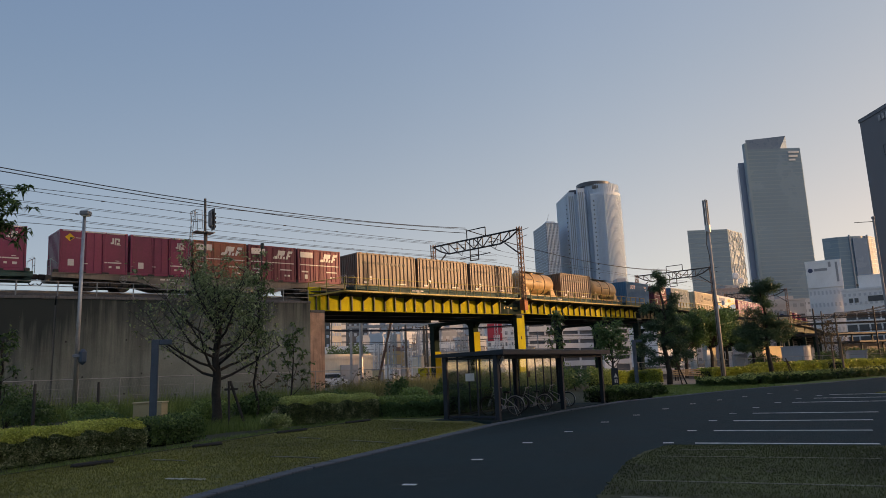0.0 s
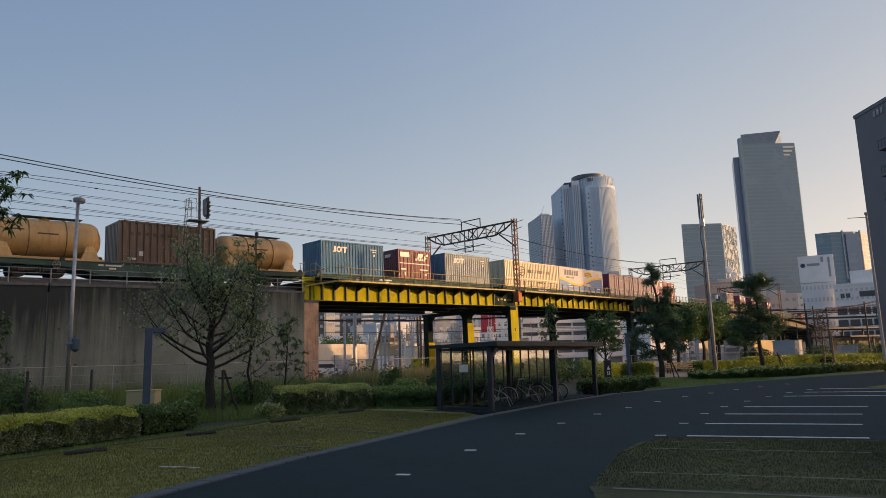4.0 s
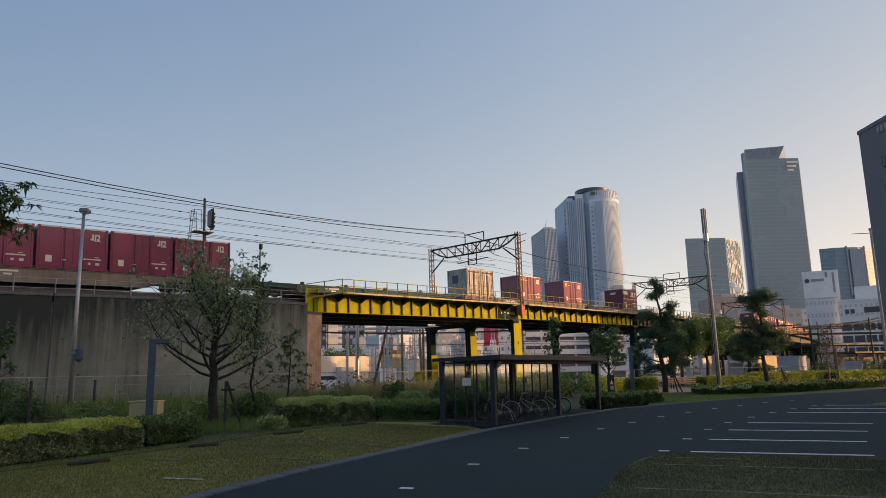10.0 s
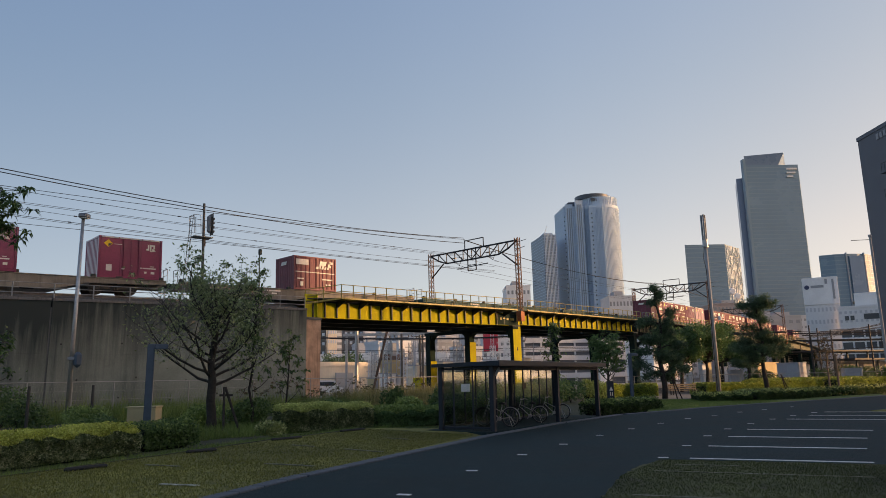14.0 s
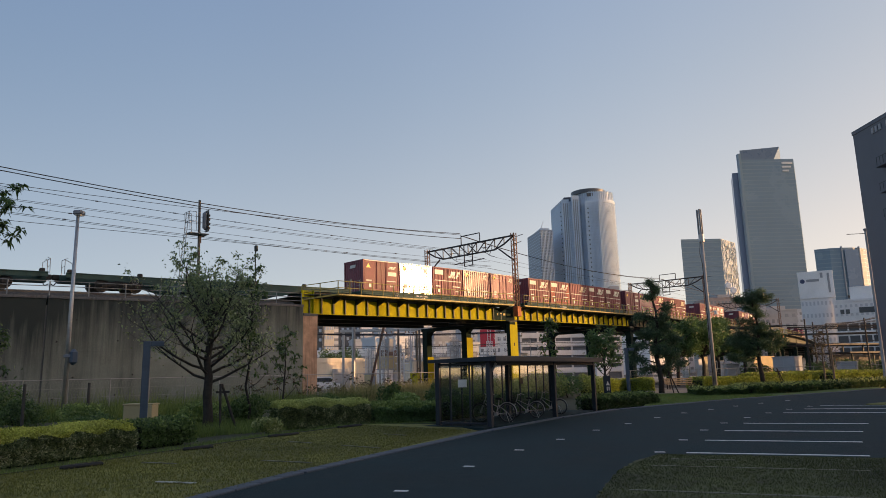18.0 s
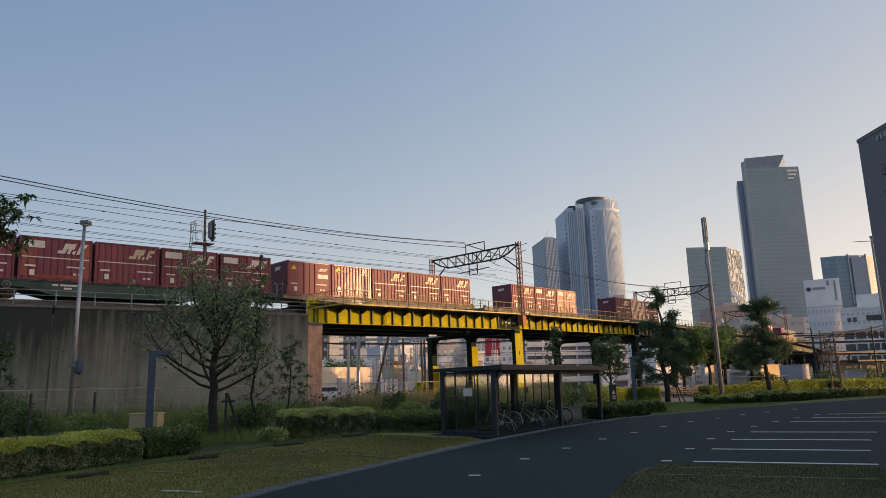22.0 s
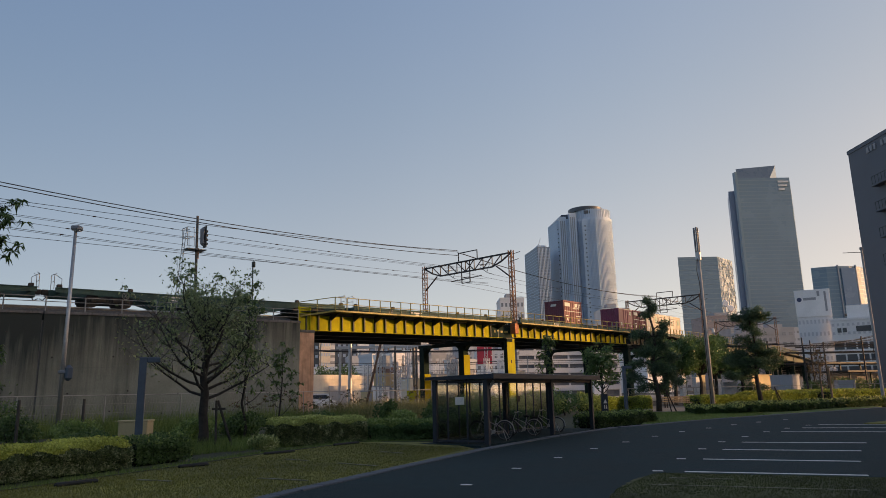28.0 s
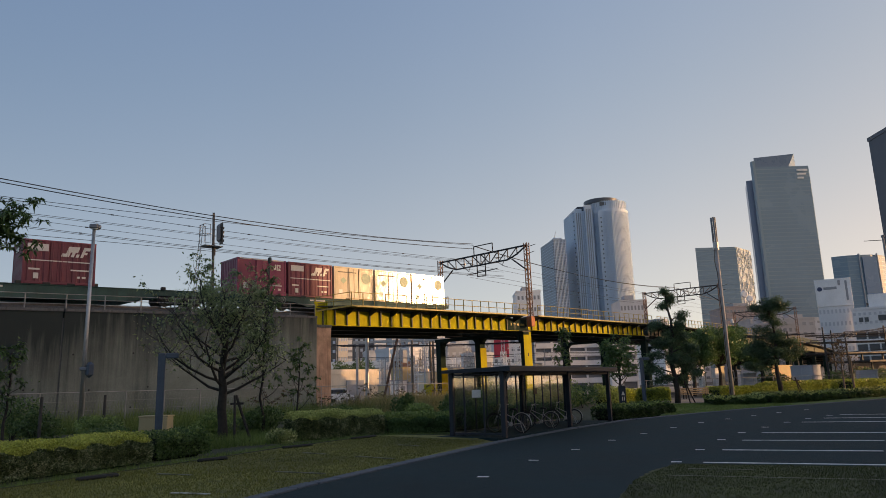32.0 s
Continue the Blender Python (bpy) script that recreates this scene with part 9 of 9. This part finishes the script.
w0, w1, w2, w3 = track(15, -2.5), track(38, -2.5), track(36, -7.5), track(16, -8)
grass("wild_grass", "dry wild grass beneath the bridge", quad_area([(w0.x, w0.y), (w1.x, w1.y), (w2.x, w2.y), (w3.x, w3.y)], -0.1), 22000, 1.15, 92, material="dry_grass", width=0.018)
grass("bed_grass", "green grass in the planting bed", quad_area([(-12, 16), (-4.4, 23.8), (-4.5, 27), (-13, 24)], -0.1), 15000, 0.4, 93, width=0.011)
grass("bed_grass", "green grass behind the hedge", quad_area([(-4.5, 25.5), (5, 30.5), (4, 37), (-5, 33)], -0.1), 10000, 0.5, 94, width=0.014)
for k, (corners, n) in enumerate((([(-9.2, 10.3), (-4.4, 7.5), (-1.4, 14.75), (-7.1, 14.9)], 30000), ([(-7.1, 14.9), (-1.4, 14.75), (0.9, 20.2), (-2.7, 23.7)], 26000), ([(-8.0, 5.5), (-4.8, 7.0), (-4.4, 7.5), (-9.2, 10.3)], 12000))):
    grass("turf_blades", "short worn turf blades", quad_area(corners, 0.03), n, 0.035, 950 + k, material="turf", width=0.007)
for k, ((ax, ay), (bx, by)) in enumerate(zip(bed, bed[1:])):
    d = math.hypot(bx - ax, by - ay)
    ox, oy = -(by - ay) / d * 0.5, (bx - ax) / d * 0.5
    grass("edge_grass", "ragged green grass along the bed edging", quad_area([(ax, ay), (bx, by), (bx + ox, by + oy), (ax + ox, ay + oy)], -0.03), int(420 * d), 0.13, 970 + k, width=0.009)
grass("turf_blades", "short worn turf blades", quad_area([(1.8, 8.7), (2.8, 11.4), (12, 7.6), (12, 5)], 0.035), 42000, 0.022, 96, material="thin_turf", width=0.005)
grass("turf_blades", "short worn turf blades", quad_area([(2.8, 11.4), (4.1, 13.5), (12, 10.3), (12, 7.6)], 0.035), 34000, 0.022, 98, material="thin_turf", width=0.006)
grass("fresh_blades", "fresh green grass blades", quad_area([(9.3, 31.3), (18.9, 39.0), (18.0, 45), (14, 45.2)], 0.05), 12000, 0.07, 97, material="grass", width=0.012)


motions()
